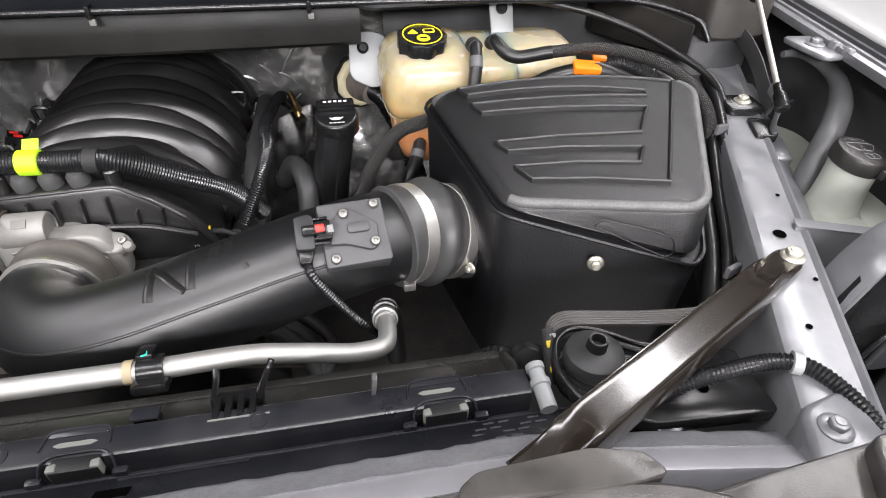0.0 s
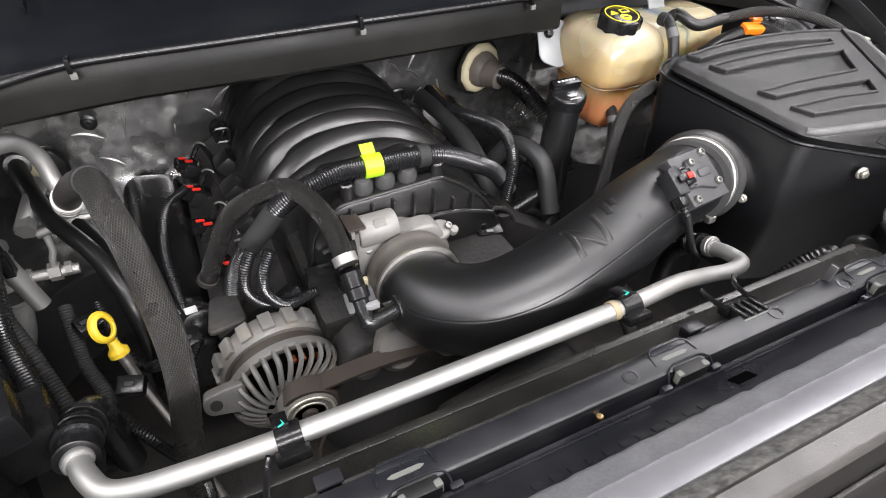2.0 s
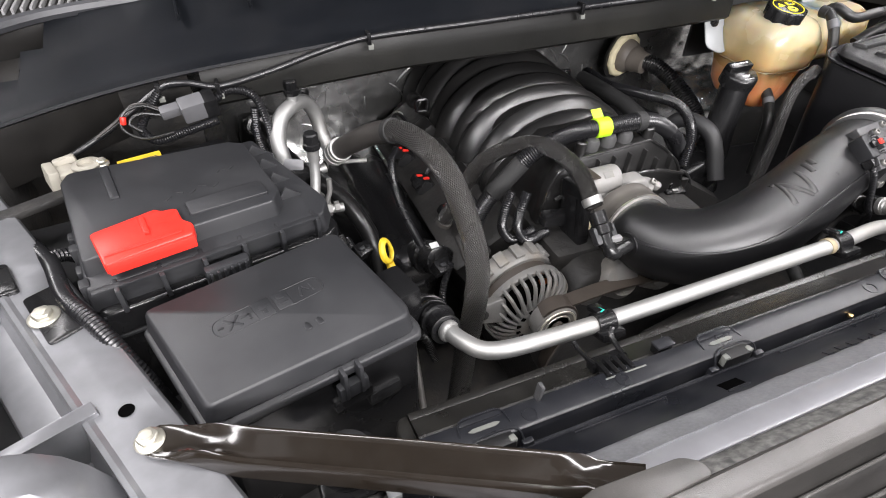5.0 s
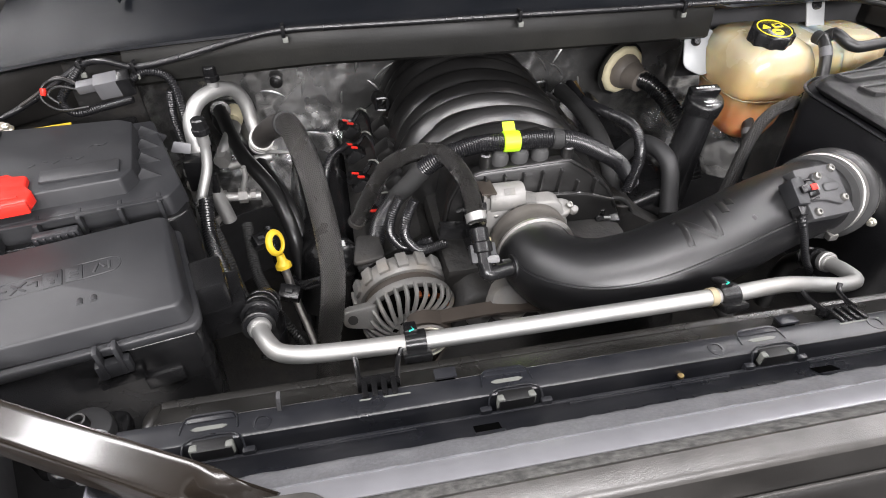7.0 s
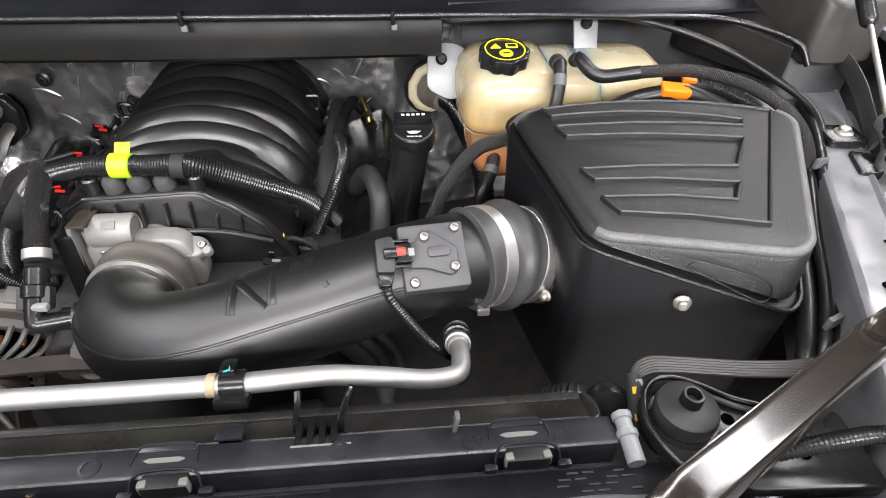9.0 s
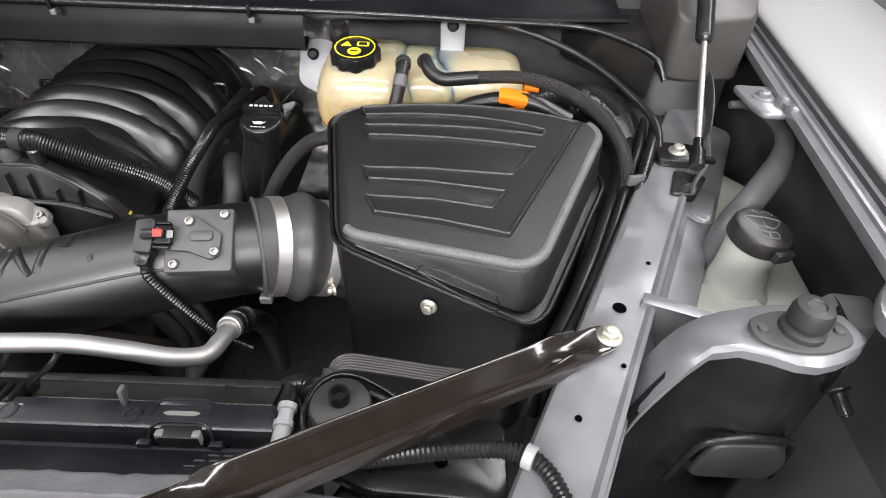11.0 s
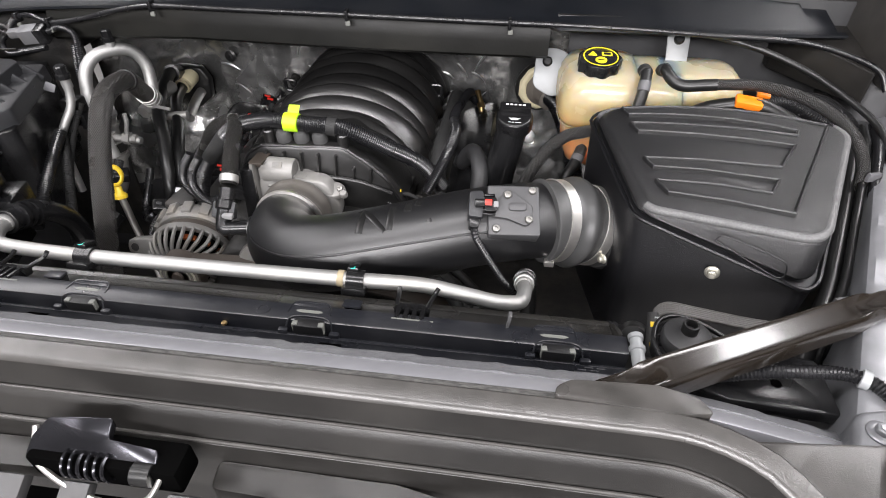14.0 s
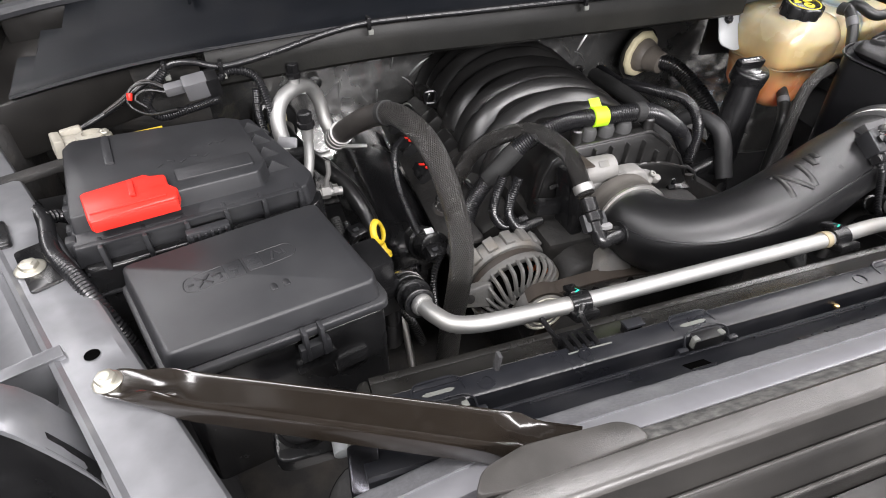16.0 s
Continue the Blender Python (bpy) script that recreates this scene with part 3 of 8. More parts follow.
# Painted steel panel behind the coolant tank
solo("wall_bulkhead", wavy(0.385, 0.92, 24, 1.06, 1.275, 16, lambda x, z: 0.645 - 0.05 * (x - 0.3) + 0.004 * noise.noise(Vector((x * 14, z * 14, 3)))), LINERGREY, "dark painted steel bulkhead behind the coolant tank", "bulkhead", kind="structure")


# ---- inner wing rails, braces, fenders: both sides ----
def rail(sx):
    """The diagonal upper rail from the front tie bar back to the hood hinge."""
    def P(t, w, z):
        # t runs back along the rail, w outwards across it
        d = Vector((0.42, 0.907))
        nrm = Vector((0.907, -0.42))
        q = Vector((0.70, 0.0)) + d * t + nrm * w
        return (sx * q.x, q.y, z)

    side = "painted silver-grey steel rail of the inner wing"
    t = thing("fender_rail", (sx * 0.70, 0, 1.10), side, "body rail", "inner wing rails")
    fall = lambda tt: 0.075 * min(1.0, max(0.0, (0.085 - tt) / 0.05)) ** 2
    reach = lambda tt, w: 0.033 + (w - 0.033) * min(1.0, max(0.0, (tt + 0.005) / 0.04))
    sec = lambda tt: [P(tt, -0.030, 1.0), P(tt, -0.029, 1.138), P(tt, -0.026, 1.144), P(tt, -0.020, 1.147 + 0.0015 * noise.noise(Vector((tt * 22, 1.3, sx)))), P(tt, 0.004, 1.147 + 0.002 * noise.noise(Vector((tt * 16, 5.3, sx)))), P(tt, 0.022, 1.147), P(tt, 0.026, 1.150), P(tt, 0.030, 1.148), P(tt, 0.033, 1.130 - 0.3 * fall(tt)), P(tt, reach(tt, 0.040), 1.122 - fall(tt)), P(tt, reach(tt, 0.062), 1.117 - fall(tt)), P(tt, reach(tt, 0.070), 1.110 - fall(tt)), P(tt, reach(tt, 0.074), 1.09 - fall(tt)), P(tt, reach(tt, 0.076), 0.98)]
    ts = [-0.20 + 0.72 * i / 36 for i in range(37)]
    bm = bmesh.new()
    rows = [[bm.verts.new(p) for p in sec(q)] for q in ts]
    for a, b in zip(rows, rows[1:]):
        for j in range(len(a) - 1):
            bm.faces.new((a[j], b[j], b[j + 1], a[j + 1]))
    part("top_flange", bm, PRIMER, t, smooth=30)
    for tt, w, r in ((0.045, 0.0, 0.0058), (-0.085, -0.002, 0.0026), (-0.02, 0.018, 0.002), (0.12, 0.012, 0.002))[: 4 if sx > 0 else 1]:
        u = (w + 0.02) / 0.024
        low, top = 0.0015 * noise.noise(Vector((tt * 22, 1.3, sx))), 0.002 * noise.noise(Vector((tt * 16, 5.3, sx)))
        x, y, z = P(tt, w, 1.1480 + (low + (top - low) * u if u < 1 else top * (0.022 - w) / 0.018))
        part("hole", lathe([(r * 1.12, 0), (r, 0.0008), (r * 0.98, -0.0002), (0, -0.0002)], Matrix.Translation((x, y, z)), 20), HOLESHADE, t, "black disc for a shaded punched hole")
    part("folded_lip", sweep([P(-0.20 + 0.23 * k / 8, 0.0345, 1.128 - 0.3 * fall(-0.20 + 0.23 * k / 8) + 0.0012 * math.sin(5 * k)) for k in range(9)], 0.0016, 8), PRIMER, t, "thin folded outer edge")
    # weld ledge towards the hinge
    part("gusset", slab([P(0.265, 0.036, 0)[:2], P(0.255, 0.068, 0)[:2], P(0.325, 0.066, 0)[:2], P(0.335, 0.036, 0)[:2]][:: 1 if sx > 0 else -1], 1.10, 1.1255, 0.014, 0.005), PRIMER, t)
    part("weld_bead", sweep([P(0.262, 0.038, 1.1245), P(0.255, 0.052, 1.1235), P(0.262, 0.066, 1.1215)], 0.0022, 8), PRIMER, t)


for sx in (1, -1):
    rail(sx)


def brace(sx):
    """The enamelled strut from the tie bar to the rail."""
    a, b = Vector((sx * 0.705, 0.006, 1.152)), Vector((sx * 0.378, -0.177, 1.1765))
    t = thing("support_brace", a, "glossy dark brown enamelled steel brace with pinched end", "brace", "front support braces")
    ax = (b - a)
    L = ax.length
    ax.normalize()
    side = Vector((0, 0, 1)).cross(ax).normalized()
    up = ax.cross(side).normalized()
    bm = bmesh.new()
    rows = []
    N = 44
    for i in range(N + 1):
        s = i / N
        d = s * L
        pinch = min(1.0, max(0.0, (d - 0.024) / 0.062))
        pinch = pinch * pinch * (3 - 2 * pinch)
        far = min(1.0, max(0.0, (L - d - 0.028) / 0.03))
        far = far * far * (3 - 2 * far)
        k = pinch * far
        w = 0.0128 + 0.0014 * k
        if d < 0.016:
            w *= math.sqrt(max(0.05, 1 - ((0.016 - d) / 0.016) ** 2))
        h = 0.002 + 0.005 * k
        lip = 0.0055 * math.sin(math.pi * pinch) if s < 0.5 else 0.0
        mid = h - (0.5 * lip if s < 0.5 else 0.0)
        tail = 0.0045 * math.sin(math.pi * far) if s > 0.5 else 0.0
        half = [(0.25, mid - 0.5 * tail), (0.55, mid + lip * 0.25 + tail * 0.2), (0.80, h + lip + tail), (0.87, h + lip * 0.9 + tail + 0.0009), (0.94, h + (lip + tail) * 0.7 + 0.0008), (1.0, h - 0.0022 * k + lip * 0.3 - 0.0006), (1.06, -0.010 * k - 0.001)]
        roll = [(0.25, mid - 0.5 * tail), (0.55, mid + lip * 0.25 + tail * 0.2), (0.78, h + lip + tail), (0.86, h + (lip + tail) * 0.9 + 0.0002), (0.95, h + (lip + tail) * 0.7 - 0.0010 * k), (1.04, h + (lip + tail) * 0.5 - 0.0028 * k), (1.12, h + lip * 0.3 - 0.0052 * k - 0.0004), (1.18, h - 0.0085 * k - 0.0008), (1.21, h - 0.0125 * k - 0.0008), (1.20, -0.0125 * k - 0.001)]
        prof = [(-sx * w * q, z) for q, z in half[::-1]] + [(sx * w * q, z) for q, z in roll]
        c = a + ax * d
        rows.append([bm.verts.new(c + side * q + up * z) for q, z in prof])
    for p, q in zip(rows, rows[1:]):
        for j in range(len(p) - 1):
            bm.faces.new((p[j], p[j + 1], q[j + 1], q[j]))
        bm.faces.new((p[-1], p[0], q[0], q[-1]))
    bm.faces.new(rows[0])
    bm.faces.new(rows[-1][::-1])
    part("bar", bm, BROWN, t, smooth=45)
    hexbolt("bolt", (sx * 0.70, 0.0, 1.1545), (0, 0, 1), t, 0.0085, 0.0115, label="pale zinc hex bolt")


brace(1)
brace(-1)


def gas_spring(sx):
    a, j, e = Vector((sx * 0.836, 0.233, 1.197)), Vector((sx * 0.862, 0.368, 1.278)), Vector((sx * 0.92, 0.68, 1.465))
    t = thing("gas_spring", a, "black gas spring with a polished rod, holding the hood", "gas spring", "hood gas springs")
    part("rod", sweep([a, j], 0.0036, 14), STEEL, t, "polished steel rod")
    ax = (e - j).normalized()
    part("cylinder", lathe([(0.0046, -0.004), (0.009, 0), (0.0105, 0.003), (0.0105, (e - j).length)], frame_to(j, e), 20), PLASTIC, t)
    part("socket", lathe([(0.006, -0.016), (0.0085, -0.014), (0.0085, 0.006), (0.006, 0.010), (0.005, 0.022)], frame_to(a, j), 16), PLASTIC, t)
    part("ball_stud", sweep([a + Vector((sx * 0.0, 0, -0.004)), a + Vector((sx * 0.022, 0.004, -0.008))], 0.0045, 12), DARKSTEEL, t, "steel ball stud")
    part("bracket", sweep([(sx * 0.842, 0.226, 1.150), (sx * 0.848, 0.240, 1.158), (sx * 0.862, 0.256, 1.170), (sx * 0.868, 0.274, 1.178), (sx * 0.872, 0.296, 1.184)], 0.0026, 8, flat=4.0), PRIMER, t, "curved silver-grey bracket tab")
    part("bracket_foot", slab([(sx * 0.818, 0.226), (sx * 0.846, 0.222), (sx * 0.872, 0.262), (sx * 0.836, 0.276)][:: sx], 1.140, 1.1525, 0.006, 0.002), PLASTIC, t)


gas_spring(1)
gas_spring(-1)


def wing_line(y):
    """Inner edge of the white skin: x and z at y."""
    return 0.934 + 0.14 * max(0.0, y) + 0.06 * min(0.0, y), 1.250 + 0.012 * max(0.0, y) - 0.22 * max(0.0, -y - 0.10)


def along_wing(sx, y0, y1, prof, n=40):
    bm = bmesh.new()
    rows = []
    for i in range(n):
        y = y0 + (y1 - y0) * i / (n - 1)
        e, z = wing_line(y)
        rows.append([bm.verts.new((sx * (e + dx), y, z + dz)) for dx, dz in prof])
    for p, q in zip(rows, rows[1:]):
        for j in range(len(p) - 1):
            bm.faces.new((p[j], q[j], q[j + 1], p[j + 1]))
    return bm


def fender(sx):
    """White outer wing with its folded inner flange and gutter."""
    t = thing("fender", (sx * 1.0, 0.1, 1.0), "white painted front wing with a grey folded inner flange", "fender", "front wings")
    part("outer_skin", along_wing(sx, -0.75, 1.0, [(0.0, -0.008), (0.0, -0.003), (0.002, 0.000), (0.008, 0.003), (0.020, 0.006), (0.045, 0.009), (0.10, 0.011), (0.20, 0.002), (0.26, -0.03), (0.29, -0.12), (0.30, -0.6)]), WHITEPAINT, t, smooth=50)
    part("rubber_gutter", along_wing(sx, -0.30, 1.0, [(0.002, -0.003), (-0.003, -0.002), (-0.0055, -0.008), (-0.0105, -0.0085), (-0.012, -0.0125), (-0.018, -0.0135), (-0.0205, -0.011)]), GUTTER, t, "dark grey rubber gutter seal", smooth=25)
    part("inner_flange", along_wing(sx, -0.30, 1.0, [(-0.0198, -0.014), (-0.020, -0.010), (-0.0225, -0.0088), (-0.0255, -0.0095), (-0.0265, -0.0125), (-0.0330, -0.0150), (-0.0345, -0.0145), (-0.0350, -0.019), (-0.0335, -0.026)]), PRIMER, t, smooth=30)
    # rear tab with its bolt
    part("tab", slab([(sx * 0.905, 0.348), (sx * 0.955, 0.345), (sx * 0.945, 0.270), (sx * 0.912, 0.268), (sx * 0.906, 0.300)][:: -sx], 1.226, 1.233, 0.010, 0.002), PRIMER, t)
    hexbolt("bolt", (sx * 0.928, 0.312, 1.233), (0, 0, 1), t, 0.008, 0.013, PRIMER)
    for yy in (0.300, 0.275):
        part("tab_fold", slab([(sx * 0.936, yy), (sx * 0.946, yy + 0.004), (sx * 0.944, yy - 0.014), (sx * 0.938, yy - 0.010)][:: -sx], 1.230, 1.243, 0.002, 0.001), PRIMER, t)
    # front sheet: wavy tab with hole, bolt and clip
    wave = lambda x, y: 1.222 - 0.14 * max(0.0, -y - 0.085) + 0.004 * math.sin(60 * y) + 0.25 * max(0.0, x - 0.905)
    part("tab", slab([(sx * 0.914, 0.018), (sx * 0.893, -0.003), (sx * 0.884, -0.024), (sx * 0.888, -0.050), (sx * 0.867, -0.062), (sx * 0.860, -0.104), (sx * 0.840, -0.148), (sx * 0.832, -0.215), (sx * 0.915, -0.215), (sx * 0.918, -0.06)][:: -sx], lambda x, y: wave(abs(x), y) - 0.012, lambda x, y: wave(abs(x), y), 0.012, 0.003), PRIMER, t)
    part("hole", lathe([(0.0095, 0), (0.009, 0.001), (0.0085, -0.003), (0, -0.003)], Matrix.Translation((sx * 0.902, -0.030, wave(0.902, -0.03) + 0.0008)), 18), HOLESHADE, t)
    part("embossed_ring", lathe([(0.022, -0.003), (0.020, 0.002), (0.017, 0.002), (0.015, -0.002)], Matrix.Translation((sx * 0.890, -0.150, wave(0.89, -0.15))), 22), PRIMER, t)
    hexbolt("bolt", (sx * 0.893, -0.138, wave(0.893, -0.138)), (0, 0, 1), t, 0.008, 0.014, PRIMER)
    part("clip_block", box((sx * 0.894, -0.088, 1.229), (0.038, 0.027, 0.022), pose(0, 0, 0, 0, 0, 8 * sx), 0.005), WORNSHEEN, t, "taupe plastic clip block")


fender(1)
fender(-1)


for sx in (1, -1):
    if sx > 0:
        solo("hinge_pillar", slab([(0.850, 0.440), (0.880, 0.428), (0.955, 0.440), (0.985, 0.55), (0.99, 0.85), (0.862, 0.85)], 1.196, lambda x, y: 1.285 + 0.42 * (y - 0.44), 0.012, 0.006), TAUPE, "dull taupe hinge pillar at the rear corner of the bay", "pillar", "hinge pillars")
    else:
        solo("hinge_pillar", slab([(-0.905, 0.50), (-0.96, 0.47), (-0.99, 0.80), (-0.91, 0.80)][::-1], 1.10, 1.262, 0.015, 0.006), COVER, "dull dark hinge pillar beside the stepped cowl", "pillar", "hinge pillars")
    cp = thing("corner_panel", (sx * 0.88, 0.5, 1.0), "dark grey painted corner panel with a curved flange", "body panel", "corner panels")
    if sx > 0:
        part("panel", slab([(0.842, 0.462), (0.90, 0.448), (0.96, 0.46), (0.97, 0.80), (0.862, 0.80)], 0.90, 1.198, 0.02, 0.006), LINERGREY, cp)
    else:
        part("panel", slab([(-0.885, 0.50), (-0.96, 0.47), (-0.98, 0.61), (-0.885, 0.61)][::-1], 0.90, 1.16, 0.02, 0.006), DARK, cp)
    if sx > 0:
        part("flange", sweep([(0.914, 0.462, 1.205), (0.912, 0.42, 1.198), (0.901, 0.37, 1.186), (0.884, 0.32, 1.172), (0.868, 0.275, 1.160)], 0.0028, 10, flat=5.0), LINERGREY, cp, "thin upright flange of the corner panel")
    part("shelf", slab([(sx * 0.80, 0.48), (sx * 0.79, 0.36), (sx * 0.85, 0.30), (sx * 0.895, 0.36), (sx * 0.90, 0.47)][:: -sx], 1.10 if sx > 0 else 1.02, 1.135 if sx > 0 else 1.06, 0.02, 0.004), LINERGREY, cp)


def inner_skin(sx):
    """Dark liner between rail and wing."""
    bm = bmesh.new()
    rows = []
    for i in range(24):
        y = -0.45 + 1.35 * i / 23
        rows.append([bm.verts.new((sx * x, y, z + 0.01 * noise.noise(Vector((x * 6, y * 6, z * 6))))) for x, z in ((0.64 + 0.3 * max(0, y), 0.50), (0.66 + 0.3 * max(0, y), 0.70), (0.74 + 0.12 * max(0, y), 0.82), (0.80 + 0.1 * max(0, y), 0.90), (0.90, 0.95), (0.99, 1.0), (1.02, 1.22))])
    for p, q in zip(rows, rows[1:]):
        for j in range(len(p) - 1):
            bm.faces.new((p[j], q[j], q[j + 1], p[j + 1]))
    solo("wheelhouse_liner", bm, LINERGREY, "dark grey wheelhouse liner beside the rail", "liner", "wheelhouse liners", kind="structure")


inner_skin(1)
inner_skin(-1)


def tower(sx):
    """The silver bracket arch with the hood's rubber stop, black panel below it."""
    t = thing("bump_stop_bracket", (sx * 0.82, -0.05, 1.15), "silver-grey pressed bracket with a black rubber hood stop", "bracket", "hood stop brackets")

    front = [(0.700, -0.085, 0.99), (0.708, -0.066, 1.05), (0.714, -0.056, 1.10), (0.720, -0.055, 1.125), (0.727, -0.054, 1.145), (0.734, -0.054, 1.165), (0.744, -0.052, 1.184), (0.758, -0.047, 1.197), (0.778, -0.048, 1.203), (0.796, -0.056, 1.206), (0.811, -0.0635, 1.207), (0.826, -0.065, 1.207), (0.843, -0.060, 1.207), (0.862, -0.050, 1.206), (0.878, -0.035, 1.198)]
    back = [(0.712, -0.040), (0.718, -0.020), (0.722, -0.010), (0.727, -0.009), (0.733, -0.009), (0.740, -0.009), (0.749, -0.010), (0.762, -0.010), (0.779, -0.009), (0.796, -0.007), (0.812, -0.005), (0.830, -0.004), (0.849, -0.007), (0.866, -0.013), (0.879, -0.024)]
    bm = bmesh.new()
    rows = []
    for (xb, yb), (xf, yf, zz) in zip(back, front):
        row = []
        for s, dz in ((0, -0.012), (0, -0.003), (0.08, 0.0), (0.5, 0.0012), (0.9, 0.0), (1.0, -0.004), (1.0, -0.012)):
            row.append(bm.verts.new((sx * (xb + (xf - xb) * s), yb + (yf - yb) * s, zz + dz)))
        rows.append(row)
    for p, q in zip(rows, rows[1:]):
        for j in range(len(p) - 1):
            bm.faces.new((p[j], q[j], q[j + 1], p[j + 1]))
    part("top", bm, PRIMER, t, smooth=40)
    bm = bmesh.new()
    rows = []
    for x, y, zz in [(0.884, 0.01, 1.2)] + front[::-1]:
        rows.append([bm.verts.new((sx * (x - 0.001), y + 0.0015 + q, z)) for q, z in ((0.012, zz - 0.006), (0.0, zz - 0.006), (0.0, min(zz - 0.02, 1.09)), (0.006, 1.0), (0.01, 0.86), (0.03, 0.86))])
    for p, q in zip(rows, rows[1:]):
        for j in range(len(p) - 1):
            bm.faces.new((p[j], q[j], q[j + 1], p[j + 1]))
    part("skirt", bm, PLASTIC, t, "black lower panel of the bracket", smooth=40)
    part("bulb_cover", slab([(-0.040, -0.026), (0.034, -0.030), (0.040, 0.0), (0.026, 0.026), (-0.030, 0.024)], 0.0, 0.008, 0.012, 0.003, Matrix(((1, 0, 0, sx * 0.815), (0, 0, -1, -0.060), (0, 1, 0, 1.078), (0, 0, 0, 1)))), BOXGREY, t, "dull grey bulb cover")
    part("arch_rib", sweep([(sx * 0.765, -0.060, 1.03), (sx * 0.775, -0.064, 1.095), (sx * 0.80, -0.066, 1.112), (sx * 0.835, -0.066, 1.112), (sx * 0.858, -0.058, 1.09), (sx * 0.864, -0.053, 1.03)], 0.003, 8), PLASTIC, t)
    part("arm", slab([(sx * 0.739, 0.045), (sx * 0.742, 0.051), (sx * 0.815, 0.023), (sx * 0.813, 0.018)][:: -sx], 1.070, 1.150, 0.001, 0.0008), PRIMER, t, "upright steel plate between rail and bracket")
    part("arm_flange", slab([(sx * 0.739, 0.0445), (sx * 0.745, 0.058), (sx * 0.818, 0.029), (sx * 0.813, 0.0175)][:: -sx], 1.1505, 1.1525, 0.002, 0.0006), PRIMER, t)
    part("side_plate", slab([(sx * 0.872, 0.022), (sx * 0.890, 0.034), (sx * 0.925, 0.030), (sx * 0.915, -0.004), (sx * 0.880, -0.012)][:: -sx], 1.12, 1.185, 0.006, 0.003), PRIMER, t)
    m = Matrix.Translation((sx * 0.821, -0.037, 1.2075))
    part("base_plate", slab([(-0.037, -0.010), (-0.012, -0.021), (0.012, -0.021), (0.037, -0.010), (0.037, 0.010), (0.012, 0.020), (-0.012, 0.020), (-0.037, 0.010)], 0, 0.004, 0.010, 0.0015, m), GREYRUB, t)
    part("rubber_stop", lathe([(0.0165, 0.003), (0.0160, 0.008), (0.0120, 0.010), (0.0120, 0.012), (0.0145, 0.015), (0.0145, 0.024), (0.0125, 0.029), (0.007, 0.0305), (0.006, 0.029), (0.0, 0.029)], m, 26), DISC, t)
    for k in (-1, 1):
        part("rivet", lathe([(0.0045, 0.003), (0.004, 0.006), (0, 0.0068)], m @ Matrix.Translation((0.028 * k, 0, 0)), 12), GREYRUB, t)
    hexbolt("stud", (sx * 0.858, -0.056, 1.168), (sx * 0.2, -1, -0.5), t, 0.006, 0.010, PLASTIC, 0.020)


tower(1)
tower(-1)


# ---- radiator shroud, tie bar, grille cover ----
def along_x(x0, x1, prof, n=1, cap=True):
    bm = bmesh.new()
    rows = [[bm.verts.new((x0 + (x1 - x0) * i / n, y, z)) for y, z in prof] for i in range(n + 1)]
    for a, b in zip(rows, rows[1:]):
        for j in range(len(prof)):
            k = (j + 1) % len(prof)
            bm.faces.new((a[j], b[j], b[k], a[k]))
    if cap:
        bm.faces.new(rows[0])
        bm.faces.new(rows[-1][::-1])
    return bm


rad = thing("radiator_shroud", (0, -0.05, 0.9), "long black plastic radiator shroud with clips and slots", "radiator shroud")
# rear ledge carrying the pipe, front ledge with slots, groove between
part("rear_ledge", along_x(-0.497, 0.415, [(-0.008, 0.85), (-0.008, 1.084), (-0.0105, 1.0895), (-0.014, 1.0905), (-0.018, 1.0890), (-0.021, 1.0910), (-0.042, 1.0990), (-0.0445, 1.0975), (-0.046, 1.092), (-0.046, 0.85)]), LEDGE, rad, "glossy brown-black rear ledge")
part("front_ledge", along_x(-0.52, 0.425, [(-0.050, 0.85), (-0.050, 1.1075), (-0.0515, 1.1115), (-0.054, 1.1125), (-0.0735, 1.1135), (-0.0760, 1.1120), (-0.0775, 1.107), (-0.0775, 0.85)]), SHROUD, rad)
part("front_face", along_x(-0.52, 0.46, [(-0.0835, 0.85), (-0.0835, 1.0985), (-0.0845, 1.1005), (-0.0865, 1.1010), (-0.0880, 1.0995), (-0.0895, 1.1030), (-0.1285, 1.1270), (-0.131, 1.124), (-0.131, 0.85)]), SHROUD, rad)
part("gap_floor", along_x(-0.52, 0.43, [(-0.077, 0.85), (-0.077, 1.080), (-0.0842, 1.080), (-0.0842, 0.85)]), DARK, rad)
for sx, x0 in ((1, 0.415), (-1, -0.497)):
    part("ledge_end", slab([(x0, -0.046), (x0 + 0.012 * sx, -0.042), (x0 + 0.016 * sx, -0.025), (x0 + 0.010 * sx, -0.010), (x0, -0.008)][:: -sx], 1.00, lambda x, y: 1.0890 - 0.22 * (y + 0.02), 0.006, 0.003), LEDGE, rad)
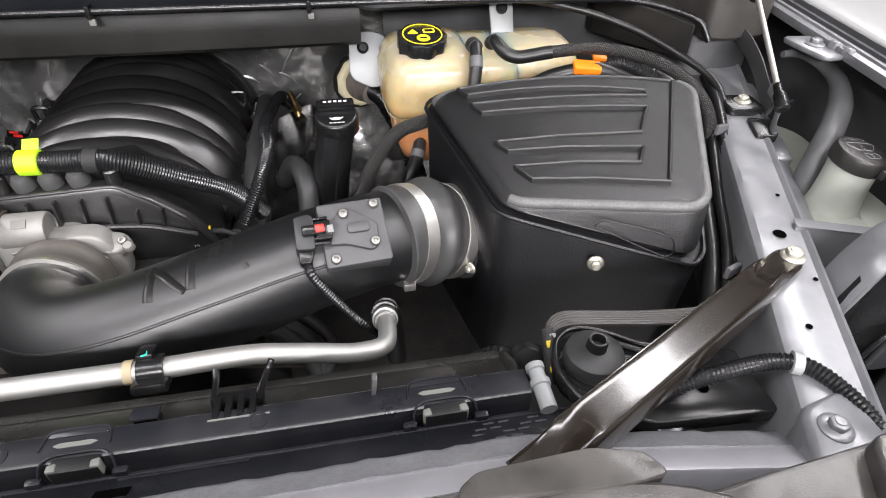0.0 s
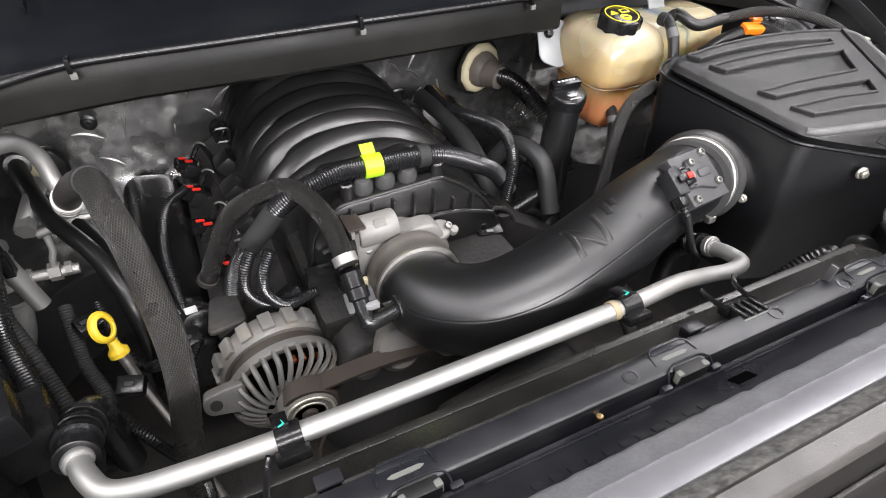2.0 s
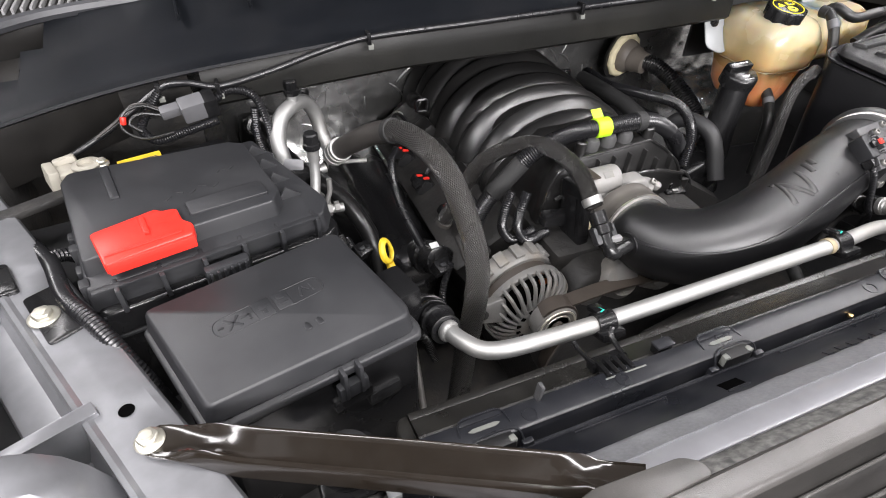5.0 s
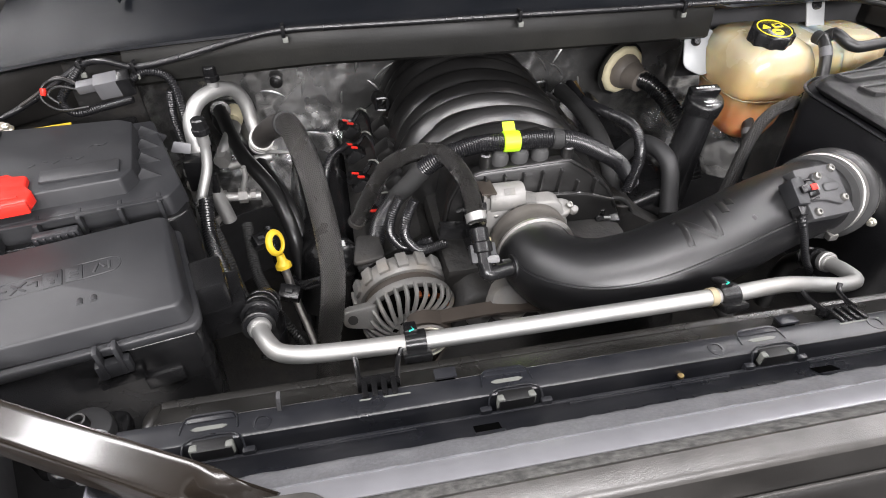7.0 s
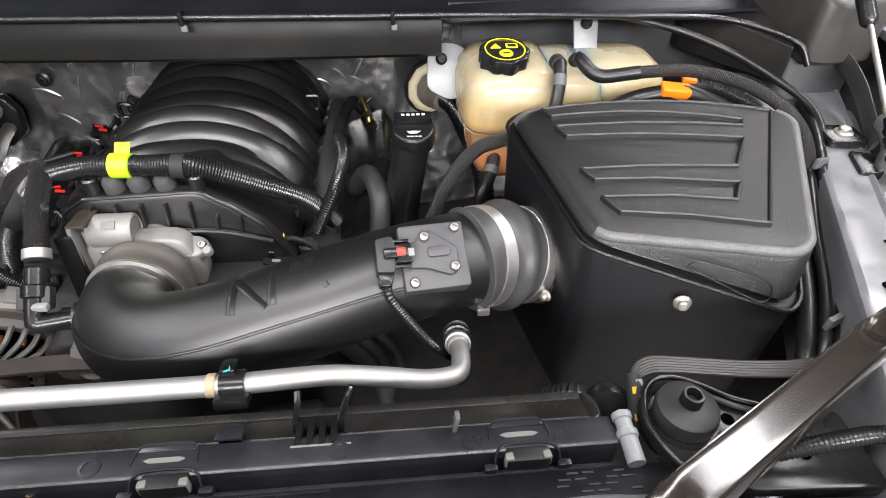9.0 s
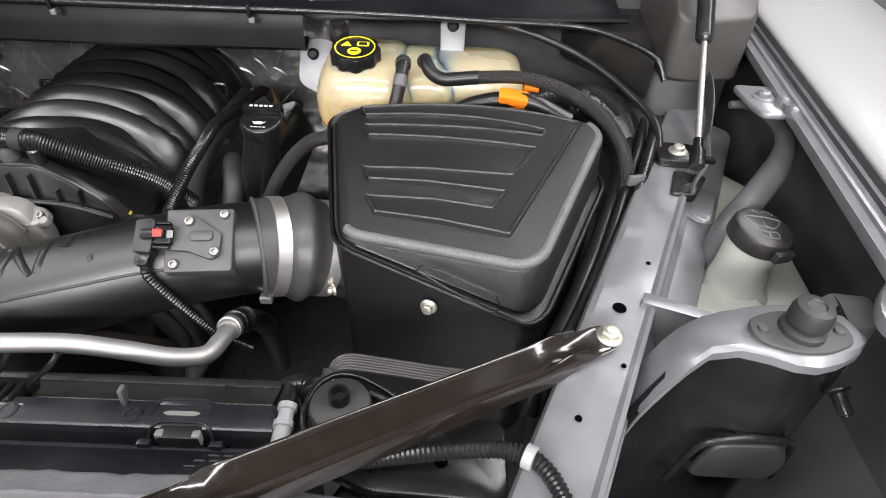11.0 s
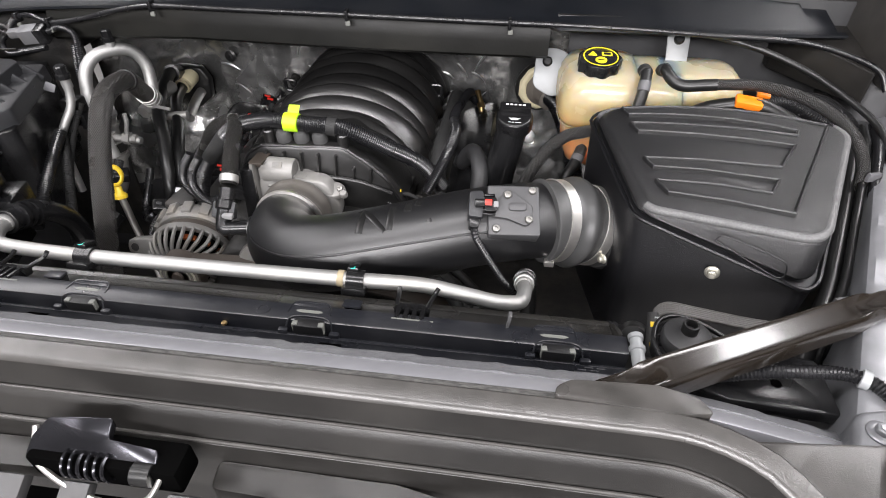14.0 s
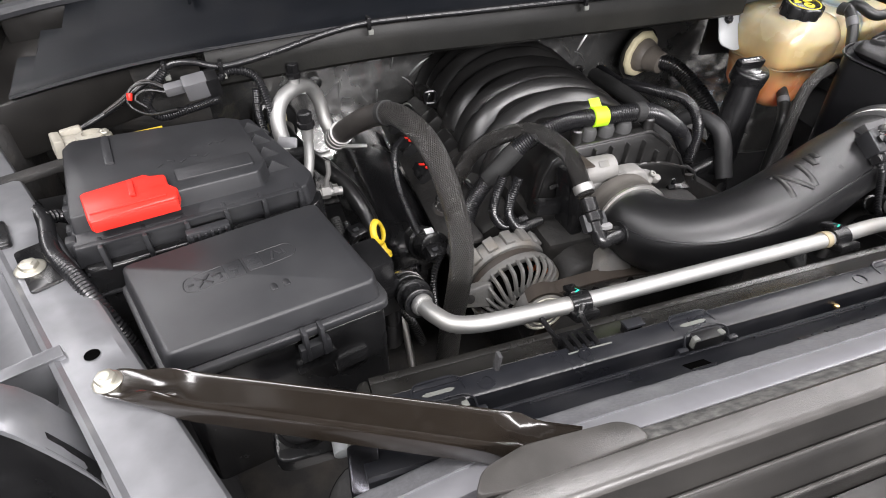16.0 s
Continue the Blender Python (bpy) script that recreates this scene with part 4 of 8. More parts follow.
for i, x in enumerate((-0.444, -0.181, 0.082, 0.349)):
    part("slot_frame", sweep([(x - 0.024, -0.066, 1.1132), (x - 0.022, -0.054, 1.1135), (x - 0.018, -0.0505, 1.1140), (x + 0.018, -0.0505, 1.1140), (x + 0.022, -0.054, 1.1135), (x + 0.024, -0.066, 1.1132)], 0.0008, 6, 0.004), SHROUD, rad)
    part("slot_lug", slab([(x - 0.022, -0.056), (x + 0.022, -0.056), (x + 0.018, -0.0475), (x - 0.018, -0.0475)], 1.104, 1.1136, 0.003, 0.001), SHROUD, rad)
    # pale plate: the bright see-through gap of the slot put into colour
    part("slot", slab([(-0.0155, 0.0), (-0.011, -0.0024), (0.011, -0.0024), (0.0155, 0.0), (0.011, 0.0018), (-0.011, 0.0018)], 0, 0.0008, 0.001, 0.0002, Matrix.Translation((x, -0.0625, 1.1128))), PIN, rad, "pale plate for the light through a slot")
    yb = -0.0765
    # solid dark block: the shade of the clip recess is in its colour
    part("clip_pocket", box((x + 0.004, yb - 0.003, 1.1025), (0.034, 0.0125, 0.0232), None, 0.003), CLIPDARK, rad, "dark block for a shaded clip pocket")
    part("clip_arch", sweep([(x - 0.022, yb - 0.010, 1.098), (x - 0.020, yb - 0.001, 1.1130), (x - 0.012, yb + 0.0045, 1.1150), (x + 0.020, yb + 0.0045, 1.1150), (x + 0.028, yb - 0.001, 1.1130), (x + 0.030, yb - 0.010, 1.098)], 0.0010, 6, 0.004), SHROUD, rad)
    part("clip_cheek", box((x - 0.0245, yb - 0.0075, 1.096), (0.011, 0.006, 0.020), None, 0.002), SHROUD, rad)
    part("clip_cheek", box((x + 0.0325, yb - 0.0075, 1.096), (0.011, 0.006, 0.020), None, 0.002), SHROUD, rad)
    for k in (-1, 1):
        part("clip_pin", slab([(-0.0035, -0.0035), (0.0035, -0.0035), (0.0025, 0.0035), (-0.0035, 0.0025)], -0.012, 0.0006, 0.0015, 0.001, Matrix.Translation((x + 0.004 + 0.0145 * k, yb - 0.0045, 1.1145))), PIN, rad, "pale clip prong")
for x in (-0.297, 0.192):
    part("finger_arm", sweep([(x - 0.020, -0.006, 1.108), (x - 0.019, -0.014, 1.106), (x - 0.018, -0.032, 1.108), (x - 0.017, -0.040, 1.110)], 0.0028, 8), PLASTIC, rad)
    part("finger_arm", sweep([(x + 0.026, -0.006, 1.112), (x + 0.022, -0.012, 1.106), (x + 0.018, -0.032, 1.108), (x + 0.017, -0.040, 1.110)], 0.0028, 8), PLASTIC, rad)
    part("finger_bridge", box((x, -0.036, 1.104), (0.040, 0.012, 0.010), pose(0, 0, 0, -14, 0, 0), 0.002), PLASTIC, rad)
    for k in range(4):
        part("finger", box((x - 0.0135 + 0.009 * k, -0.048, 1.108), (0.0055, 0.022, 0.012), pose(0, 0, 0, -10, 0, 0), 0.0018), PLASTIC, rad)
    part("finger_foot", box((x + 0.004, -0.0595, 1.1128), (0.046, 0.0018, 0.0010), None, 0.0004), PIN, rad, "thin pale strip under the fingers")
for x in (-0.235, 0.125):
    part("tab", box((x, -0.042, 1.103), (0.018, 0.012, 0.014), pose(0, 0, 0, -8, 0, 0), 0.0025), PLASTIC, rad)
    part("tab_cap", box((x, -0.0425, 1.1105), (0.021, 0.0125, 0.003), pose(0, 0, 0, -8, 0, 0), 0.001), SHROUD, rad)
for x in (-0.385, 0.300):
    part("spike", box((x, -0.053, 1.120), (0.004, 0.008, 0.022), pose(0, 0, 0, 0, 6, 0), 0.001), DARKGREY, rad)
for x in (-0.211, 0.117):
    part("square_hole", box((x, -0.1085, 1.1138), (0.023, 0.012, 0.003), pose(0, 0, 0, -31, 0, 0), 0.0006), HOLESHADE, rad, "black block for a shaded square hole")
    part("hole_lip", box((x, -0.1160, 1.1203), (0.026, 0.0018, 0.003), pose(0, 0, 0, -31, 0, 0), 0.0006), SHROUD, rad)
for x in (-0.40, -0.30, 0.03, 0.21, 0.31):
    part("boss", lathe([(0.008, 0), (0.008, 0.001), (0.0055, 0.0012), (0.0055, 0.0004), (0, 0.0004)], Matrix.Translation((x, -0.0655, 1.1128)), 18), SHROUD, rad)
part("rivet_head", lathe([(0.0035, 0), (0.003, 0.002), (0, 0.0025)], Matrix.Translation((-0.012, -0.0805, 1.0995)), 12), BRASS, rad, "small brass rivet in the groove")
# low raised steps along the front face
for x, w in ((-0.32, 0.10), (-0.05, 0.16), (0.16, 0.09)):
    part("face_step", box((x, -0.0925, 1.1058), (w, 0.0022, 0.0022), pose(0, 0, 0, -31, 0, 0), 0.0008), SHROUD, rad)
# unreadable moulded writing
for r in range(4):
    for k in range(5):
        if (r + k) % 3:
            part("print_bar", box((0.372 + 0.012 * k + 0.004 * (r % 2), -0.0945 - 0.0068 * r, 1.1068 + 0.0042 * r), (0.0085, 0.0017, 0.0006), pose(0, 0, 0, -31, 0, 0), 0), GREYINK, rad)
for k in range(11):
    part("moulded_bar", box((-0.10 + 0.016 * k, -0.117, 1.1205), (0.009, 0.007, 0.0008), pose(0, 0, 0, -31, 0, 0), 0), SHROUD, rad)
for x, sx in ((0.433, 1), (-0.533, -1)):
    m = Matrix.Translation((x + 0.0005 * sx, -0.094, 1.112)) @ pose(0, 0, 0, -84, 0, 0)
    p = solo("drain_post", lathe([(0.007, 0), (0.007, 0.02), (0.0085, 0.021), (0.0085, 0.026), (0.0065, 0.027), (0.0065, 0.035), (0.008, 0.036), (0.008, 0.041), (0.004, 0.043), (0, 0.043)], m, 14), EAR, "pale grey ribbed plastic post at the radiator end", "post", "radiator posts")

tie = thing("tie_bar", (0, -0.19, 1.1), "frosted pale galvanised radiator tie bar with drooping ends", "tie bar")
bm = bmesh.new()
rows = []
lips = []
for i in range(125):
    x = -0.62 + 1.24 * i / 124
    k = max(0.0, (abs(x) - 0.40) / 0.22)
    dz, dy = -0.034 * k ** 1.2, -0.014 * k
    wob = 0.0011 * noise.noise(Vector((x * 60, 2.0, 0))) + 0.0009 * noise.noise(Vector((x * 170, 7.0, 0)))
    rows.append([bm.verts.new((x, y + dy + wob * e, z + dz + wob * f)) for y, z, e, f in ((-0.1285, 1.08, 0, 0), (-0.1275, 1.136, 1, 0), (-0.1285, 1.1405, 1, 1), (-0.132, 1.1435, 1, 1.3), (-0.140, 1.1490, 0, -1), (-0.1465, 1.1532, 0, 1), (-0.1500, 1.1560, 1, 0.4), (-0.1515, 1.1545, 0, 0))])
    lips.append((x, dy, dz))
for a, b in zip(rows, rows[1:]):
    for j in range(len(a) - 1):
        bm.faces.new((a[j], b[j], b[j + 1], a[j + 1]))
part("bar", bm, GALV, tie)
bm = bmesh.new()
rows = [[bm.verts.new((x, y + dy, z + dz)) for y, z in ((-0.1508, 1.145), (-0.1508, 1.1548), (-0.1520, 1.1562), (-0.1715, 1.1672), (-0.1738, 1.1672), (-0.1750, 1.165), (-0.1750, 1.08))] for x, dy, dz in lips[::4]]
for a, b in zip(rows, rows[1:]):
    for j in range(len(a) - 1):
        bm.faces.new((a[j], b[j], b[j + 1], a[j + 1]))
part("front_lip", bm, LIP, tie, "smooth pale grey front lip")
part("foam_strip", along_x(-0.34, 0.34, [(-0.1755, 1.150), (-0.1755, 1.1690), (-0.178, 1.1722), (-0.186, 1.1795), (-0.1905, 1.1815), (-0.1905, 1.150)], 4), FOAM, tie, "dusty grey foam strip")
for sx in (1, -1):
    part("end_bracket", slab([(sx * 0.575, -0.205), (sx * 0.645, -0.195), (sx * 0.65, -0.135), (sx * 0.60, -0.145)][:: -sx], 1.10, 1.150, 0.012, 0.006), PRIMER, tie)
    hexbolt("bolt", (sx * 0.612, -0.167, 1.150), (0, 0, 1), tie, 0.007, 0.012, PRIMER)
    hn_ = thing("horn", (sx * 0.52, -0.11, 1.05), "dark round horn below the brace", "horn", "horns")
    hm = frame_to((sx * 0.515, -0.125, 1.065), (sx * 0.55, -0.2, 1.2))
    part("horn_body", lathe([(0.018, -0.06), (0.03, -0.03), (0.042, -0.008), (0.043, 0.0), (0.038, 0.004), (0.02, 0.008), (0.012, 0.012), (0.0, 0.012)], hm, 26), DARKCAST, hn_)
    part("horn_rim", lathe([(0.0415, -0.008), (0.0440, -0.006), (0.0440, -0.002), (0.0415, 0.001)], hm, 28), DARKSTEEL, hn_, "polished rolled rim")
    part("horn_bracket", slab([(sx * 0.505, -0.096), (sx * 0.530, -0.092), (sx * 0.534, -0.128), (sx * 0.512, -0.136)][:: -sx], 1.06, lambda x, y: 1.118 + 0.3 * (y + 0.1), 0.004, 0.002), DARKSTEEL, hn_)
    part("horn_plug", box((sx * 0.556, -0.150, 1.085), (0.030, 0.024, 0.022), pose(0, 0, 0, 20, 10, 30 * sx), 0.004), BOXGREY, hn_)


cov = thing("grille_cover", (0, -0.25, 1.15), "taupe-black moulded plastic cover over the grille", "trim cover")
bm = bmesh.new()
rows = []
PROFILE = ((0.0, 1.150), (0.0, 1.1795), (0.001, 1.1825), (0.003, 1.1838), (0.017, 1.1815), (0.0200, 1.1798), (0.0215, 1.1760), (0.0260, 1.1560), (0.0285, 1.1520), (0.0305, 1.1530), (0.0320, 1.1520), (0.0360, 1.1440), (0.0440, 1.1280), (0.0460, 1.1290), (0.0480, 1.1270), (0.0495, 1.1200), (0.0500, 1.100), (0.052, 0.98))
rim = [(-0.415 + 0.83 * i / 46, -0.1895 - 0.002 * (abs(-0.415 + 0.83 * i / 46) / 0.415) ** 2, 0.0, -1.0, 9.0) for i in range(47)]
turn = []
for i in range(1, 15):
    a = radians(100 * i / 14)
    x, y = 0.417 + 0.150 * math.sin(a), -0.341 + 0.1495 * math.cos(a)
    d = Vector((0.417 - x, -0.341 - y))
    turn.append((x, y, d.x / d.length, d.y / d.length, d.length))
rim = [(-x, y, -dx, dy, L) for x, y, dx, dy, L in turn[::-1]] + rim + turn
for x, y, dx, dy, L in rim:
    rows.append([bm.verts.new((x + dx * min(o, 0.93 * L + 0.02 * o), y + dy * min(o, 0.93 * L + 0.02 * o), zz - 0.02 * max(0.0, abs(x) - 0.50) / 0.06)) for o, zz in PROFILE])
for a, b in zip(rows, rows[1:]):
    for j in range(len(a) - 1):
        bm.faces.new((a[j], b[j], b[j + 1], a[j + 1]))
part("top_panel", bm, COVER, cov, smooth=30)
bm = bmesh.new()
rows = []
for x, y, dx, dy, L in rim:
    k = max(0.0, abs(x) - 0.50) / 0.06
    rows.append([bm.verts.new((x + dx * o, y + dy * o, zz - 0.02 * k)) for o, zz in ((0.0, 1.1785), (0.0008, 1.1835), (0.0030, 1.1850), (0.0165, 1.1830), (0.0203, 1.1808), (0.0218, 1.1770))])
for a, b in zip(rows, rows[1:]):
    for j in range(len(a) - 1):
        bm.faces.new((a[j], b[j], b[j + 1], a[j + 1]))
part("rim_band", bm, WORNSHEEN, cov, "worn taupe rim of the cover, paled for its sheen", smooth=40)
# ridges in the paler taupe, which carries their edge highlight
for o, zz, r in ((0.0303, 1.1528, 0.0015), (0.0460, 1.1286, 0.0019)):
    part("ridge", sweep([(x + dx * o, y + dy * o, zz - 0.02 * max(0.0, abs(x) - 0.50) / 0.06) for x, y, dx, dy, L in rim[2:-2]], r, 8, 0.01), WORNSHEEN, cov, "thin ridge, paled for its edge highlight")
for sx in (-1, 1):
    part("recess_shelf", slab([(sx * 0.055, -0.2400), (sx * 0.215, -0.2405), (sx * 0.25, -0.247), (sx * 0.31, -0.262), (sx * 0.25, -0.268), (sx * 0.055, -0.262)][:: -sx], 1.08, lambda x, y: 1.104 + 0.3 * (y + 0.247), 0.006, 0.002), COVER, cov, "dull shelf in the grille recess")
for sx in (-1, 1):
    part("corner_swell", slab([(sx * 0.337, -0.192), (sx * 0.338, -0.182), (sx * 0.350, -0.1735), (sx * 0.420, -0.1700), (sx * 0.452, -0.178), (sx * 0.462, -0.193), (sx * 0.440, -0.196)][:: -sx], 1.150, 1.1868, 0.006, 0.0012), WORNSHEEN, cov)
    part("side_wing", slab([(sx * 0.462, -0.201), (sx * 0.536, -0.194), (sx * 0.585, -0.190), (sx * 0.64, -0.185), (sx * 0.66, -0.23), (sx * 0.64, -0.36), (sx * 0.555, -0.37), (sx * 0.548, -0.275), (sx * 0.500, -0.222)][:: -sx], 1.09, lambda x, y: 1.170 + 0.25 * (y + 0.19), 0.012, 0.006), WORNSHEEN, cov)
    part("rib_block", slab([(sx * 0.600, -0.192), (sx * 0.641, -0.186), (sx * 0.612, -0.265), (sx * 0.576, -0.265)][:: -sx], 1.13, lambda x, y: 1.184 + 0.2 * (y + 0.19), 0.008, 0.004), WORNSHEEN, cov)
gr = thing("grille", (0, -0.33, 1.0), "pale grey grille bars over mesh wires and a black sheet for shade", "grille")
for i in range(-7, 8):
    if i:
        part("grille_bar", box((0.058 * i - 0.012 * (i > 0) + 0.012 * (i < 0), -0.322, 1.092), (0.025, 0.10, 0.012), pose(0, 0, 0, 28, 0, 0), 0.002), BARGREY, gr)
# black sheet for the shade behind the grille bars
part("mesh", box((0, -0.315, 1.055), (0.92, 0.10, 0.004), pose(0, 0, 0, 20, 0, 0), 0), HOLESHADE, gr)
for k in range(10):
    part("mesh_wire", box((0, -0.285 - 0.009 * k, 1.069 - 0.0034 * k), (0.92, 0.002, 0.003), pose(0, 0, 0, 20, 0, 0), 0), BOXGREY, gr)

lt = thing("hood_latch", (-0.02, -0.25, 1.06), "steel hood latch with a coil spring in the grille cover", "latch")
part("latch_plate", slab([(-0.073, -0.2570), (-0.017, -0.2530), (-0.018, -0.2660), (0.026, -0.2690), (0.026, -0.2820), (-0.088, -0.2820), (-0.085, -0.2690)][::-1], lambda x, y: 1.1500 + 0.9 * (y + 0.2550), lambda x, y: 1.1600 + 0.9 * (y + 0.2550), 0.003, 0.0015), DARKSTEEL, lt, "dark polished steel latch plate")
cp = [(-0.052 + 0.0010 * k, -0.280 + 0.011 * math.cos(k * 0.9), 1.132 + 0.011 * math.sin(k * 0.9)) for k in range(44)]
part("coil_spring", sweep(cp, 0.0017, 6, 0.0025), DARKSTEEL, lt)
part("latch_frame", sweep([(-0.085, -0.262, 1.150), (-0.080, -0.282, 1.128), (-0.03, -0.298, 1.112), (0.015, -0.296, 1.112), (0.034, -0.278, 1.138)], 0.0026, 8), STEEL, lt)
part("latch_drum", lathe([(0.010, -0.008), (0.010, 0.008)], frame_to((0.016, -0.282, 1.132), (0.05, -0.282, 1.132)), 16), RUBBER, lt)
# black block in place of the shaded depth round the latch
part("latch_well", box((-0.02, -0.270, 1.125), (0.13, 0.03, 0.03), None, 0.004), HOLESHADE, lt, "black block for the shaded well behind the latch")

lt.location += Vector((-0.003, 0.010, 0))

# headlamp housings
for sx in (1, -1):
    h = thing("headlamp_housing", (sx * 0.80, -0.20, 1.0), "dark plastic back of a headlamp", "headlamp", "headlamps")
    part("housing", slab([(sx * 0.70, -0.12), (sx * 0.92, -0.15), (sx * 0.95, -0.34), (sx * 0.68, -0.34)][:: -sx], 0.85, 1.0, 0.03, 0.02), PLASTIC, h)
    part("grey_shelf", slab([(sx * 0.773, -0.098), (sx * 0.80, -0.094), (sx * 0.872, -0.090), (sx * 0.885, -0.24), (sx * 0.766, -0.24)][:: -sx], 1.052, 1.060, 0.004, 0.002), PAD, h)

# ---- radiator mounts with rubber discs ----
def radiator_mount(c):
    t = thing("radiator_mount", c, "black radiator mount with a grey rubber disc", "mount", "radiator mounts")
    m = Matrix.Translation(c)
    part("disc", lathe([(0.0215, -0.018), (0.0240, -0.015), (0.0247, -0.006), (0.0235, -0.001), (0.0215, 0.0005), (0.0110, 0.0035), (0.0090, 0.004), (0.0, 0.004)], m, 36), DISC, t, "dark grey rubber disc")
    part("post", lathe([(0.0085, 0.003), (0.0083, 0.012), (0.0076, 0.014), (0.0058, 0.014), (0.0052, 0.006), (0, 0.006)], m, 20), RUBBER, t)
    part("cup", lathe([(0.027, -0.04), (0.028, -0.02), (0.0265, -0.017), (0.020, -0.017)], m, 30), PLASTIC, t)
    return t


mnt = radiator_mount((-0.56, -0.030, 1.094))
part("bracket", slab([(-0.59, -0.065), (-0.53, -0.065), (-0.53, 0.0), (-0.59, 0.0)], 1.058, 1.076, 0.015, 0.003), PLASTIC, mnt)
mnt = radiator_mount((0.4795, -0.0635, 1.138))
part("bracket", slab([(0.458, -0.092), (0.448, -0.064), (0.455, -0.038), (0.470, -0.028), (0.488, -0.028), (0.510, -0.038), (0.545, -0.055), (0.61, -0.066), (0.61, -0.13), (0.51, -0.125), (0.472, -0.108)], 1.104, 1.119, 0.006, 0.002), PLASTIC, mnt, "glossy black pressed bracket")
part("bracket_rim", sweep([(0.466, -0.104, 1.118), (0.456, -0.088, 1.121), (0.4495, -0.064, 1.124), (0.456, -0.040, 1.126), (0.470, -0.0295, 1.127), (0.488, -0.0295, 1.126), (0.508, -0.038, 1.124), (0.528, -0.049, 1.121), (0.560, -0.060, 1.119)], 0.0026, 10), PLASTIC, mnt)
part("inner_rim", sweep([(0.499, -0.042, 1.121), (0.512, -0.048, 1.1215), (0.528, -0.057, 1.121), (0.550, -0.065, 1.120)], 0.0024, 8), DISC, mnt, "dull grey inner rim")
for x, y, r in ((0.516, -0.0665, 0.0045), (0.476, -0.098, 0.003), (0.560, -0.10, 0.0045)):
    part("hole", lathe([(r * 1.15, 0), (r, 0.0008), (r * 0.95, -0.001), (0, -0.001)], Matrix.Translation((x, y, 1.1195)), 16), HOLESHADE, mnt)

# ---- cross pipe of the radiator with its clips ----
pipe_pts = [(-0.417, 0.082, 1.074), (-0.409, 0.060, 1.077), (-0.393, 0.038, 1.079), (-0.36, 0.030, 1.079), (-0.253, 0.026, 1.079), (-0.05, 0.026, 1.080), (0.11, 0.026, 1.082), (0.19, 0.034, 1.076), (0.245, 0.038, 1.063), (0.285, 0.038, 1.055), (0.315, 0.046, 1.050), (0.322, 0.070, 1.044), (0.322, 0.096, 1.035)]
pipe = thing("coolant_pipe", (0, 0.03, 1.08), "bare aluminium coolant pipe clipped along the radiator", "coolant pipe")
part("pipe", sweep(pipe_pts, 0.0098, 18), ALU, pipe)
for end, nxt in ((pipe_pts[0], pipe_pts[1]), (pipe_pts[-1], pipe_pts[-2])):
    part("flange", lathe([(0.0115, -0.004), (0.0128, -0.002), (0.0128, 0.003), (0.0115, 0.005)], frame_to(end, nxt), 20), ALU, pipe)
for x, z in ((-0.253, 1.079), (0.11, 1.082)):
    c = thing("pipe_clip", (x, 0.028, z - 0.02), "black plastic pipe clip with a teal paint mark", "clip", "pipe clips")
    part("saddle", lathe([(0.0102, -0.011), (0.0132, -0.011), (0.0132, 0.011), (0.0102, 0.011)], frame_to((x, 0.026, z), (x + 1, 0.026, z)), 20), PLASTIC, c)
    part("foot", box((x, 0.014, z - 0.004), (0.030, 0.024, 0.010), pose(0, 0, 0, -20, 0, 0), 0.003), PLASTIC, c)
    part("strap", box((x - 0.004, 0.036, z + 0.012), (0.014, 0.020, 0.006), pose(0, 0, 0, -20, 0, 0), 0.002), PLASTIC, c)
    part("paint_mark", box((x - 0.005, 0.033, z + 0.0155), (0.006, 0.013, 0.001), pose(0, 0, 0, -20, 0, 18), 0.0004), TEAL, c, "teal paint dab")
    if x > 0:
        part("foam_band", lathe([(0.0100, -0.004), (0.0110, -0.004), (0.0110, 0.004), (0.0100, 0.004)], frame_to((x - 0.019, 0.026, z), (x + 1, 0.026, z)), 20), TAN, c, "tan foam band")
hose("radiator_hose", [(-0.418, 0.084, 1.073), (-0.420, 0.115, 1.064), (-0.420, 0.16, 1.038), (-0.428, 0.20, 0.98), (-0.43, 0.21, 0.88)], 0.0165, CONDUIT, "black rubber coolant hose on the end of the aluminium pipe", "hose", clips=((0.0, 0.03, 0.0015, RUBBER, "collar"), (0.08, 0.11, 0.004, PLASTIC, "ring"), (0.14, 0.17, 0.004, PLASTIC, "ring"), (0.20, 0.23, 0.004, PLASTIC, "ring")))
hose("radiator_hose", [(0.322, 0.094, 1.037), (0.325, 0.125, 1.018), (0.335, 0.16, 0.97), (0.34, 0.17, 0.88)], 0.0128, RUBBER, "black rubber coolant hose on the end of the aluminium pipe", "hose", clips=((0.0, 0.05, 0.0012, ALU, "collar"), (0.1, 0.14, 0.003, PLASTIC, "ring"), (0.2, 0.24, 0.003, PLASTIC, "ring")))


# ---- engine: block, manifold, throttle, alternator ----
blk = thing("engine_block", (-0.03, 0.5, 0.7), "dark cast aluminium engine block with dark valve covers", "engine")
# block, valve covers and front cover are darker than the bracket casting
part("block", box((-0.03, 0.48, 0.78), (0.30, 0.52, 0.42), None, 0.02), DARKCAST, blk)
for sx, x in ((-1, -0.235), (1, 0.175)):
    part("valve_cover", box((x, 0.56, 0.930), (0.13, 0.50, 0.07), pose(0, 0, 0, 0, 32 * sx, 0), 0.015), DARKCAST, blk)
part("front_cover", slab([(-0.17, 0.70), (0.15, 0.70), (0.20, 0.86), (0.12, 0.98), (-0.16, 0.98), (-0.22, 0.84)], 0, 0.07, 0.03, 0.01, Matrix(((1, 0, 0, 0), (0, 0, -1, 0.245), (0, 1, 0, 0), (0, 0, 0, 1)))), DARKCAST, blk)
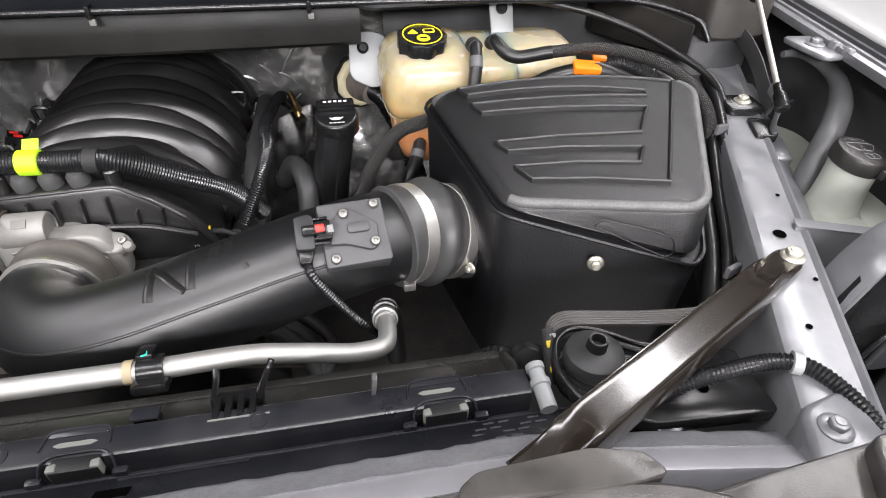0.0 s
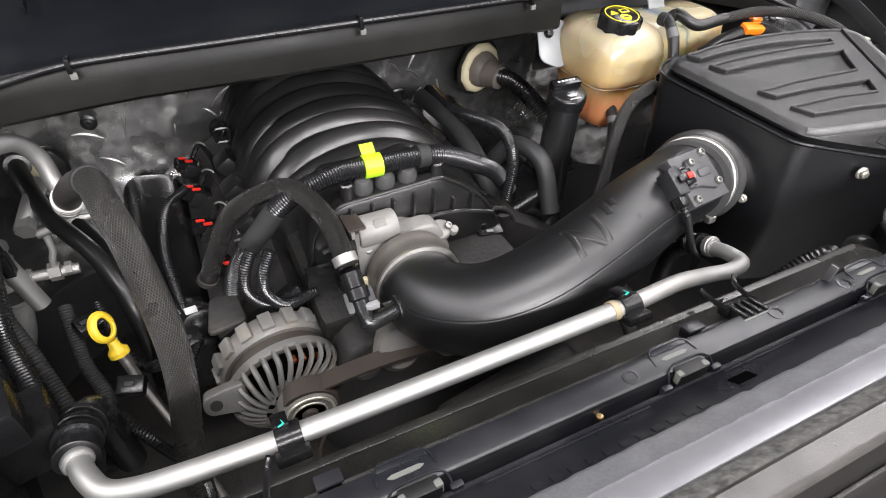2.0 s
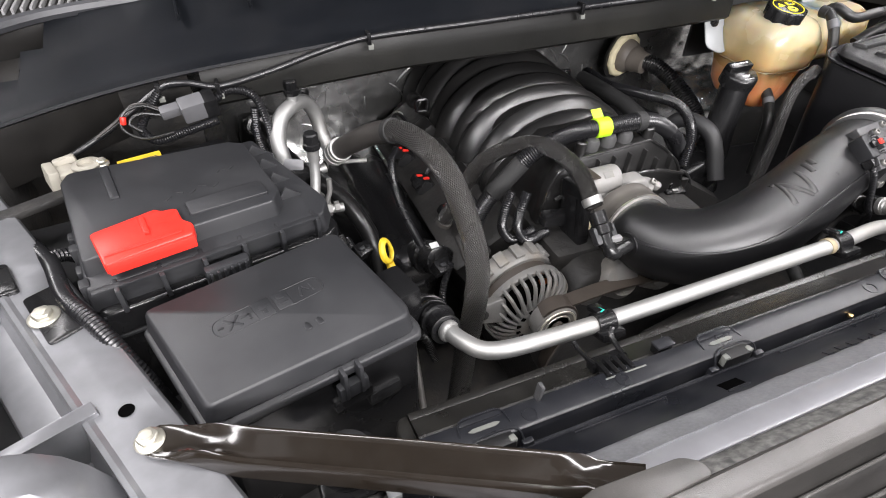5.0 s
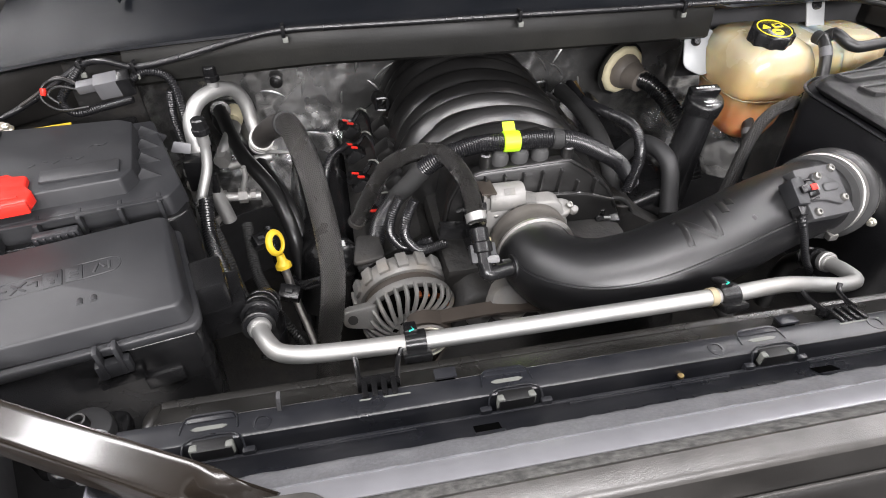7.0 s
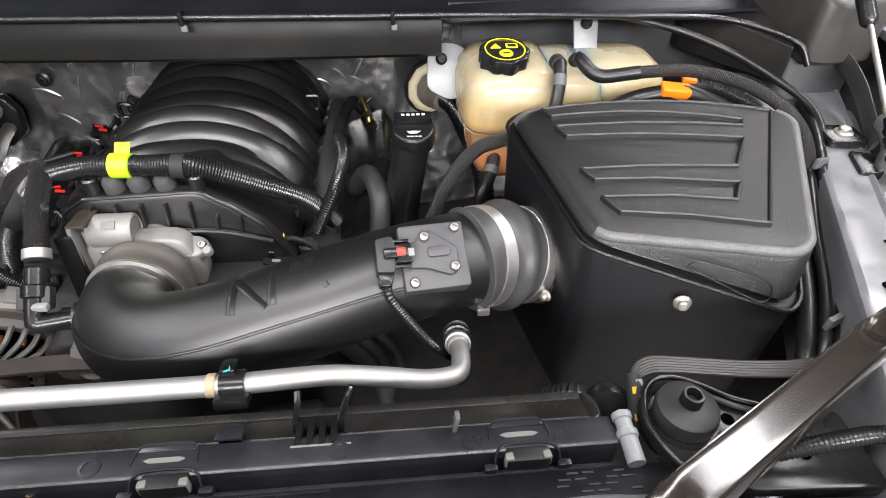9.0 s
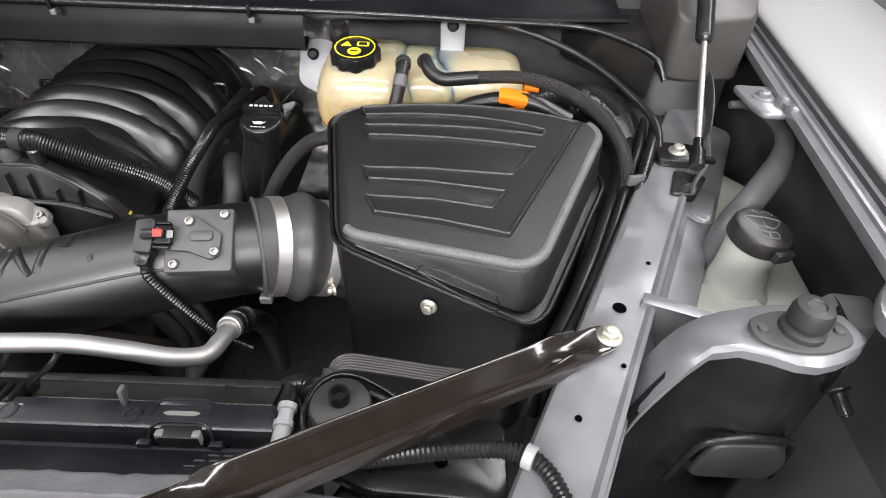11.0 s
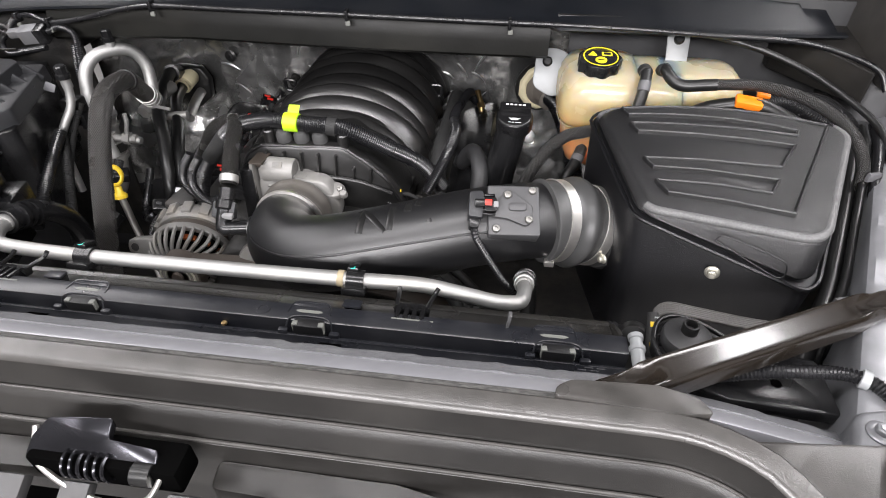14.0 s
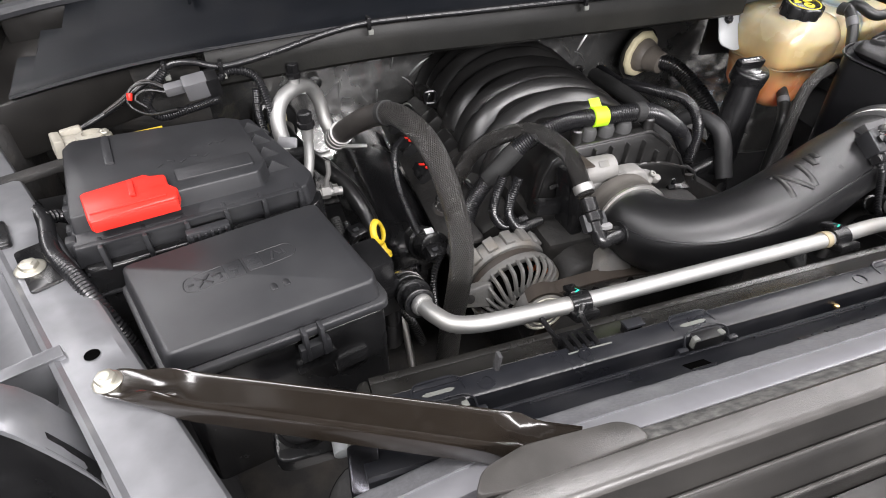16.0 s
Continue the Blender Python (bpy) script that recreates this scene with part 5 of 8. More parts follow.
part("bracket_casting", slab([(-0.185, 0.86), (-0.03, 0.84), (-0.02, 0.93), (-0.07, 0.985), (-0.12, 0.975), (-0.165, 0.94)], 0, 0.03, 0.02, 0.006, Matrix(((1, 0, 0, 0), (0, 0, -1, 0.215), (0, 1, 0, 0), (0, 0, 0, 1)))), CAST, blk, "dusty grey cast accessory bracket")
for p, r in (((-0.10, 0.17, 0.965), 0.032), ((-0.03, 0.165, 0.955), 0.026), ((0.03, 0.175, 0.95), 0.03), ((-0.14, 0.185, 0.94), 0.024)):
    part("boss", lathe([(r, -0.06), (r, 0), (r * 0.8, 0.012), (r * 0.4, 0.014), (0, 0.014)], frame_to(p, (p[0], p[1] - 0.5, p[2] + 0.35)), 20), CAST, blk)

man = thing("intake_manifold", (-0.04, 0.55, 0.95), "satin black moulded intake manifold with arched runners", "intake manifold")
CX = -0.042


def arch(y, r, top, left, right, skew=0.0, lo=0.93):
    pts = [(left - 0.012, y + skew, lo), (left + 0.008, y + skew * 0.7, lo + 0.062), (CX - 0.085, y + skew * 0.3, top - 0.034), (CX, y, top), (CX + 0.080, y - skew * 0.3, top - 0.022), (right - 0.012, y - skew * 0.7, lo + 0.078), (right + 0.012, y - skew, lo)]
    return sweep(pts, r, 18, 0.008)


# moulded runner shell: grooves come up alternately from the two banks and fade over the crown
def shell_point(u, y):
    """u from -1 (one bank) to 1 (the other), y along the engine."""
    a = math.pi * 0.5 * u
    half = 0.180 if u < 0 else 0.188
    fall = max(0.0, (y - 0.74) / 0.12)
    nose = max(0.0, (0.455 - y) / 0.05)
    top = 1.106 + 0.024 * (y - 0.45) - 0.016 * fall ** 2 - 0.020 * nose ** 2
    k = 1.0 - 0.05 * fall - 0.04 * nose
    x, z = math.sin(a), max(0.0, math.cos(a)) ** 0.9
    deep = 0.0
    yy = y + 0.030 * u * u
    for side, rows in ((1, (0.462, 0.566, 0.668, 0.768)), (-1, (0.516, 0.616, 0.720, 0.818))):
        reach = min(1.0, max(0.0, (side * u + 0.85) / 1.15))
        reach = 0.22 + 0.78 * reach * reach * (3 - 2 * reach)
        for g in rows:
            d = yy - g
            w = 0.018 if d > 0 else 0.010
            deep = max(deep, 0.040 * reach * math.exp(-abs(d) / w))
    r = 1.0 - deep / 0.17
    return Vector((CX + half * k * x * r, y, 0.945 + (top - 0.945) * z * r))


bm = bmesh.new()
rows = [[bm.verts.new(shell_point(-1 + 2 * i / 72, 0.418 + 0.43 * j / 108)) for i in range(73)] for j in range(109)]
for a, b in zip(rows, rows[1:]):
    for i in range(72):
        bm.faces.new((a[i], a[i + 1], b[i + 1], b[i]))
bm.faces.new(rows[0])
bm.faces.new(rows[-1][::-1])
part("runner_shell", bm, SATIN, man, "arched runner shell with alternating grooves", smooth=60)
for sx, ys in ((1, (0.50, 0.60, 0.71)), (-1, (0.48, 0.57, 0.66))):
    for y in ys:
        q = shell_point(0.80 * sx, y)
        part("runner_foot", box((q.x + 0.010 * sx, y, q.z - 0.02), (0.034, 0.045, 0.05), pose(0, 0, 0, 0, 35 * sx, 0), 0.008), SATIN, man)
part("plenum", sweep([(CX, 0.36, 1.030), (CX, 0.42, 1.040), (CX, 0.78, 1.042), (CX, 0.80, 1.035)], 0.108, 28, 0.02, flat=0.42), SATIN, man)
part("runner_mouth", lathe([(0.015, -0.012), (0.017, 0), (0.0155, 0.001), (0.012, -0.008), (0, -0.008)], frame_to((-0.222, 0.735, 1.018), (-0.34, 0.62, 1.10)), 20), SATIN, man)
# front plenum wall: an arched flange with upright ribs
wall = []
for a, b in zip(((-0.172, 0.985), (-0.160, 1.055), (-0.146, 1.083), (-0.118, 1.101), (0.020, 1.107), (0.056, 1.083), (0.092, 1.050)), ((-0.160, 1.055), (-0.146, 1.083), (-0.118, 1.101), (0.020, 1.107), (0.056, 1.083), (0.092, 1.050), (0.128, 0.985))):
    wall += [(a[0] + (b[0] - a[0]) * q, a[1] + (b[1] - a[1]) * q) for q in (0.08, 0.36, 0.64, 0.92)]
bm = bmesh.new()
rows = []
for y, sc in ((0.30, 0.93), (0.304, 0.985), (0.312, 1.0), (0.320, 1.0), (0.325, 0.97), (0.345, 0.95), (0.40, 0.93), (0.44, 0.85)):
    rows.append([bm.verts.new((CX + (x - CX) * sc, y, 1.0 + (z - 1.0) * sc)) for x, z in wall])
for a, b in zip(rows, rows[1:]):
    for j in range(len(a) - 1):
        bm.faces.new((a[j], b[j], b[j + 1], a[j + 1]))
bm.faces.new(rows[0][::-1])
part("plenum_front", bm, SATIN, man)
for k in range(8):
    x = -0.138 + 0.029 * k
    top = 1.094 if -0.12 < x < 0.025 else 1.072
    part("rib", box((x, 0.297, 0.5 * (top + 1.048)), (0.0034, 0.013, top - 1.048), pose(0, 0, 0, 0, 4, 0), 0.001), SATIN, man)
part("rib_bead", sweep([(-0.150, 0.293, 1.040), (-0.10, 0.292, 1.053), (-0.03, 0.291, 1.055), (0.04, 0.292, 1.050), (0.10, 0.293, 1.030)], 0.0032, 8), SATIN, man)
part("flange_bead", sweep([(CX + (x - CX) * 0.985, 0.3025, 1.0 + (z - 1.0) * 0.985) for x, z in wall[1:-1]], 0.0026, 8, 0.004), SATIN, man)
for x, z in ((-0.217, 1.02), (0.118, 1.029)):
    part("lifting_loop", sweep([(x - 0.010, 0.70, z - 0.010), (x - 0.012, 0.70, z + 0.010), (x - 0.008, 0.70, z + 0.014), (x + 0.008, 0.70, z + 0.014), (x + 0.012, 0.70, z + 0.010), (x + 0.010, 0.70, z - 0.010), (x - 0.010, 0.70, z - 0.010)], 0.004, 8, 0.003), PLASTIC, man)
# knuckles of the black moulding in grey: the light on them is coloured in
for x in (-0.082, -0.052, -0.021):
    part("knuckle", lathe([(0.013, -0.012), (0.013, 0.004), (0.009, 0.011), (0, 0.013)], frame_to((x, 0.318, 1.112 - 0.8 * (x - CX) ** 2), (x, 0.28, 1.3)), 16), GREYRUB, man)
for x in (-0.105, 0.019):
    part("boss", lathe([(0.009, -0.02), (0.009, 0.010), (0.007, 0.012), (0.004, 0.012), (0.004, 0.006), (0, 0.006)], Matrix.Translation((x, 0.312, 1.112)), 14), SATIN, man)

# throttle body
thr = thing("throttle_body", (-0.05, 0.25, 1.0), "cast aluminium throttle body with a cylindrical motor", "throttle body")
TB = Vector((-0.050, 0.245, 1.012))
part("bore", lathe([(0.049, -0.01), (0.049, 0.02), (0.052, 0.022), (0.052, 0.034), (0.046, 0.036), (0.046, 0.06)], frame_to(TB, TB + Vector((0, 1, 0.05))), 36), BRIGHT, thr)
part("adapter_band", lathe([(0.052, 0.0), (0.0575, 0.001), (0.058, 0.010), (0.0568, 0.012), (0.0568, 0.026), (0.058, 0.028), (0.0575, 0.038), (0.052, 0.039)], frame_to((-0.0505, 0.213, 1.0145), (-0.050, 0.30, 1.011)), 44), BANDGREY, thr, "dusty grey-brown adapter band")
part("body", slab([(-0.065, -0.045), (0.055, -0.05), (0.072, 0.0), (0.05, 0.052), (-0.065, 0.05)], 0, 0.030, 0.018, 0.004, Matrix(((1, 0, 0, -0.052), (0, 0, -1, 0.292), (0, 1, 0, 1.012), (0, 0, 0, 1)))), BRIGHT, thr)
part("motor", lathe([(0.0195, -0.032), (0.021, -0.030), (0.021, 0.016), (0.0195, 0.020), (0.017, 0.0205), (0.0165, 0.0185), (0.006, 0.0185), (0, 0.0185)], frame_to((-0.076, 0.279, 1.069), (0.1, 0.280, 1.069)), 30), BRIGHT, thr, "bright cylindrical throttle motor")
part("motor_cradle", box((-0.104, 0.282, 1.040), (0.020, 0.034, 0.076), None, 0.0025), BRIGHT, thr)
part("end_plate", box((-0.1185, 0.274, 1.045), (0.005, 0.052, 0.088), pose(0, 0, 0, -6, 0, 0), 0.001), CAST, thr)
part("plate_edge", box((-0.112, 0.276, 1.0895), (0.022, 0.040, 0.003), pose(0, 0, 0, -6, 0, 0), 0.0008), BELT, thr, "rusty brown upper edge")
part("motor_label", box((-0.080, 0.2655, 1.0865), (0.016, 0.010, 0.0008), pose(0, 0, 0, 38, 0, 0), 0.0003), CAST, thr, "stamped rectangle on the motor")
for q in (-0.020, 0.002, 0.024):
    part("lever_lug", lathe([(0.0065, -0.004), (0.0065, 0.004), (0.005, 0.006), (0, 0.0062)], frame_to((q, 0.268, 1.034 + 0.2 * q), (q, 0.22, 1.12)), 14), BRIGHT, thr)
part("motor_saddle", box((-0.074, 0.284, 1.038), (0.046, 0.026, 0.034), None, 0.003), BRIGHT, thr)
part("lever_housing", slab([(-0.038, -0.016), (0.022, -0.018), (0.036, -0.002), (0.026, 0.011), (-0.010, 0.017), (-0.038, 0.016)], -0.006, 0.010, 0.012, 0.004, Matrix(((1, 0, 0, -0.008), (0, 0.9, -0.44, 0.280), (0, 0.44, 0.9, 1.036), (0, 0, 0, 1)))), BRIGHT, thr)
for p in ((-0.006, 0.262, 1.026), (0.018, 0.272, 1.046), (-0.098, 0.266, 1.048), (-0.088, 0.266, 1.018)):
    screw(p, (0, -0.6, 0.8), thr, 0.0055)
part("position_sensor", box((-0.128, 0.266, 1.028), (0.022, 0.050, 0.108), pose(0, 0, 0, -8, 0, 4), 0.006), PLASTIC, thr, "black throttle position sensor cover")
part("sensor_bead", box((-0.139, 0.266, 1.030), (0.004, 0.034, 0.066), pose(0, 0, 0, -8, 0, 4), 0.003), PLASTIC, thr)
part("tan_clip", box((-0.118, 0.248, 1.013), (0.020, 0.006, 0.015), None, 0.001), CREAM, thr, "tan plastic clip")
part("tan_clip", box((-0.112, 0.270, 1.084), (0.018, 0.010, 0.008), None, 0.001), BELT, thr, "rusty brown bracket end")
part("connector", box((-0.160, 0.276, 1.020), (0.040, 0.020, 0.020), pose(0, 0, 0, 0, 8, 0), 0.003), PLASTIC, thr)

# ---- intake tube with sensor ----
tube_pts = [(-0.051, 0.213, 1.0145), (-0.053, 0.196, 1.0165), (-0.040, 0.158, 1.022), (0.0, 0.125, 1.032), (0.06, 0.116, 1.046), (0.15, 0.130, 1.064), (0.24, 0.155, 1.078), (0.31, 0.174, 1.083), (0.352, 0.186, 1.081)]
tub = thing("intake_tube", (0.1, 0.14, 1.0), "curved black wrinkle-finish intake tube with embossed emblem", "intake tube")
part("tube", sweep(tube_pts, lambda s: 0.0535 + 0.002 * math.sin(math.pi * s), 40, 0.006), TUBE, tub)
part("end_ring", lathe([(0.0535, -0.003), (0.0585, -0.0025), (0.0585, 0.0015), (0.0535, 0.002)], frame_to((-0.0508, 0.211, 1.0145), (-0.0515, 0.19, 1.0165)), 44), STEEL, tub, "thin steel ring at the throttle")
line = spline(tube_pts, 0.006)


def on_tube(s, ang, out=0.0545):
    """A place on the tube: share of its length, degrees from the top towards the front."""
    f = min(max(s, 0.0), 0.999) * (len(line) - 1)
    i = int(f)
    here = line[i].lerp(line[i + 1], f - i)
    t = (line[min(i + 2, len(line) - 1)] - line[max(i - 2, 0)]).normalized()
    w = t.cross(Vector((0, 0, 1))).normalized()
    u = w.cross(t)
    n = math.cos(radians(ang)) * u + math.sin(radians(ang)) * w
    return here + out * n, n, t


part("mould_seam", sweep([on_tube(0.06 + 0.86 * k / 14, 66 - 12 * math.sin(math.pi * k / 14), 0.0546 + 0.0012 * math.sin(math.pi * k / 14))[0] for k in range(15)], 0.0016, 6), TUBE, tub)


def emboss(s0, a0, s1, a1, width=0.0046):
    pts = [on_tube(s0 + (s1 - s0) * k / 6, a0 + (a1 - a0) * k / 6, 0.0552)[0] for k in range(7)]
    return sweep(pts, width, 10, 0.0015, flat=0.26, up=on_tube(s0, a0)[1])


# embossed emblem as plain raised bars
for s0, a0, s1, a1, wd in ((0.455, 30, 0.475, -12, 0.0050), (0.475, -8, 0.525, 32, 0.0050), (0.535, 32, 0.555, -10, 0.0050), (0.59, 6, 0.602, -14, 0.0055), (0.62, -2, 0.63, -14, 0.005), (0.452, -14, 0.472, -16, 0.004), (0.642, 26, 0.645, 32, 0.003)):
    part("emblem_stroke", emboss(s0, a0, s1, a1, wd), RUBBER, tub, "dull black raised stroke")
part("nozzle", lathe([(0.0165, -0.020), (0.0165, 0.012), (0.018, 0.014), (0.018, 0.018), (0.0125, 0.019), (0.0125, 0.032)], frame_to((-0.082, 0.174, 1.028), (-0.2, 0.162, 1.034)), 22), TUBE, tub)
# sensor pad on the tube, facing up and forward
padc, padn, padt = on_tube(0.855, 33, 0.052)


PADM = Matrix((padt, -padn.cross(padt).normalized(), padn)).transposed().to_4x4()
if PADM.determinant() < 0:
    PADM = Matrix((padt, padn.cross(padt).normalized(), padn)).transposed().to_4x4()
PADM = PADM @ pose(0, 0, 0, 0, 0, -9)
PADM.translation = padc
part("sensor_pad", slab([(-0.028, -0.037), (0.040, -0.037), (0.040, 0.032), (-0.028, 0.032)], -0.02, 0.008, 0.003, 0.0012, PADM), PAD, tub)
sen = thing("air_flow_sensor", padc + padn * 0.008, "black air flow sensor with red plug lock on the tube", "sensor")
part("sensor_plate", slab([(-0.026, -0.014), (-0.004, -0.016), (0.020, -0.026), (0.028, -0.022), (0.030, 0.002), (0.004, 0.022), (-0.008, 0.022), (-0.012, 0.012), (-0.026, 0.010)], 0.008, 0.014, 0.004, 0.001, PADM), PAD, sen)
part("sensor_ridge", slab([(-0.002, -0.006), (0.022, -0.006), (0.022, 0.005), (-0.002, 0.005)], 0.013, 0.017, 0.005, 0.001, PADM), PAD, sen)
part("socket", slab([(-0.034, -0.010), (-0.018, -0.010), (-0.018, 0.010), (-0.034, 0.010)], 0.006, 0.022, 0.002, 0.001, PADM), PLASTIC, sen)
part("plug", slab([(-0.055, -0.017), (-0.037, -0.019), (-0.034, 0.014), (-0.038, 0.019), (-0.053, 0.017)], 0.0, 0.022, 0.003, 0.001, PADM), BOXGREY, sen)
for v in (-0.013, -0.008, 0.008, 0.013):
    part("plug_rib", slab([(-0.0365, v - 0.0012), (-0.020, v - 0.0012), (-0.020, v + 0.0012), (-0.0365, v + 0.0012)], 0.012, 0.0205, 0.0004, 0.0004, PADM), PLASTIC, sen)
part("cable_boot", slab([(-0.054, -0.030), (-0.042, -0.031), (-0.038, -0.018), (-0.053, -0.016)], 0.002, 0.017, 0.003, 0.001, PADM), PLASTIC, sen)
part("plug_latch", slab([(-0.047, -0.005), (-0.024, -0.005), (-0.024, 0.005), (-0.047, 0.005)], 0.022, 0.027, 0.002, 0.001, PADM), PLASTIC, sen)
part("red_lock", slab([(-0.034, -0.004), (-0.025, -0.004), (-0.025, 0.004), (-0.034, 0.004)], 0.0265, 0.0285, 0.001, 0.0005, PADM), RED, sen, "red plug lock")
part("print_bar", slab([(-0.022, -0.004), (-0.016, -0.004), (-0.016, 0.004), (-0.022, 0.004)], 0.0215, 0.0225, 0.0005, 0.0002, PADM), GREYPL, sen)
for u, v, h in ((-0.003, 0.016, 0.014), (0.024, -0.018, 0.014), (0.031, 0.025, 0.008), (-0.018, -0.029, 0.008)):
    screw(PADM @ Vector((u, v, h)), padn, sen, 0.0055)
hose("sensor_cable", [PADM @ Vector((-0.046, -0.022, 0.010)), PADM @ Vector((-0.044, -0.040, 0.004)), (0.290, 0.10, 1.040), (0.305, 0.10, 1.02), (0.33, 0.115, 0.98)], 0.0050, CONDUIT, "thin corrugated sensor cable hanging under the tube", "cable", rib=(0.0036, 0.0009))

# ---- rubber coupler and clamps to the air box ----
cup_pts = [(0.338, 0.179, 1.083), (0.352, 0.185, 1.081), (0.375, 0.196, 1.073), (0.398, 0.206, 1.064), (0.412, 0.212, 1.058), (0.440, 0.224, 1.047)]
cup = thing("hose_coupler", (0.38, 0.197, 1.05), "dark grey humped rubber coupler with two steel band clamps", "coupler")
part("sleeve", sweep(cup_pts, lambda s: 0.0580 + 0.0085 * math.exp(-((s - 0.42) / 0.11) ** 2) + 0.003 * (s > 0.88), 40, 0.003, caps=False), COUPLER, cup)
band(cup_pts, 0.10, 0.24, 0.0585, 0.0012, STEEL, cup, "clamp", "brushed steel band clamp", 40)
band(cup_pts, 0.62, 0.75, 0.0585, 0.0012, STEEL, cup, "clamp", "brushed steel band clamp", 40)
band(cup_pts, 0.0, 0.05, 0.056, 0.004, GREYRUB, cup, "clamp_edge", "slotted edge of the clamp", 60)
part("clamp_screw", box((0.355, 0.135, 1.045), (0.014, 0.010, 0.010), None, 0.002), STEEL, cup)

# ---- air box ----
abx = thing("air_box", (0.57, 0.2, 0.95), "large black grained plastic air filter box with a ribbed lid", "air filter box")


def lid_z(x, y):
    return 1.1843 + (0.09145 * (x - 0.564) + 0.09307 * (y - 0.1985)) / 0.99145


lid_poly = [(0.452, 0.112), (0.632, 0.058), (0.652, 0.070), (0.738, 0.262), (0.728, 0.290), (0.590, 0.336), (0.440, 0.348), (0.414, 0.330)]
lid_r = [0.02, 0.02, 0.02, 0.02, 0.02, 0.08, 0.02, 0.02]


def skirt(x, y):
    """Lower rim of the lid: high on the tube side, falling to the outer front corner."""
    s = min(1.0, max(0.0, (x - 0.455) / 0.19))
    return lid_z(x, y) - 0.016 - 0.054 * s


part("lid", slab(lid_poly, skirt, lid_z, lid_r, 0.011, taper=0.004), LIDTEX, abx, "grained black lid with raised ribs")
body_poly = [(0.447, 0.112), (0.640, 0.050), (0.660, 0.064), (0.750, 0.262), (0.735, 0.295), (0.590, 0.345), (0.436, 0.360), (0.405, 0.338)]
part("lower_body", slab(body_poly, 0.90, lambda x, y: skirt(x, y) + 0.001, lid_r, 0.004, taper=-0.01), TEXTURED, abx)
rim = [Vector((p.x, p.y, skirt(p.x, p.y) + 0.001)) for p in inset(rounded(body_poly, lid_r, 5), -0.002)]
part("seam_lip", sweep(rim + [rim[0]], 0.0026, 6, 0.01), TEXTURED, abx)


def straight(pts, step=0.005):
    """The same line in short even pieces, keeping its corners."""
    out = []
    for a, b in zip(pts, pts[1:]):
        a, b = Vector(a), Vector(b)
        n = max(1, round((b - a).length / step))
        out += [a.lerp(b, i / n) for i in range(n)]
    return out + [Vector(pts[-1])]


def bow(a, b, c, n=8):
    """A gentle curve from a to c, bent towards b."""
    a, b, c = Vector(a), Vector(b), Vector(c)
    return [(1 - t) ** 2 * a + 2 * t * (1 - t) * b + t * t * c for t in (i / n for i in range(n + 1))]


# a raised comb on the lid: four arms on an outer spine, outlined by a crisp bead
arm_back = bow((0.448, 0.332), (0.600, 0.340), (0.709, 0.277))
arm_second = bow((0.457, 0.315), (0.580, 0.314), (0.669, 0.266))[::-1]
arm_third = bow((0.456, 0.293), (0.570, 0.286), (0.664, 0.255))
arm_fourth = bow((0.465, 0.272), (0.565, 0.262), (0.656, 0.232))[::-1]
lower = [(0.649, 0.222), (0.627, 0.186), (0.535, 0.203), (0.465, 0.210), (0.475, 0.190), (0.537, 0.181), (0.618, 0.160), (0.603, 0.135), (0.543, 0.152), (0.474, 0.162), (0.486, 0.137), (0.551, 0.121), (0.618, 0.098), (0.709, 0.277)]
comb = straight([tuple(p) for p in arm_back[:-1]] + [(0.709, 0.277)] + lower[-2::-1] + [tuple(p) for p in arm_fourth] + [tuple(p) for p in arm_third] + [tuple(p) for p in arm_second] + [tuple(arm_back[0])])[:-1]
bm = bmesh.new()
foot = [bm.verts.new((p.x, p.y, lid_z(p.x, p.y) - 0.002)) for p in comb]
crown = [bm.verts.new((p.x, p.y, lid_z(p.x, p.y) + 0.0030)) for p in comb]
for k in range(len(comb)):
    bm.faces.new((foot[k], foot[k - 1], crown[k - 1], crown[k]))
bm.faces.new(crown)
part("lid_comb", bm, LIDTEX, abx, "raised comb of four arms", smooth=20)
bm = bmesh.new()
half_w, high = 0.0021, 0.0034
rings = []
for k, p in enumerate(comb):
    t = (comb[(k + 1) % len(comb)] - comb[k - 1]).normalized()
    n = Vector((-t.y, t.x))
    z = lid_z(p.x, p.y) + 0.0028
    rings.append([bm.verts.new((p.x + n.x * o, p.y + n.y * o, z + h)) for o, h in ((-half_w, -0.003), (-half_w * 0.9, high * 0.6), (-half_w * 0.3, high), (half_w * 0.3, high), (half_w * 0.9, high * 0.6), (half_w, -0.003))])
for k in range(len(rings)):
    for j in range(5):
        bm.faces.new((rings[k - 1][j], rings[k - 1][j + 1], rings[k][j + 1], rings[k][j]))
part("comb_bead", bm, LIDTEX, abx, smooth=30)
# recessed label field under the rim, with its framing bead
def on_skirt(s, h):
    """A place on the lid's front skirt: share along it from the tube side, height above its lower edge."""
    x, y = 0.452 + 0.180 * s, 0.108 - 0.054 * s
    return Vector((x - 0.0035, y - 0.0110, skirt(x, y) + h))


field = [on_skirt(0.46, 0.024), on_skirt(0.50, 0.034), on_skirt(0.86, 0.034), on_skirt(0.90, 0.018), on_skirt(0.86, 0.010)]
part("label_recess", sweep([tuple(p) for p in field] + [tuple(field[0])], 0.0009, 6, 0.004), TEXTURED, abx, "framed blank label field")
# rim along front and right is paler: its sparkle is put into colour
edge = [(p.x, p.y, lid_z(p.x, p.y) - 0.0046) for p in inset(rounded(lid_poly, lid_r, 5), 0.0068)][2:27]
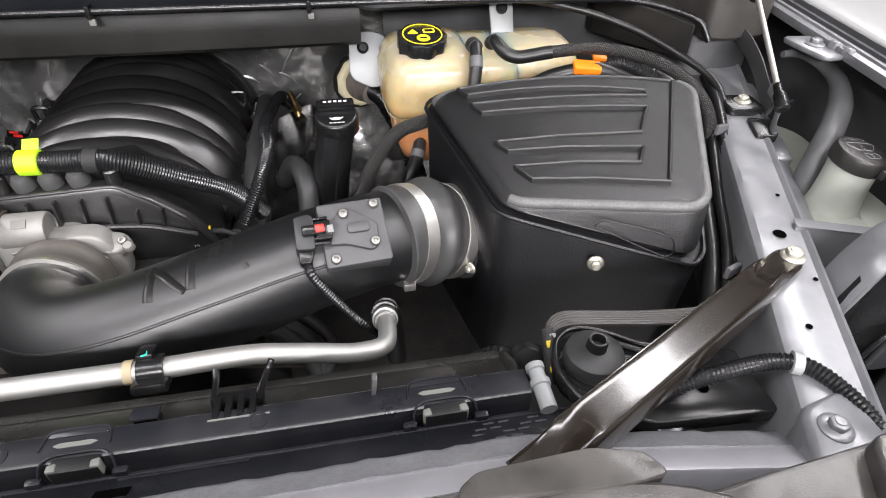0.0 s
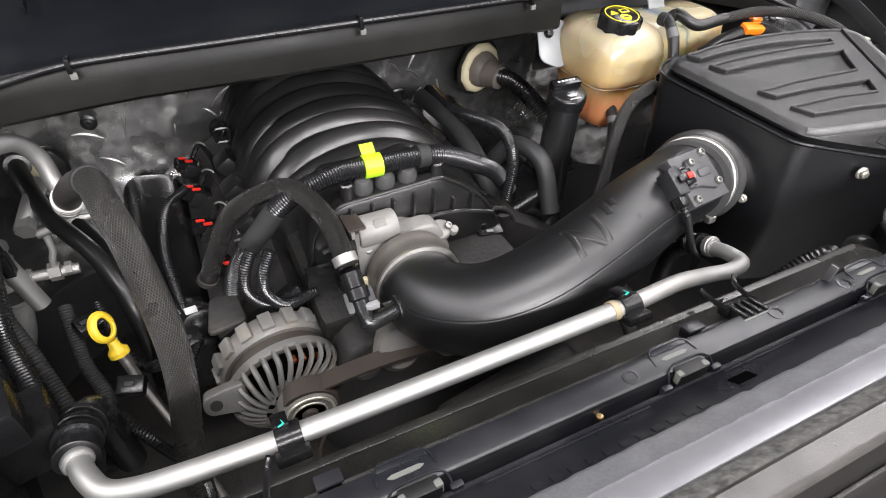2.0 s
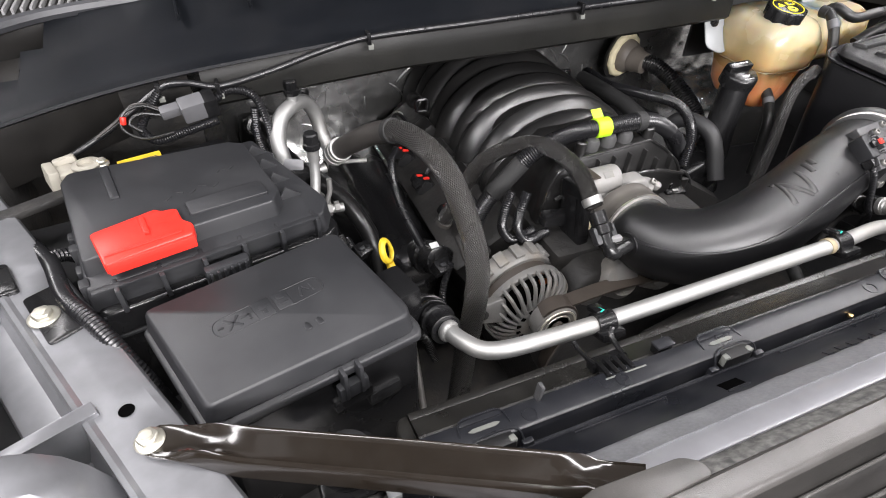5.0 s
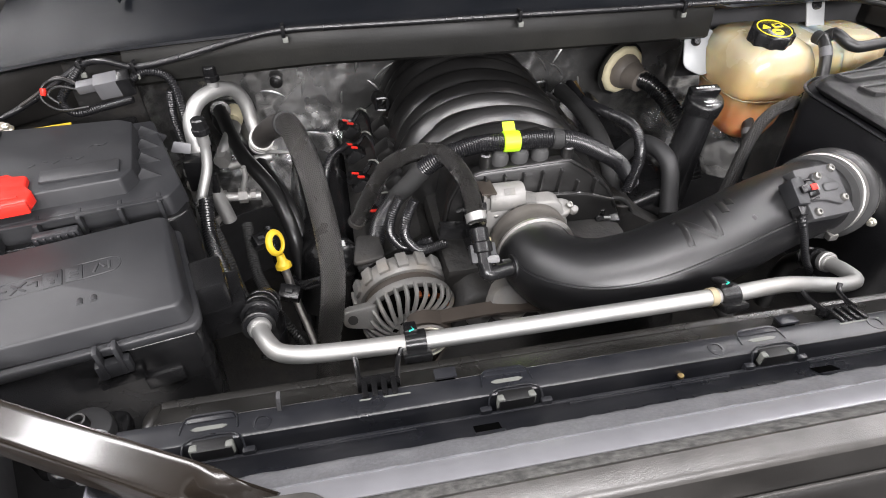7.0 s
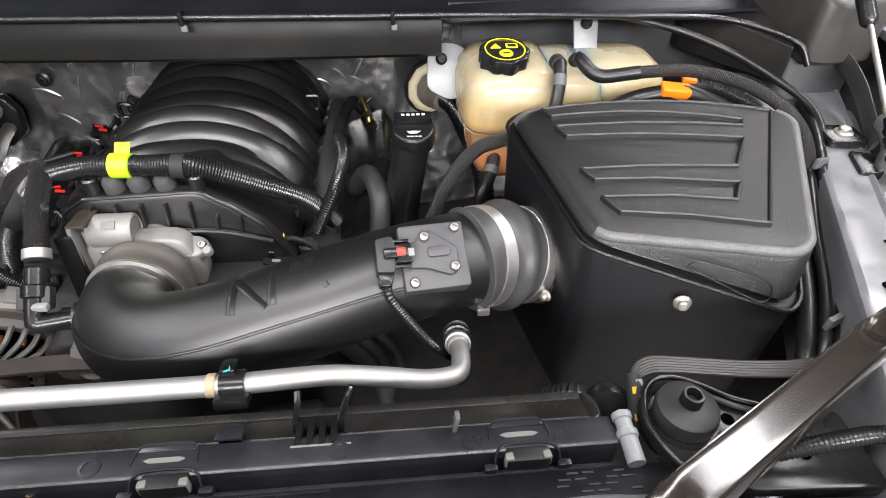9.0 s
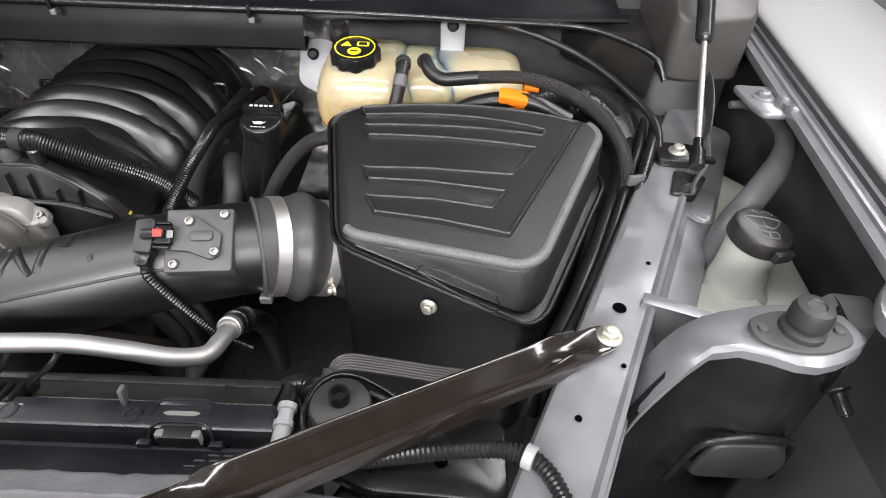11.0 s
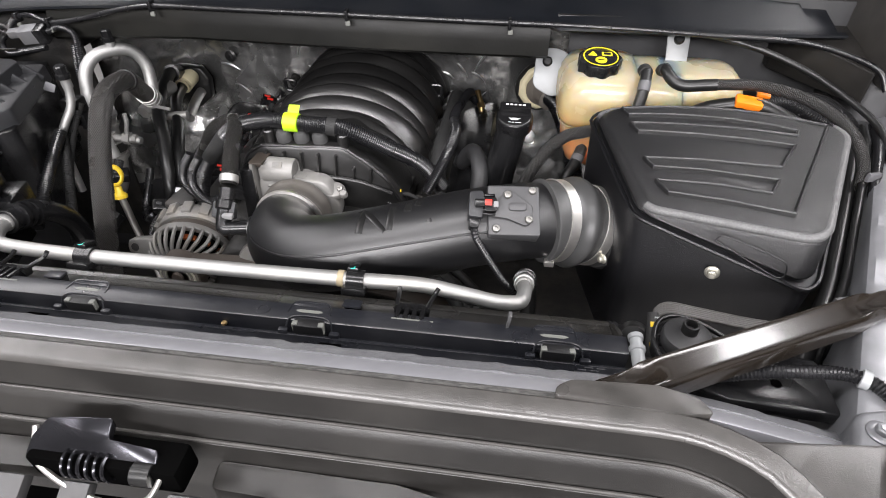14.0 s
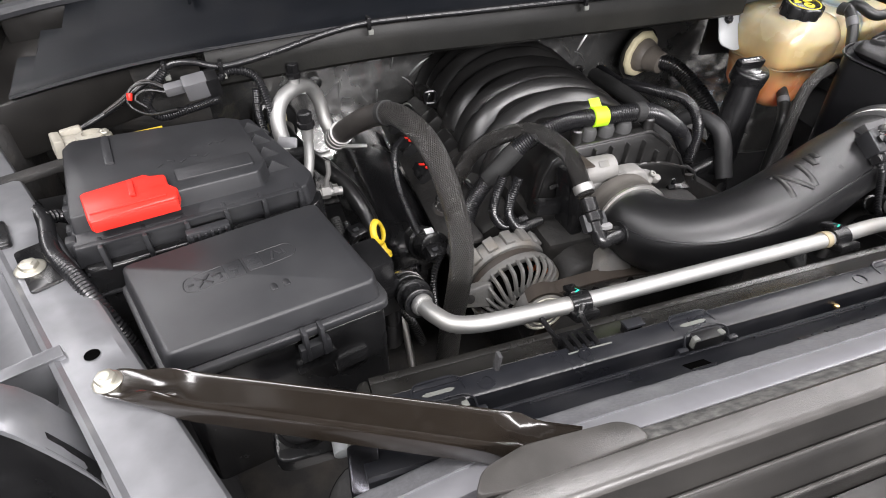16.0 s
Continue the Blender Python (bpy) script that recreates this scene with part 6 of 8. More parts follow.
part("lid_rim", sweep(edge, 0.0056, 10, 0.006), LIDRIM, abx, "grey rim of the lid, lightened for its grazing sparkle")
hexbolt("bolt", (0.544, 0.0745, 1.105), (-0.28, -1, 0.1), abx, 0.0062, 0.009, label="zinc hex bolt")
hexbolt("bolt", (0.431, 0.150, 1.048), (-0.9, -0.5, 0.1), abx, 0.005, 0.007)
part("inlet_collar", lathe([(0.0545, -0.03), (0.0545, 0.004), (0.062, 0.012), (0.064, 0.03)], frame_to((0.425, 0.218, 1.053), (0.50, 0.25, 1.02)), 36), TEXTURED, abx)

# ---- alternator, pulley and belt ----
alt = thing("alternator", (-0.245, 0.18, 0.93), "dull cast aluminium alternator with a slotted housing", "alternator")
A0, A1 = Vector((-0.233, 0.172, 0.925)), Vector((-0.244, 0.266, 0.938))
AM = frame_to(A0, A1)
AL = (A1 - A0).length
part("rear_housing", lathe([(0.045, 0.060), (0.068, 0.061), (0.071, 0.066), (0.070, 0.085), (0.062, AL), (0.02, AL + 0.005), (0, AL + 0.005)], AM, 40), CAST, alt)
part("stator", lathe([(0.0600, 0.042), (0.0625, 0.046), (0.0625, 0.062), (0.060, 0.064)], AM, 40), BELT, alt, "dark laminated stator ring")
part("front_dome", lathe([(0.018, -0.004), (0.030, -0.003), (0.037, 0.000), (0.040, 0.004), (0.038, 0.012)], AM, 40, cap=False), CAST, alt)
part("front_rim", lathe([(0.0600, 0.034), (0.0660, 0.0325), (0.0695, 0.0340), (0.0705, 0.037), (0.070, 0.045), (0.060, 0.047)], AM, 40, cap=False), CAST, alt)
# rotor is plain black, for the shade seen between the vanes
part("rotor", lathe([(0.030, 0.012), (0.048, 0.016), (0.057, 0.024), (0.061, 0.034), (0.061, 0.044), (0.0, 0.045)], AM, 30), HOLESHADE, alt, "rotor blackened for the shade behind the slots")
for a0 in (1.75, 1.95, 2.35, 2.75, 3.05):
    part("copper_winding", box(AM @ Vector((0.0575 * math.cos(a0), 0.0575 * math.sin(a0), 0.023)), (0.006, 0.008, 0.010), AM @ pose(0, 0, 0, 0, 0, math.degrees(a0)), 0.002), COPPER, alt, "copper winding glimpsed through a slot")
for k in range(30):
    a0 = 2 * math.pi * k / 30
    pts = [AM @ Vector((r * math.cos(a0 + tw), r * math.sin(a0 + tw), z)) for r, tw, z in ((0.038, 0.0, 0.003), (0.047, 0.07, 0.0055), (0.057, 0.15, 0.0105), (0.0645, 0.20, 0.018), (0.0680, 0.21, 0.027), (0.0685, 0.21, 0.036))]
    part("vane", sweep(pts, 0.0034, 6, 0.004), CAST, alt)
for k in range(14):
    a0 = 2 * math.pi * k / 14 + 0.1
    part("inner_slot", box(AM @ Vector((0.0335 * math.cos(a0), 0.0335 * math.sin(a0), -0.0012)), (0.009, 0.006, 0.0022), AM @ pose(0, 0, 0, 0, 0, math.degrees(a0)), 0.0008), HOLESHADE, alt, "black block for a shaded inner slot")
for k in range(16):
    a0 = 2 * math.pi * k / 16
    part("fin", box(AM @ Vector((0.0705 * math.cos(a0), 0.0705 * math.sin(a0), 0.078)), (0.010, 0.016, 0.024), AM @ pose(0, 0, 0, 0, 0, math.degrees(a0)), 0.002), CAST, alt)
part("lug", slab([(-0.02, -0.012), (0.03, -0.02), (0.03, 0.02), (-0.02, 0.012)], -0.010, 0.010, 0.010, 0.003, frame_to((-0.312, 0.190, 0.955), (-0.318, 0.07, 1.0))), CAST, alt)
part("lug_hole", lathe([(0.007, 0), (0.007, 0.0105), (0.005, 0.0108), (0.0, 0.0108)], frame_to((-0.318, 0.190, 0.955), (-0.324, 0.07, 1.0)), 16), DARK, alt)
PU = frame_to((-0.224, 0.172, 0.944), (-0.224, 0.30, 0.944))
part("pulley", lathe([(0.019, -0.035), (0.021, -0.037), (0.031, -0.037), (0.033, -0.035), (0.033, -0.012), (0.029, -0.010), (0.012, -0.004)], PU, 32), CAST, alt, "steel belt pulley")
for r0, r1 in ((0.0265, 0.0305), (0.0185, 0.0215)):
    part("pulley_ring", lathe([(r0, -0.036), (r0 + 0.0008, -0.0384), (r1 - 0.0008, -0.0384), (r1, -0.036)], PU, 32), ZINC, alt, "worn bright pulley ring")
part("pulley_nut", lathe([(0.0195, -0.034), (0.016, -0.032), (0.010, -0.033), (0.009, -0.041), (0, -0.041)], PU, 20), BELT, alt)
bt = []
for k in range(26):
    a = math.pi * (0.28 + 0.94 * k / 25)
    bt.append(PU @ Vector((0.036 * math.cos(a), 0.036 * math.sin(a), -0.023)))
bm = bmesh.new()
left = [(p.x, p.y, p.z) for p in bt]
loop = [(0.25, 0.165, 0.90), (0.10, 0.160, 0.935), (0.0, 0.157, 0.955), (-0.12, 0.155, 0.972)] + left + [(-0.22, 0.155, 0.82), (-0.12, 0.16, 0.70)]
sm = spline(loop, 0.008)
prev = None
for i, q in enumerate(sm):
    t = (sm[min(i + 1, len(sm) - 1)] - sm[max(i - 1, 0)]).normalized()
    n = t.cross(Vector((-0.2, -1, 0))).normalized()
    ring = [bm.verts.new(q + Vector((0.002, 0.0115, 0)) * a + n * b) for a, b in ((-1, -0.002), (1, -0.002), (1, 0.002), (-1, 0.002))]
    if prev:
        for k in range(4):
            bm.faces.new((prev[k], prev[(k + 1) % 4], ring[(k + 1) % 4], ring[k]))
    prev = ring
solo("drive_belt", bm, BELT, "worn brown-black rubber drive belt round the alternator pulley", "belt")

# ---- left bank: coil packs, cover, plugs ----
dk = thing("valve_shield", (-0.365, 0.53, 0.80), "smooth black plastic shield beside the engine", "engine shield")
part("panel", box((-0.362, 0.58, 0.845), (0.105, 0.42, 0.17), pose(0, 0, 0, 4, 12, 3), 0.045, seg=6), PLASTIC, dk)
part("front_spigot", lathe([(0.030, 0), (0.030, 0.03), (0.026, 0.034), (0.026, 0.07), (0.02, 0.074), (0, 0.074)], frame_to((-0.335, 0.40, 0.90), (-0.318, 0.33, 0.935)), 24), PLASTIC, dk)
part("spigot_label", box((-0.327, 0.352, 0.957), (0.016, 0.010, 0.001), pose(0, 0, 0, 28, 10, 15), 0.0003), WHITEINK, dk, "small white label")
for c in ((-0.286, 0.738, 0.955), (-0.285, 0.635, 0.957), (-0.281, 0.532, 0.955), (-0.268, 0.432, 0.950)):
    c = Vector(c)
    t = thing("ignition_coil", c, "black ignition coil with a red plug lock", "ignition coil", "ignition coils")
    part("coil_body", box(c + Vector((0.012, 0.0, -0.012)), (0.05, 0.036, 0.03), pose(0, 0, 0, 0, 30, 0), 0.005), PLASTIC, t)
    part("plug", box(c + Vector((-0.004, -0.006, 0.010)), (0.034, 0.022, 0.016), pose(0, 0, 0, 14, 22, 24), 0.003), PLASTIC, t)
    for k in (-1, 1):
        part("red_lock", box(c + Vector((-0.002 + 0.005 * k, -0.012 - 0.005 * k, 0.0195 - 0.001 * k)), (0.014, 0.0045, 0.004), pose(0, 0, 0, 14, 22, 24), 0.001), RED, t, "red lock tab")
    part("latch", box(c + Vector((-0.018, -0.016, 0.010)), (0.008, 0.012, 0.010), pose(0, 0, 0, 14, 22, 24), 0.002), PLASTIC, t)
    part("lead", sweep([c + Vector((0.010, 0.002, 0.014)), c + Vector((0.026, 0.006, 0.034)), c + Vector((0.034, -0.010, 0.036)), c + Vector((0.042, -0.040, 0.020)), c + Vector((0.045, -0.07, 0.0))], 0.0045, 8), CONDUIT, t)
    part("wire_clip", sweep([c + Vector((0.020, 0.004, 0.038)), c + Vector((0.028, -0.004, 0.044)), c + Vector((0.036, -0.010, 0.040)), c + Vector((0.034, -0.014, 0.030))], 0.0018, 6, 0.003), PIN, t, "pale wire clip")

# ---- hoses, looms and pipes ----
hose("vacuum_hose", [(-0.298, 0.389, 0.966), (-0.270, 0.378, 1.030), (-0.236, 0.377, 1.081), (-0.174, 0.340, 1.119), (-0.147, 0.266, 1.118), (-0.139, 0.211, 1.078)], 0.0125, HOSEWEAVE, "ribbed black rubber breather hose arching over the engine", "hose", clips=((0.0, 0.03, 0.002, DARK, "clamp"), (0.965, 0.99, 0.002, ALU, "clamp")), seg=16)
el = thing("hose_elbow", (-0.139, 0.17, 1.03), "black quick-connect elbow between hose and tube", "hose connector")
part("barrel", lathe([(0.0125, 0), (0.0125, 0.018), (0.015, 0.020), (0.015, 0.032), (0.012, 0.034), (0.012, 0.048), (0.010, 0.05)], frame_to((-0.1395, 0.207, 1.074), (-0.138, 0.160, 1.032)), 20), PLASTIC, el)
part("collar", box((-0.1385, 0.182, 1.052), (0.036, 0.014, 0.026), frame_to((-0.1395, 0.207, 1.074), (-0.138, 0.160, 1.032)), 0.004), BOXGREY, el)
part("elbow", sweep([(-0.138, 0.170, 1.044), (-0.137, 0.160, 1.034), (-0.128, 0.162, 1.033), (-0.100, 0.170, 1.031)], 0.0105, 16), PLASTIC, el)
part("lock", box((-0.128, 0.168, 1.052), (0.016, 0.008, 0.007), None, 0.001), GREYPL, el)

hose("ac_hose", [(-0.440, 0.520, 1.056), (-0.425, 0.474, 1.096), (-0.380, 0.386, 1.158), (-0.359, 0.300, 1.174), (-0.343, 0.240, 1.145), (-0.335, 0.178, 1.055), (-0.358, 0.155, 0.922), (-0.37, 0.15, 0.80)], 0.0158, BRAID, "thick black hose in a grey braided sleeve", "hose", clips=((0.0, 0.02, 0.0035, ALU, "crimp"), (0.025, 0.04, 0.0035, ALU, "crimp"), (0.045, 0.06, 0.0035, ALU, "crimp"), (0.25, 0.265, 0.002, LOOM, "tie")), seg=20)
ac = thing("ac_pipe", (-0.49, 0.5, 1.0), "bare aluminium air conditioning pipe with black service caps", "pipe")
part("pipe", sweep([(-0.501, 0.430, 0.97), (-0.518, 0.440, 1.06), (-0.527, 0.470, 1.120), (-0.518, 0.492, 1.146), (-0.496, 0.516, 1.154), (-0.470, 0.545, 1.145), (-0.455, 0.555, 1.115), (-0.449, 0.545, 1.078), (-0.440, 0.520, 1.056)], 0.0116, 18), ALU, ac)
part("pipe", sweep([(-0.492, 0.380, 1.152), (-0.493, 0.378, 1.128), (-0.497, 0.370, 1.105), (-0.505, 0.355, 1.085), (-0.513, 0.342, 1.062), (-0.516, 0.336, 1.02), (-0.518, 0.335, 0.95)], 0.0072, 14), ALU, ac)
part("tag", slab([(-0.018, -0.007), (0.010, -0.008), (0.011, 0.006), (-0.014, 0.008)], 0, 0.0015, 0.003, 0.0004, frame_to((-0.518, 0.372, 1.142), (-0.56, 0.23, 1.24))), RELAYGREY, ac, "grey folded tag on the pipe")
for c, ax in (((-0.490, 0.522, 1.166), (0, 0, 1)), ((-0.492, 0.380, 1.152), (0, 0, 1))):
    part("port", lathe([(0.0085, -0.012), (0.0085, 0.006)], frame_to(c, Vector(c) + Vector(ax)), 16), ALU, ac)
    part("service_cap", lathe([(0.0115, 0.005), (0.012, 0.007), (0.012, 0.013), (0.010, 0.014), (0.010, 0.026), (0.008, 0.028), (0, 0.028)], frame_to(c, Vector(c) + Vector(ax)), 8), PLASTIC, ac, "black ribbed service cap", smooth=20)
part("bracket", box((-0.418, 0.50, 1.050), (0.055, 0.006, 0.004), pose(0, 0, 0, 30, 0, -14), 0.001), ALU, ac)
rcv = thing("ac_receiver", (-0.54, 0.45, 0.9), "dull aluminium receiver and pipes beside the firewall", "receiver")
part("body", sweep([(-0.542, 0.508, 1.075), (-0.545, 0.505, 1.040), (-0.549, 0.502, 1.000), (-0.550, 0.500, 0.960), (-0.556, 0.500, 0.915), (-0.570, 0.500, 0.868), (-0.592, 0.500, 0.832), (-0.63, 0.500, 0.815)], lambda u: 0.0110 + 0.0070 * min(1.0, max(0.0, (u - 0.14) / 0.05)) + 0.003 * math.exp(-((u - 0.40) / 0.05) ** 2), 20), BRIGHT, rcv)
rline = [(-0.545, 0.505, 1.040), (-0.549, 0.502, 1.000), (-0.550, 0.500, 0.960), (-0.556, 0.500, 0.915)]
for s0, w, th, m in ((0.10, 0.07, 0.004, ALU), (0.30, 0.05, 0.003, BRIGHT), (0.62, 0.16, 0.006, DARK), (0.84, 0.07, 0.005, BRIGHT)):
    band(rline, s0, s0 + w, 0.0182, th, m, rcv, "band")
part("side_pipe", sweep([(-0.528, 0.452, 1.004), (-0.49, 0.450, 1.002), (-0.447, 0.452, 0.998)], 0.0072, 14), ALU, rcv)
part("stem", sweep([(-0.474, 0.451, 1.002), (-0.470, 0.451, 1.022), (-0.465, 0.453, 1.034), (-0.464, 0.455, 1.056)], 0.0042, 12), ALU, rcv)
for x, r, w in ((-0.505, 0.0115, 0.010), (-0.474, 0.0125, 0.014), (-0.458, 0.0095, 0.008)):
    part("union_nut", lathe([(r, -w * 0.5), (r, w * 0.5)], frame_to((x, 0.451, 1.002), (x + 0.05, 0.452, 0.999)), 6), BRIGHT, rcv, smooth=20)
vlv = thing("ac_valve", (-0.53, 0.62, 0.98), "aluminium air conditioning valve block on the firewall", "valve")
part("stem", sweep([(-0.53, 0.60, 0.98), (-0.515, 0.64, 1.0), (-0.51, 0.70, 1.0)], 0.014, 16), ALU, vlv)
part("cross_pipe", sweep([(-0.52, 0.61, 0.965), (-0.44, 0.62, 0.972)], 0.009, 14), ALU, vlv)
part("nut", lathe([(0.015, -0.008), (0.015, 0.012)], frame_to((-0.525, 0.60, 0.985), (-0.51, 0.70, 1.0)), 6), ALU, vlv, smooth=20)
for pts, col in (([(-0.524, 0.80, 0.975), (-0.528, 0.76, 0.966), (-0.50, 0.68, 0.968), (-0.455, 0.60, 0.961), (-0.412, 0.50, 0.935), (-0.39, 0.44, 0.86), (-0.39, 0.42, 0.70)], CREAM), ([(-0.545, 0.79, 0.995), (-0.535, 0.74, 1.010), (-0.491, 0.60, 0.997), (-0.433, 0.50, 0.970), (-0.405, 0.43, 0.90), (-0.41, 0.40, 0.72)], PLASTIC)):
    hose("heater_hose", pts, 0.0135, RUBBER, "soft black heater hose dropping from the firewall", "hose", clips=((0.0, 0.06, 0.006, col, "collar"),))
fm8 = Matrix(((1, 0, 0, -0.527), (0, 0, -1, 0.842), (0, 1, 0, 0.948), (0, 0, 0, 1)))
solo("heater_flange", slab([(-0.040, 0.052), (0.028, 0.050), (0.046, 0.020), (0.040, -0.030), (0.0, -0.062), (-0.030, -0.055), (-0.050, 0.0)], 0.0, 0.024, 0.008, 0.006, fm8), RUBBER, "black octagonal rubber flange round the heater pipes", "flange")
hx = thing("heater_fitting", (-0.524, 0.80, 0.975), "tan plastic heater pipe fitting in the black flange", "fitting")
part("tan_collar", lathe([(0.018, -0.02), (0.020, -0.014), (0.020, 0.014), (0.017, 0.018)], frame_to((-0.524, 0.795, 0.975), (-0.528, 0.70, 0.962)), 20), CREAM, hx)
part("lower_pipe", sweep([(-0.510, 0.815, 0.935), (-0.505, 0.77, 0.930), (-0.49, 0.70, 0.92)], 0.012, 14), ALU, hx)

# front engine harness with neon tape
hp = [(-0.272, 0.335, 0.965), (-0.255, 0.338, 1.015), (-0.217, 0.336, 1.068), (-0.172, 0.328, 1.112), (-0.115, 0.324, 1.132), (-0.05, 0.322, 1.133), (0.022, 0.320, 1.129), (0.09, 0.340, 1.088), (0.142, 0.363, 1.045), (0.175, 0.372, 1.0)]
hn = thing("engine_harness", (-0.05, 0.32, 1.1), "corrugated black harness conduit wrapped with neon tape", "wiring harness")
part("conduit", sweep(hp, 0.0135, 16, rib=(0.0034, 0.0011)), CONDUIT, hn)
band(hp, 0.475, 0.515, 0.0140, 0.0012, NEON, hn, "tape", "neon yellow-green tape")
part("tape_flag", box((-0.066, 0.337, 1.148), (0.018, 0.018, 0.0012), pose(0, 0, 0, 38, 0, 0), 0.0003), NEON, hn, "neon yellow-green tape tail")
band(hp, 0.60, 0.625, 0.0140, 0.001, LOOM, hn, "wrap")
band(hp, 0.15, 0.27, 0.0132, 0.001, LOOM, hn, "wrap")
for k, (x, y) in enumerate(((-0.255, 0.262), (-0.235, 0.252))):
    hose("branch_conduit", [(x + 0.02, y + 0.02, 1.085), (x + 0.006, y + 0.01, 1.06), (x + 0.004, y + 0.008, 1.03), (x + 0.025, y + 0.012, 1.000), (x + 0.065, y + 0.02, 1.0)], 0.0075, CONDUIT, "thin corrugated harness branch beside the throttle", "conduit", rib=(0.003, 0.0009), group="harness branches")
solo("branch_bracket", slab([(-0.31, 0.27), (-0.26, 0.275), (-0.265, 0.33), (-0.30, 0.335)], 0.975, 0.985, 0.01, 0.003), DARK, "dark steel bracket under the breather hose", "bracket")

# right bank conduits towards the firewall
hose("bank_conduit", [(0.150, 0.340, 1.005), (0.178, 0.372, 1.055), (0.190, 0.43, 1.075), (0.178, 0.52, 1.06), (0.178, 0.62, 1.035), (0.192, 0.72, 1.022), (0.205, 0.755, 0.985)], 0.0098, CONDUIT, "corrugated black conduit along the engine bank", "conduit", rib=(0.0034, 0.001))
hose("bank_pipe", [(0.235, 0.33, 0.96), (0.24, 0.38, 1.03), (0.222, 0.44, 1.035), (0.20, 0.47, 0.99)], 0.0150, DISC, "dark grey rubber elbow hose beside the filler neck", "hose")
hose("bank_loom", [(0.165, 0.36, 0.94), (0.16, 0.41, 0.99), (0.160, 0.47, 1.022), (0.165, 0.56, 1.030), (0.165, 0.70, 1.02)], 0.016, LOOM, "taped loom lying along the manifold", "loom")
br = thing("purge_fitting", (0.205, 0.73, 0.99), "small brass fitting on a stub pipe", "fitting")
part("stub", sweep([(0.222, 0.70, 0.975), (0.218, 0.715, 1.0), (0.208, 0.735, 1.02)], 0.006, 12), BRASS, br)
part("nut", lathe([(0.009, -0.006), (0.009, 0.006)], frame_to((0.219, 0.712, 0.996), (0.208, 0.735, 1.02)), 6), BRASS, br, smooth=20)
solo("bank_shield", box((0.215, 0.55, 0.93), (0.12, 0.40, 0.10), pose(0, 0, 0, 0, -22, 0), 0.02, seg=3), PLASTIC, "dark cover over the engine bank", "cover")

# small connectors in front of the plenum
for x, y, z, w in ((0.048, 0.322, 1.012, 0.030), (0.085, 0.325, 1.005, 0.034), (0.10, 0.30, 0.985, 0.040)):
    t = thing("harness_connector", (x, y, z), "black electrical connector with a small label", "connector", "harness connectors")
    part("shell", box((x, y, z), (w, 0.018, 0.020), pose(0, 0, 0, 15, 4, -6), 0.003), PLASTIC, t)
    part("neck", lathe([(0.006, 0), (0.006, 0.012), (0.004, 0.014), (0, 0.014)], Matrix.Translation((x - w * 0.2, y + 0.004, z + 0.008)), 12), PLASTIC, t)
    part("label_bar", box((x - 0.002, y - 0.007, z + 0.0105), (w * 0.28, 0.005, 0.001), pose(0, 0, 0, 15, 4, -6), 0), GREYPL, t)
hose("injector_lead", [(0.098, 0.322, 1.008), (0.125, 0.318, 1.012), (0.148, 0.318, 0.992), (0.16, 0.315, 0.96)], 0.0042, LOOM, "thin taped injector lead", "cable", rib=(0.004, 0.0006))
solo("yellow_plug_lock", box((0.105, 0.318, 1.016), (0.010, 0.008, 0.010), None, 0.002), YELLOW, "small yellow connector lock", "lock tab")
solo("fuel_damper", lathe([(0.014, 0), (0.014, 0.018), (0.010, 0.020), (0.008, 0.024), (0, 0.024)], Matrix.Translation((0.138, 0.326, 0.978)), 20), DARK, "dusty round fuel damper", "damper")

# ---- dipsticks, filler neck and cap ----
dip = thing("dipstick", (-0.417, 0.312, 0.95), "yellow ring-handled dipstick in a steel tube", "dipstick")
dm = frame_to((-0.4175, 0.311, 1.004), (-0.27, 0.20, 1.075), (0, 0.3, 1))
ringpts = [dm @ Vector((0.0128 * math.cos(2 * math.pi * k / 16), 0.0165 * math.sin(2 * math.pi * k / 16) + 0.002, 0)) for k in range(17)]
part("ring_handle", sweep(ringpts, 0.0031, 10, 0.004, flat=1.7), YELLOW, dip)
part("stopper", lathe([(0.006, -0.012), (0.012, -0.010), (0.012, -0.004), (0.007, 0.002), (0.006, 0.012)], frame_to((-0.4140, 0.304, 0.975), (-0.4175, 0.312, 1.0)), 16), YELLOW, dip)
part("tube", sweep([(-0.413, 0.303, 0.97), (-0.405, 0.297, 0.90), (-0.39, 0.288, 0.80), (-0.375, 0.28, 0.60), (-0.37, 0.28, 0.525)], 0.0065, 12), STEEL, dip)

fil = thing("oil_filler", (0.292, 0.40, 0.95), "tall black oil filler neck with a black cap marked in white", "oil filler")
FA = Vector((0.266, 0.388, 0.985))
FB = Vector((0.292, 0.408, 1.118))
part("neck", lathe([(0.030, -0.10), (0.030, 0.0), (0.027, 0.05), (0.026, (FB - FA).length)], frame_to(FA, FB), 28), PLASTIC, fil)
fm = frame_to(FB, FB + Vector((0.0, -0.25, 1)))
part("cap", lathe([(0.027, -0.012), (0.031, -0.010), (0.031, 0.010), (0.029, 0.014), (0.026, 0.0155), (0.0, 0.0155)], fm, 30), PLASTIC, fil, "black oil cap with white print")
part("cap_grip", box(fm @ Vector((0, 0.012, 0.019)), (0.052, 0.016, 0.012), fm, 0.003), PLASTIC, fil)
for k in range(5):
    part("print_bar", box(fm @ Vector((-0.014 + 0.007 * k, 0.0125, 0.0253)), (0.0045, 0.0035, 0.0004), fm, 0), WHITEINK, fil)
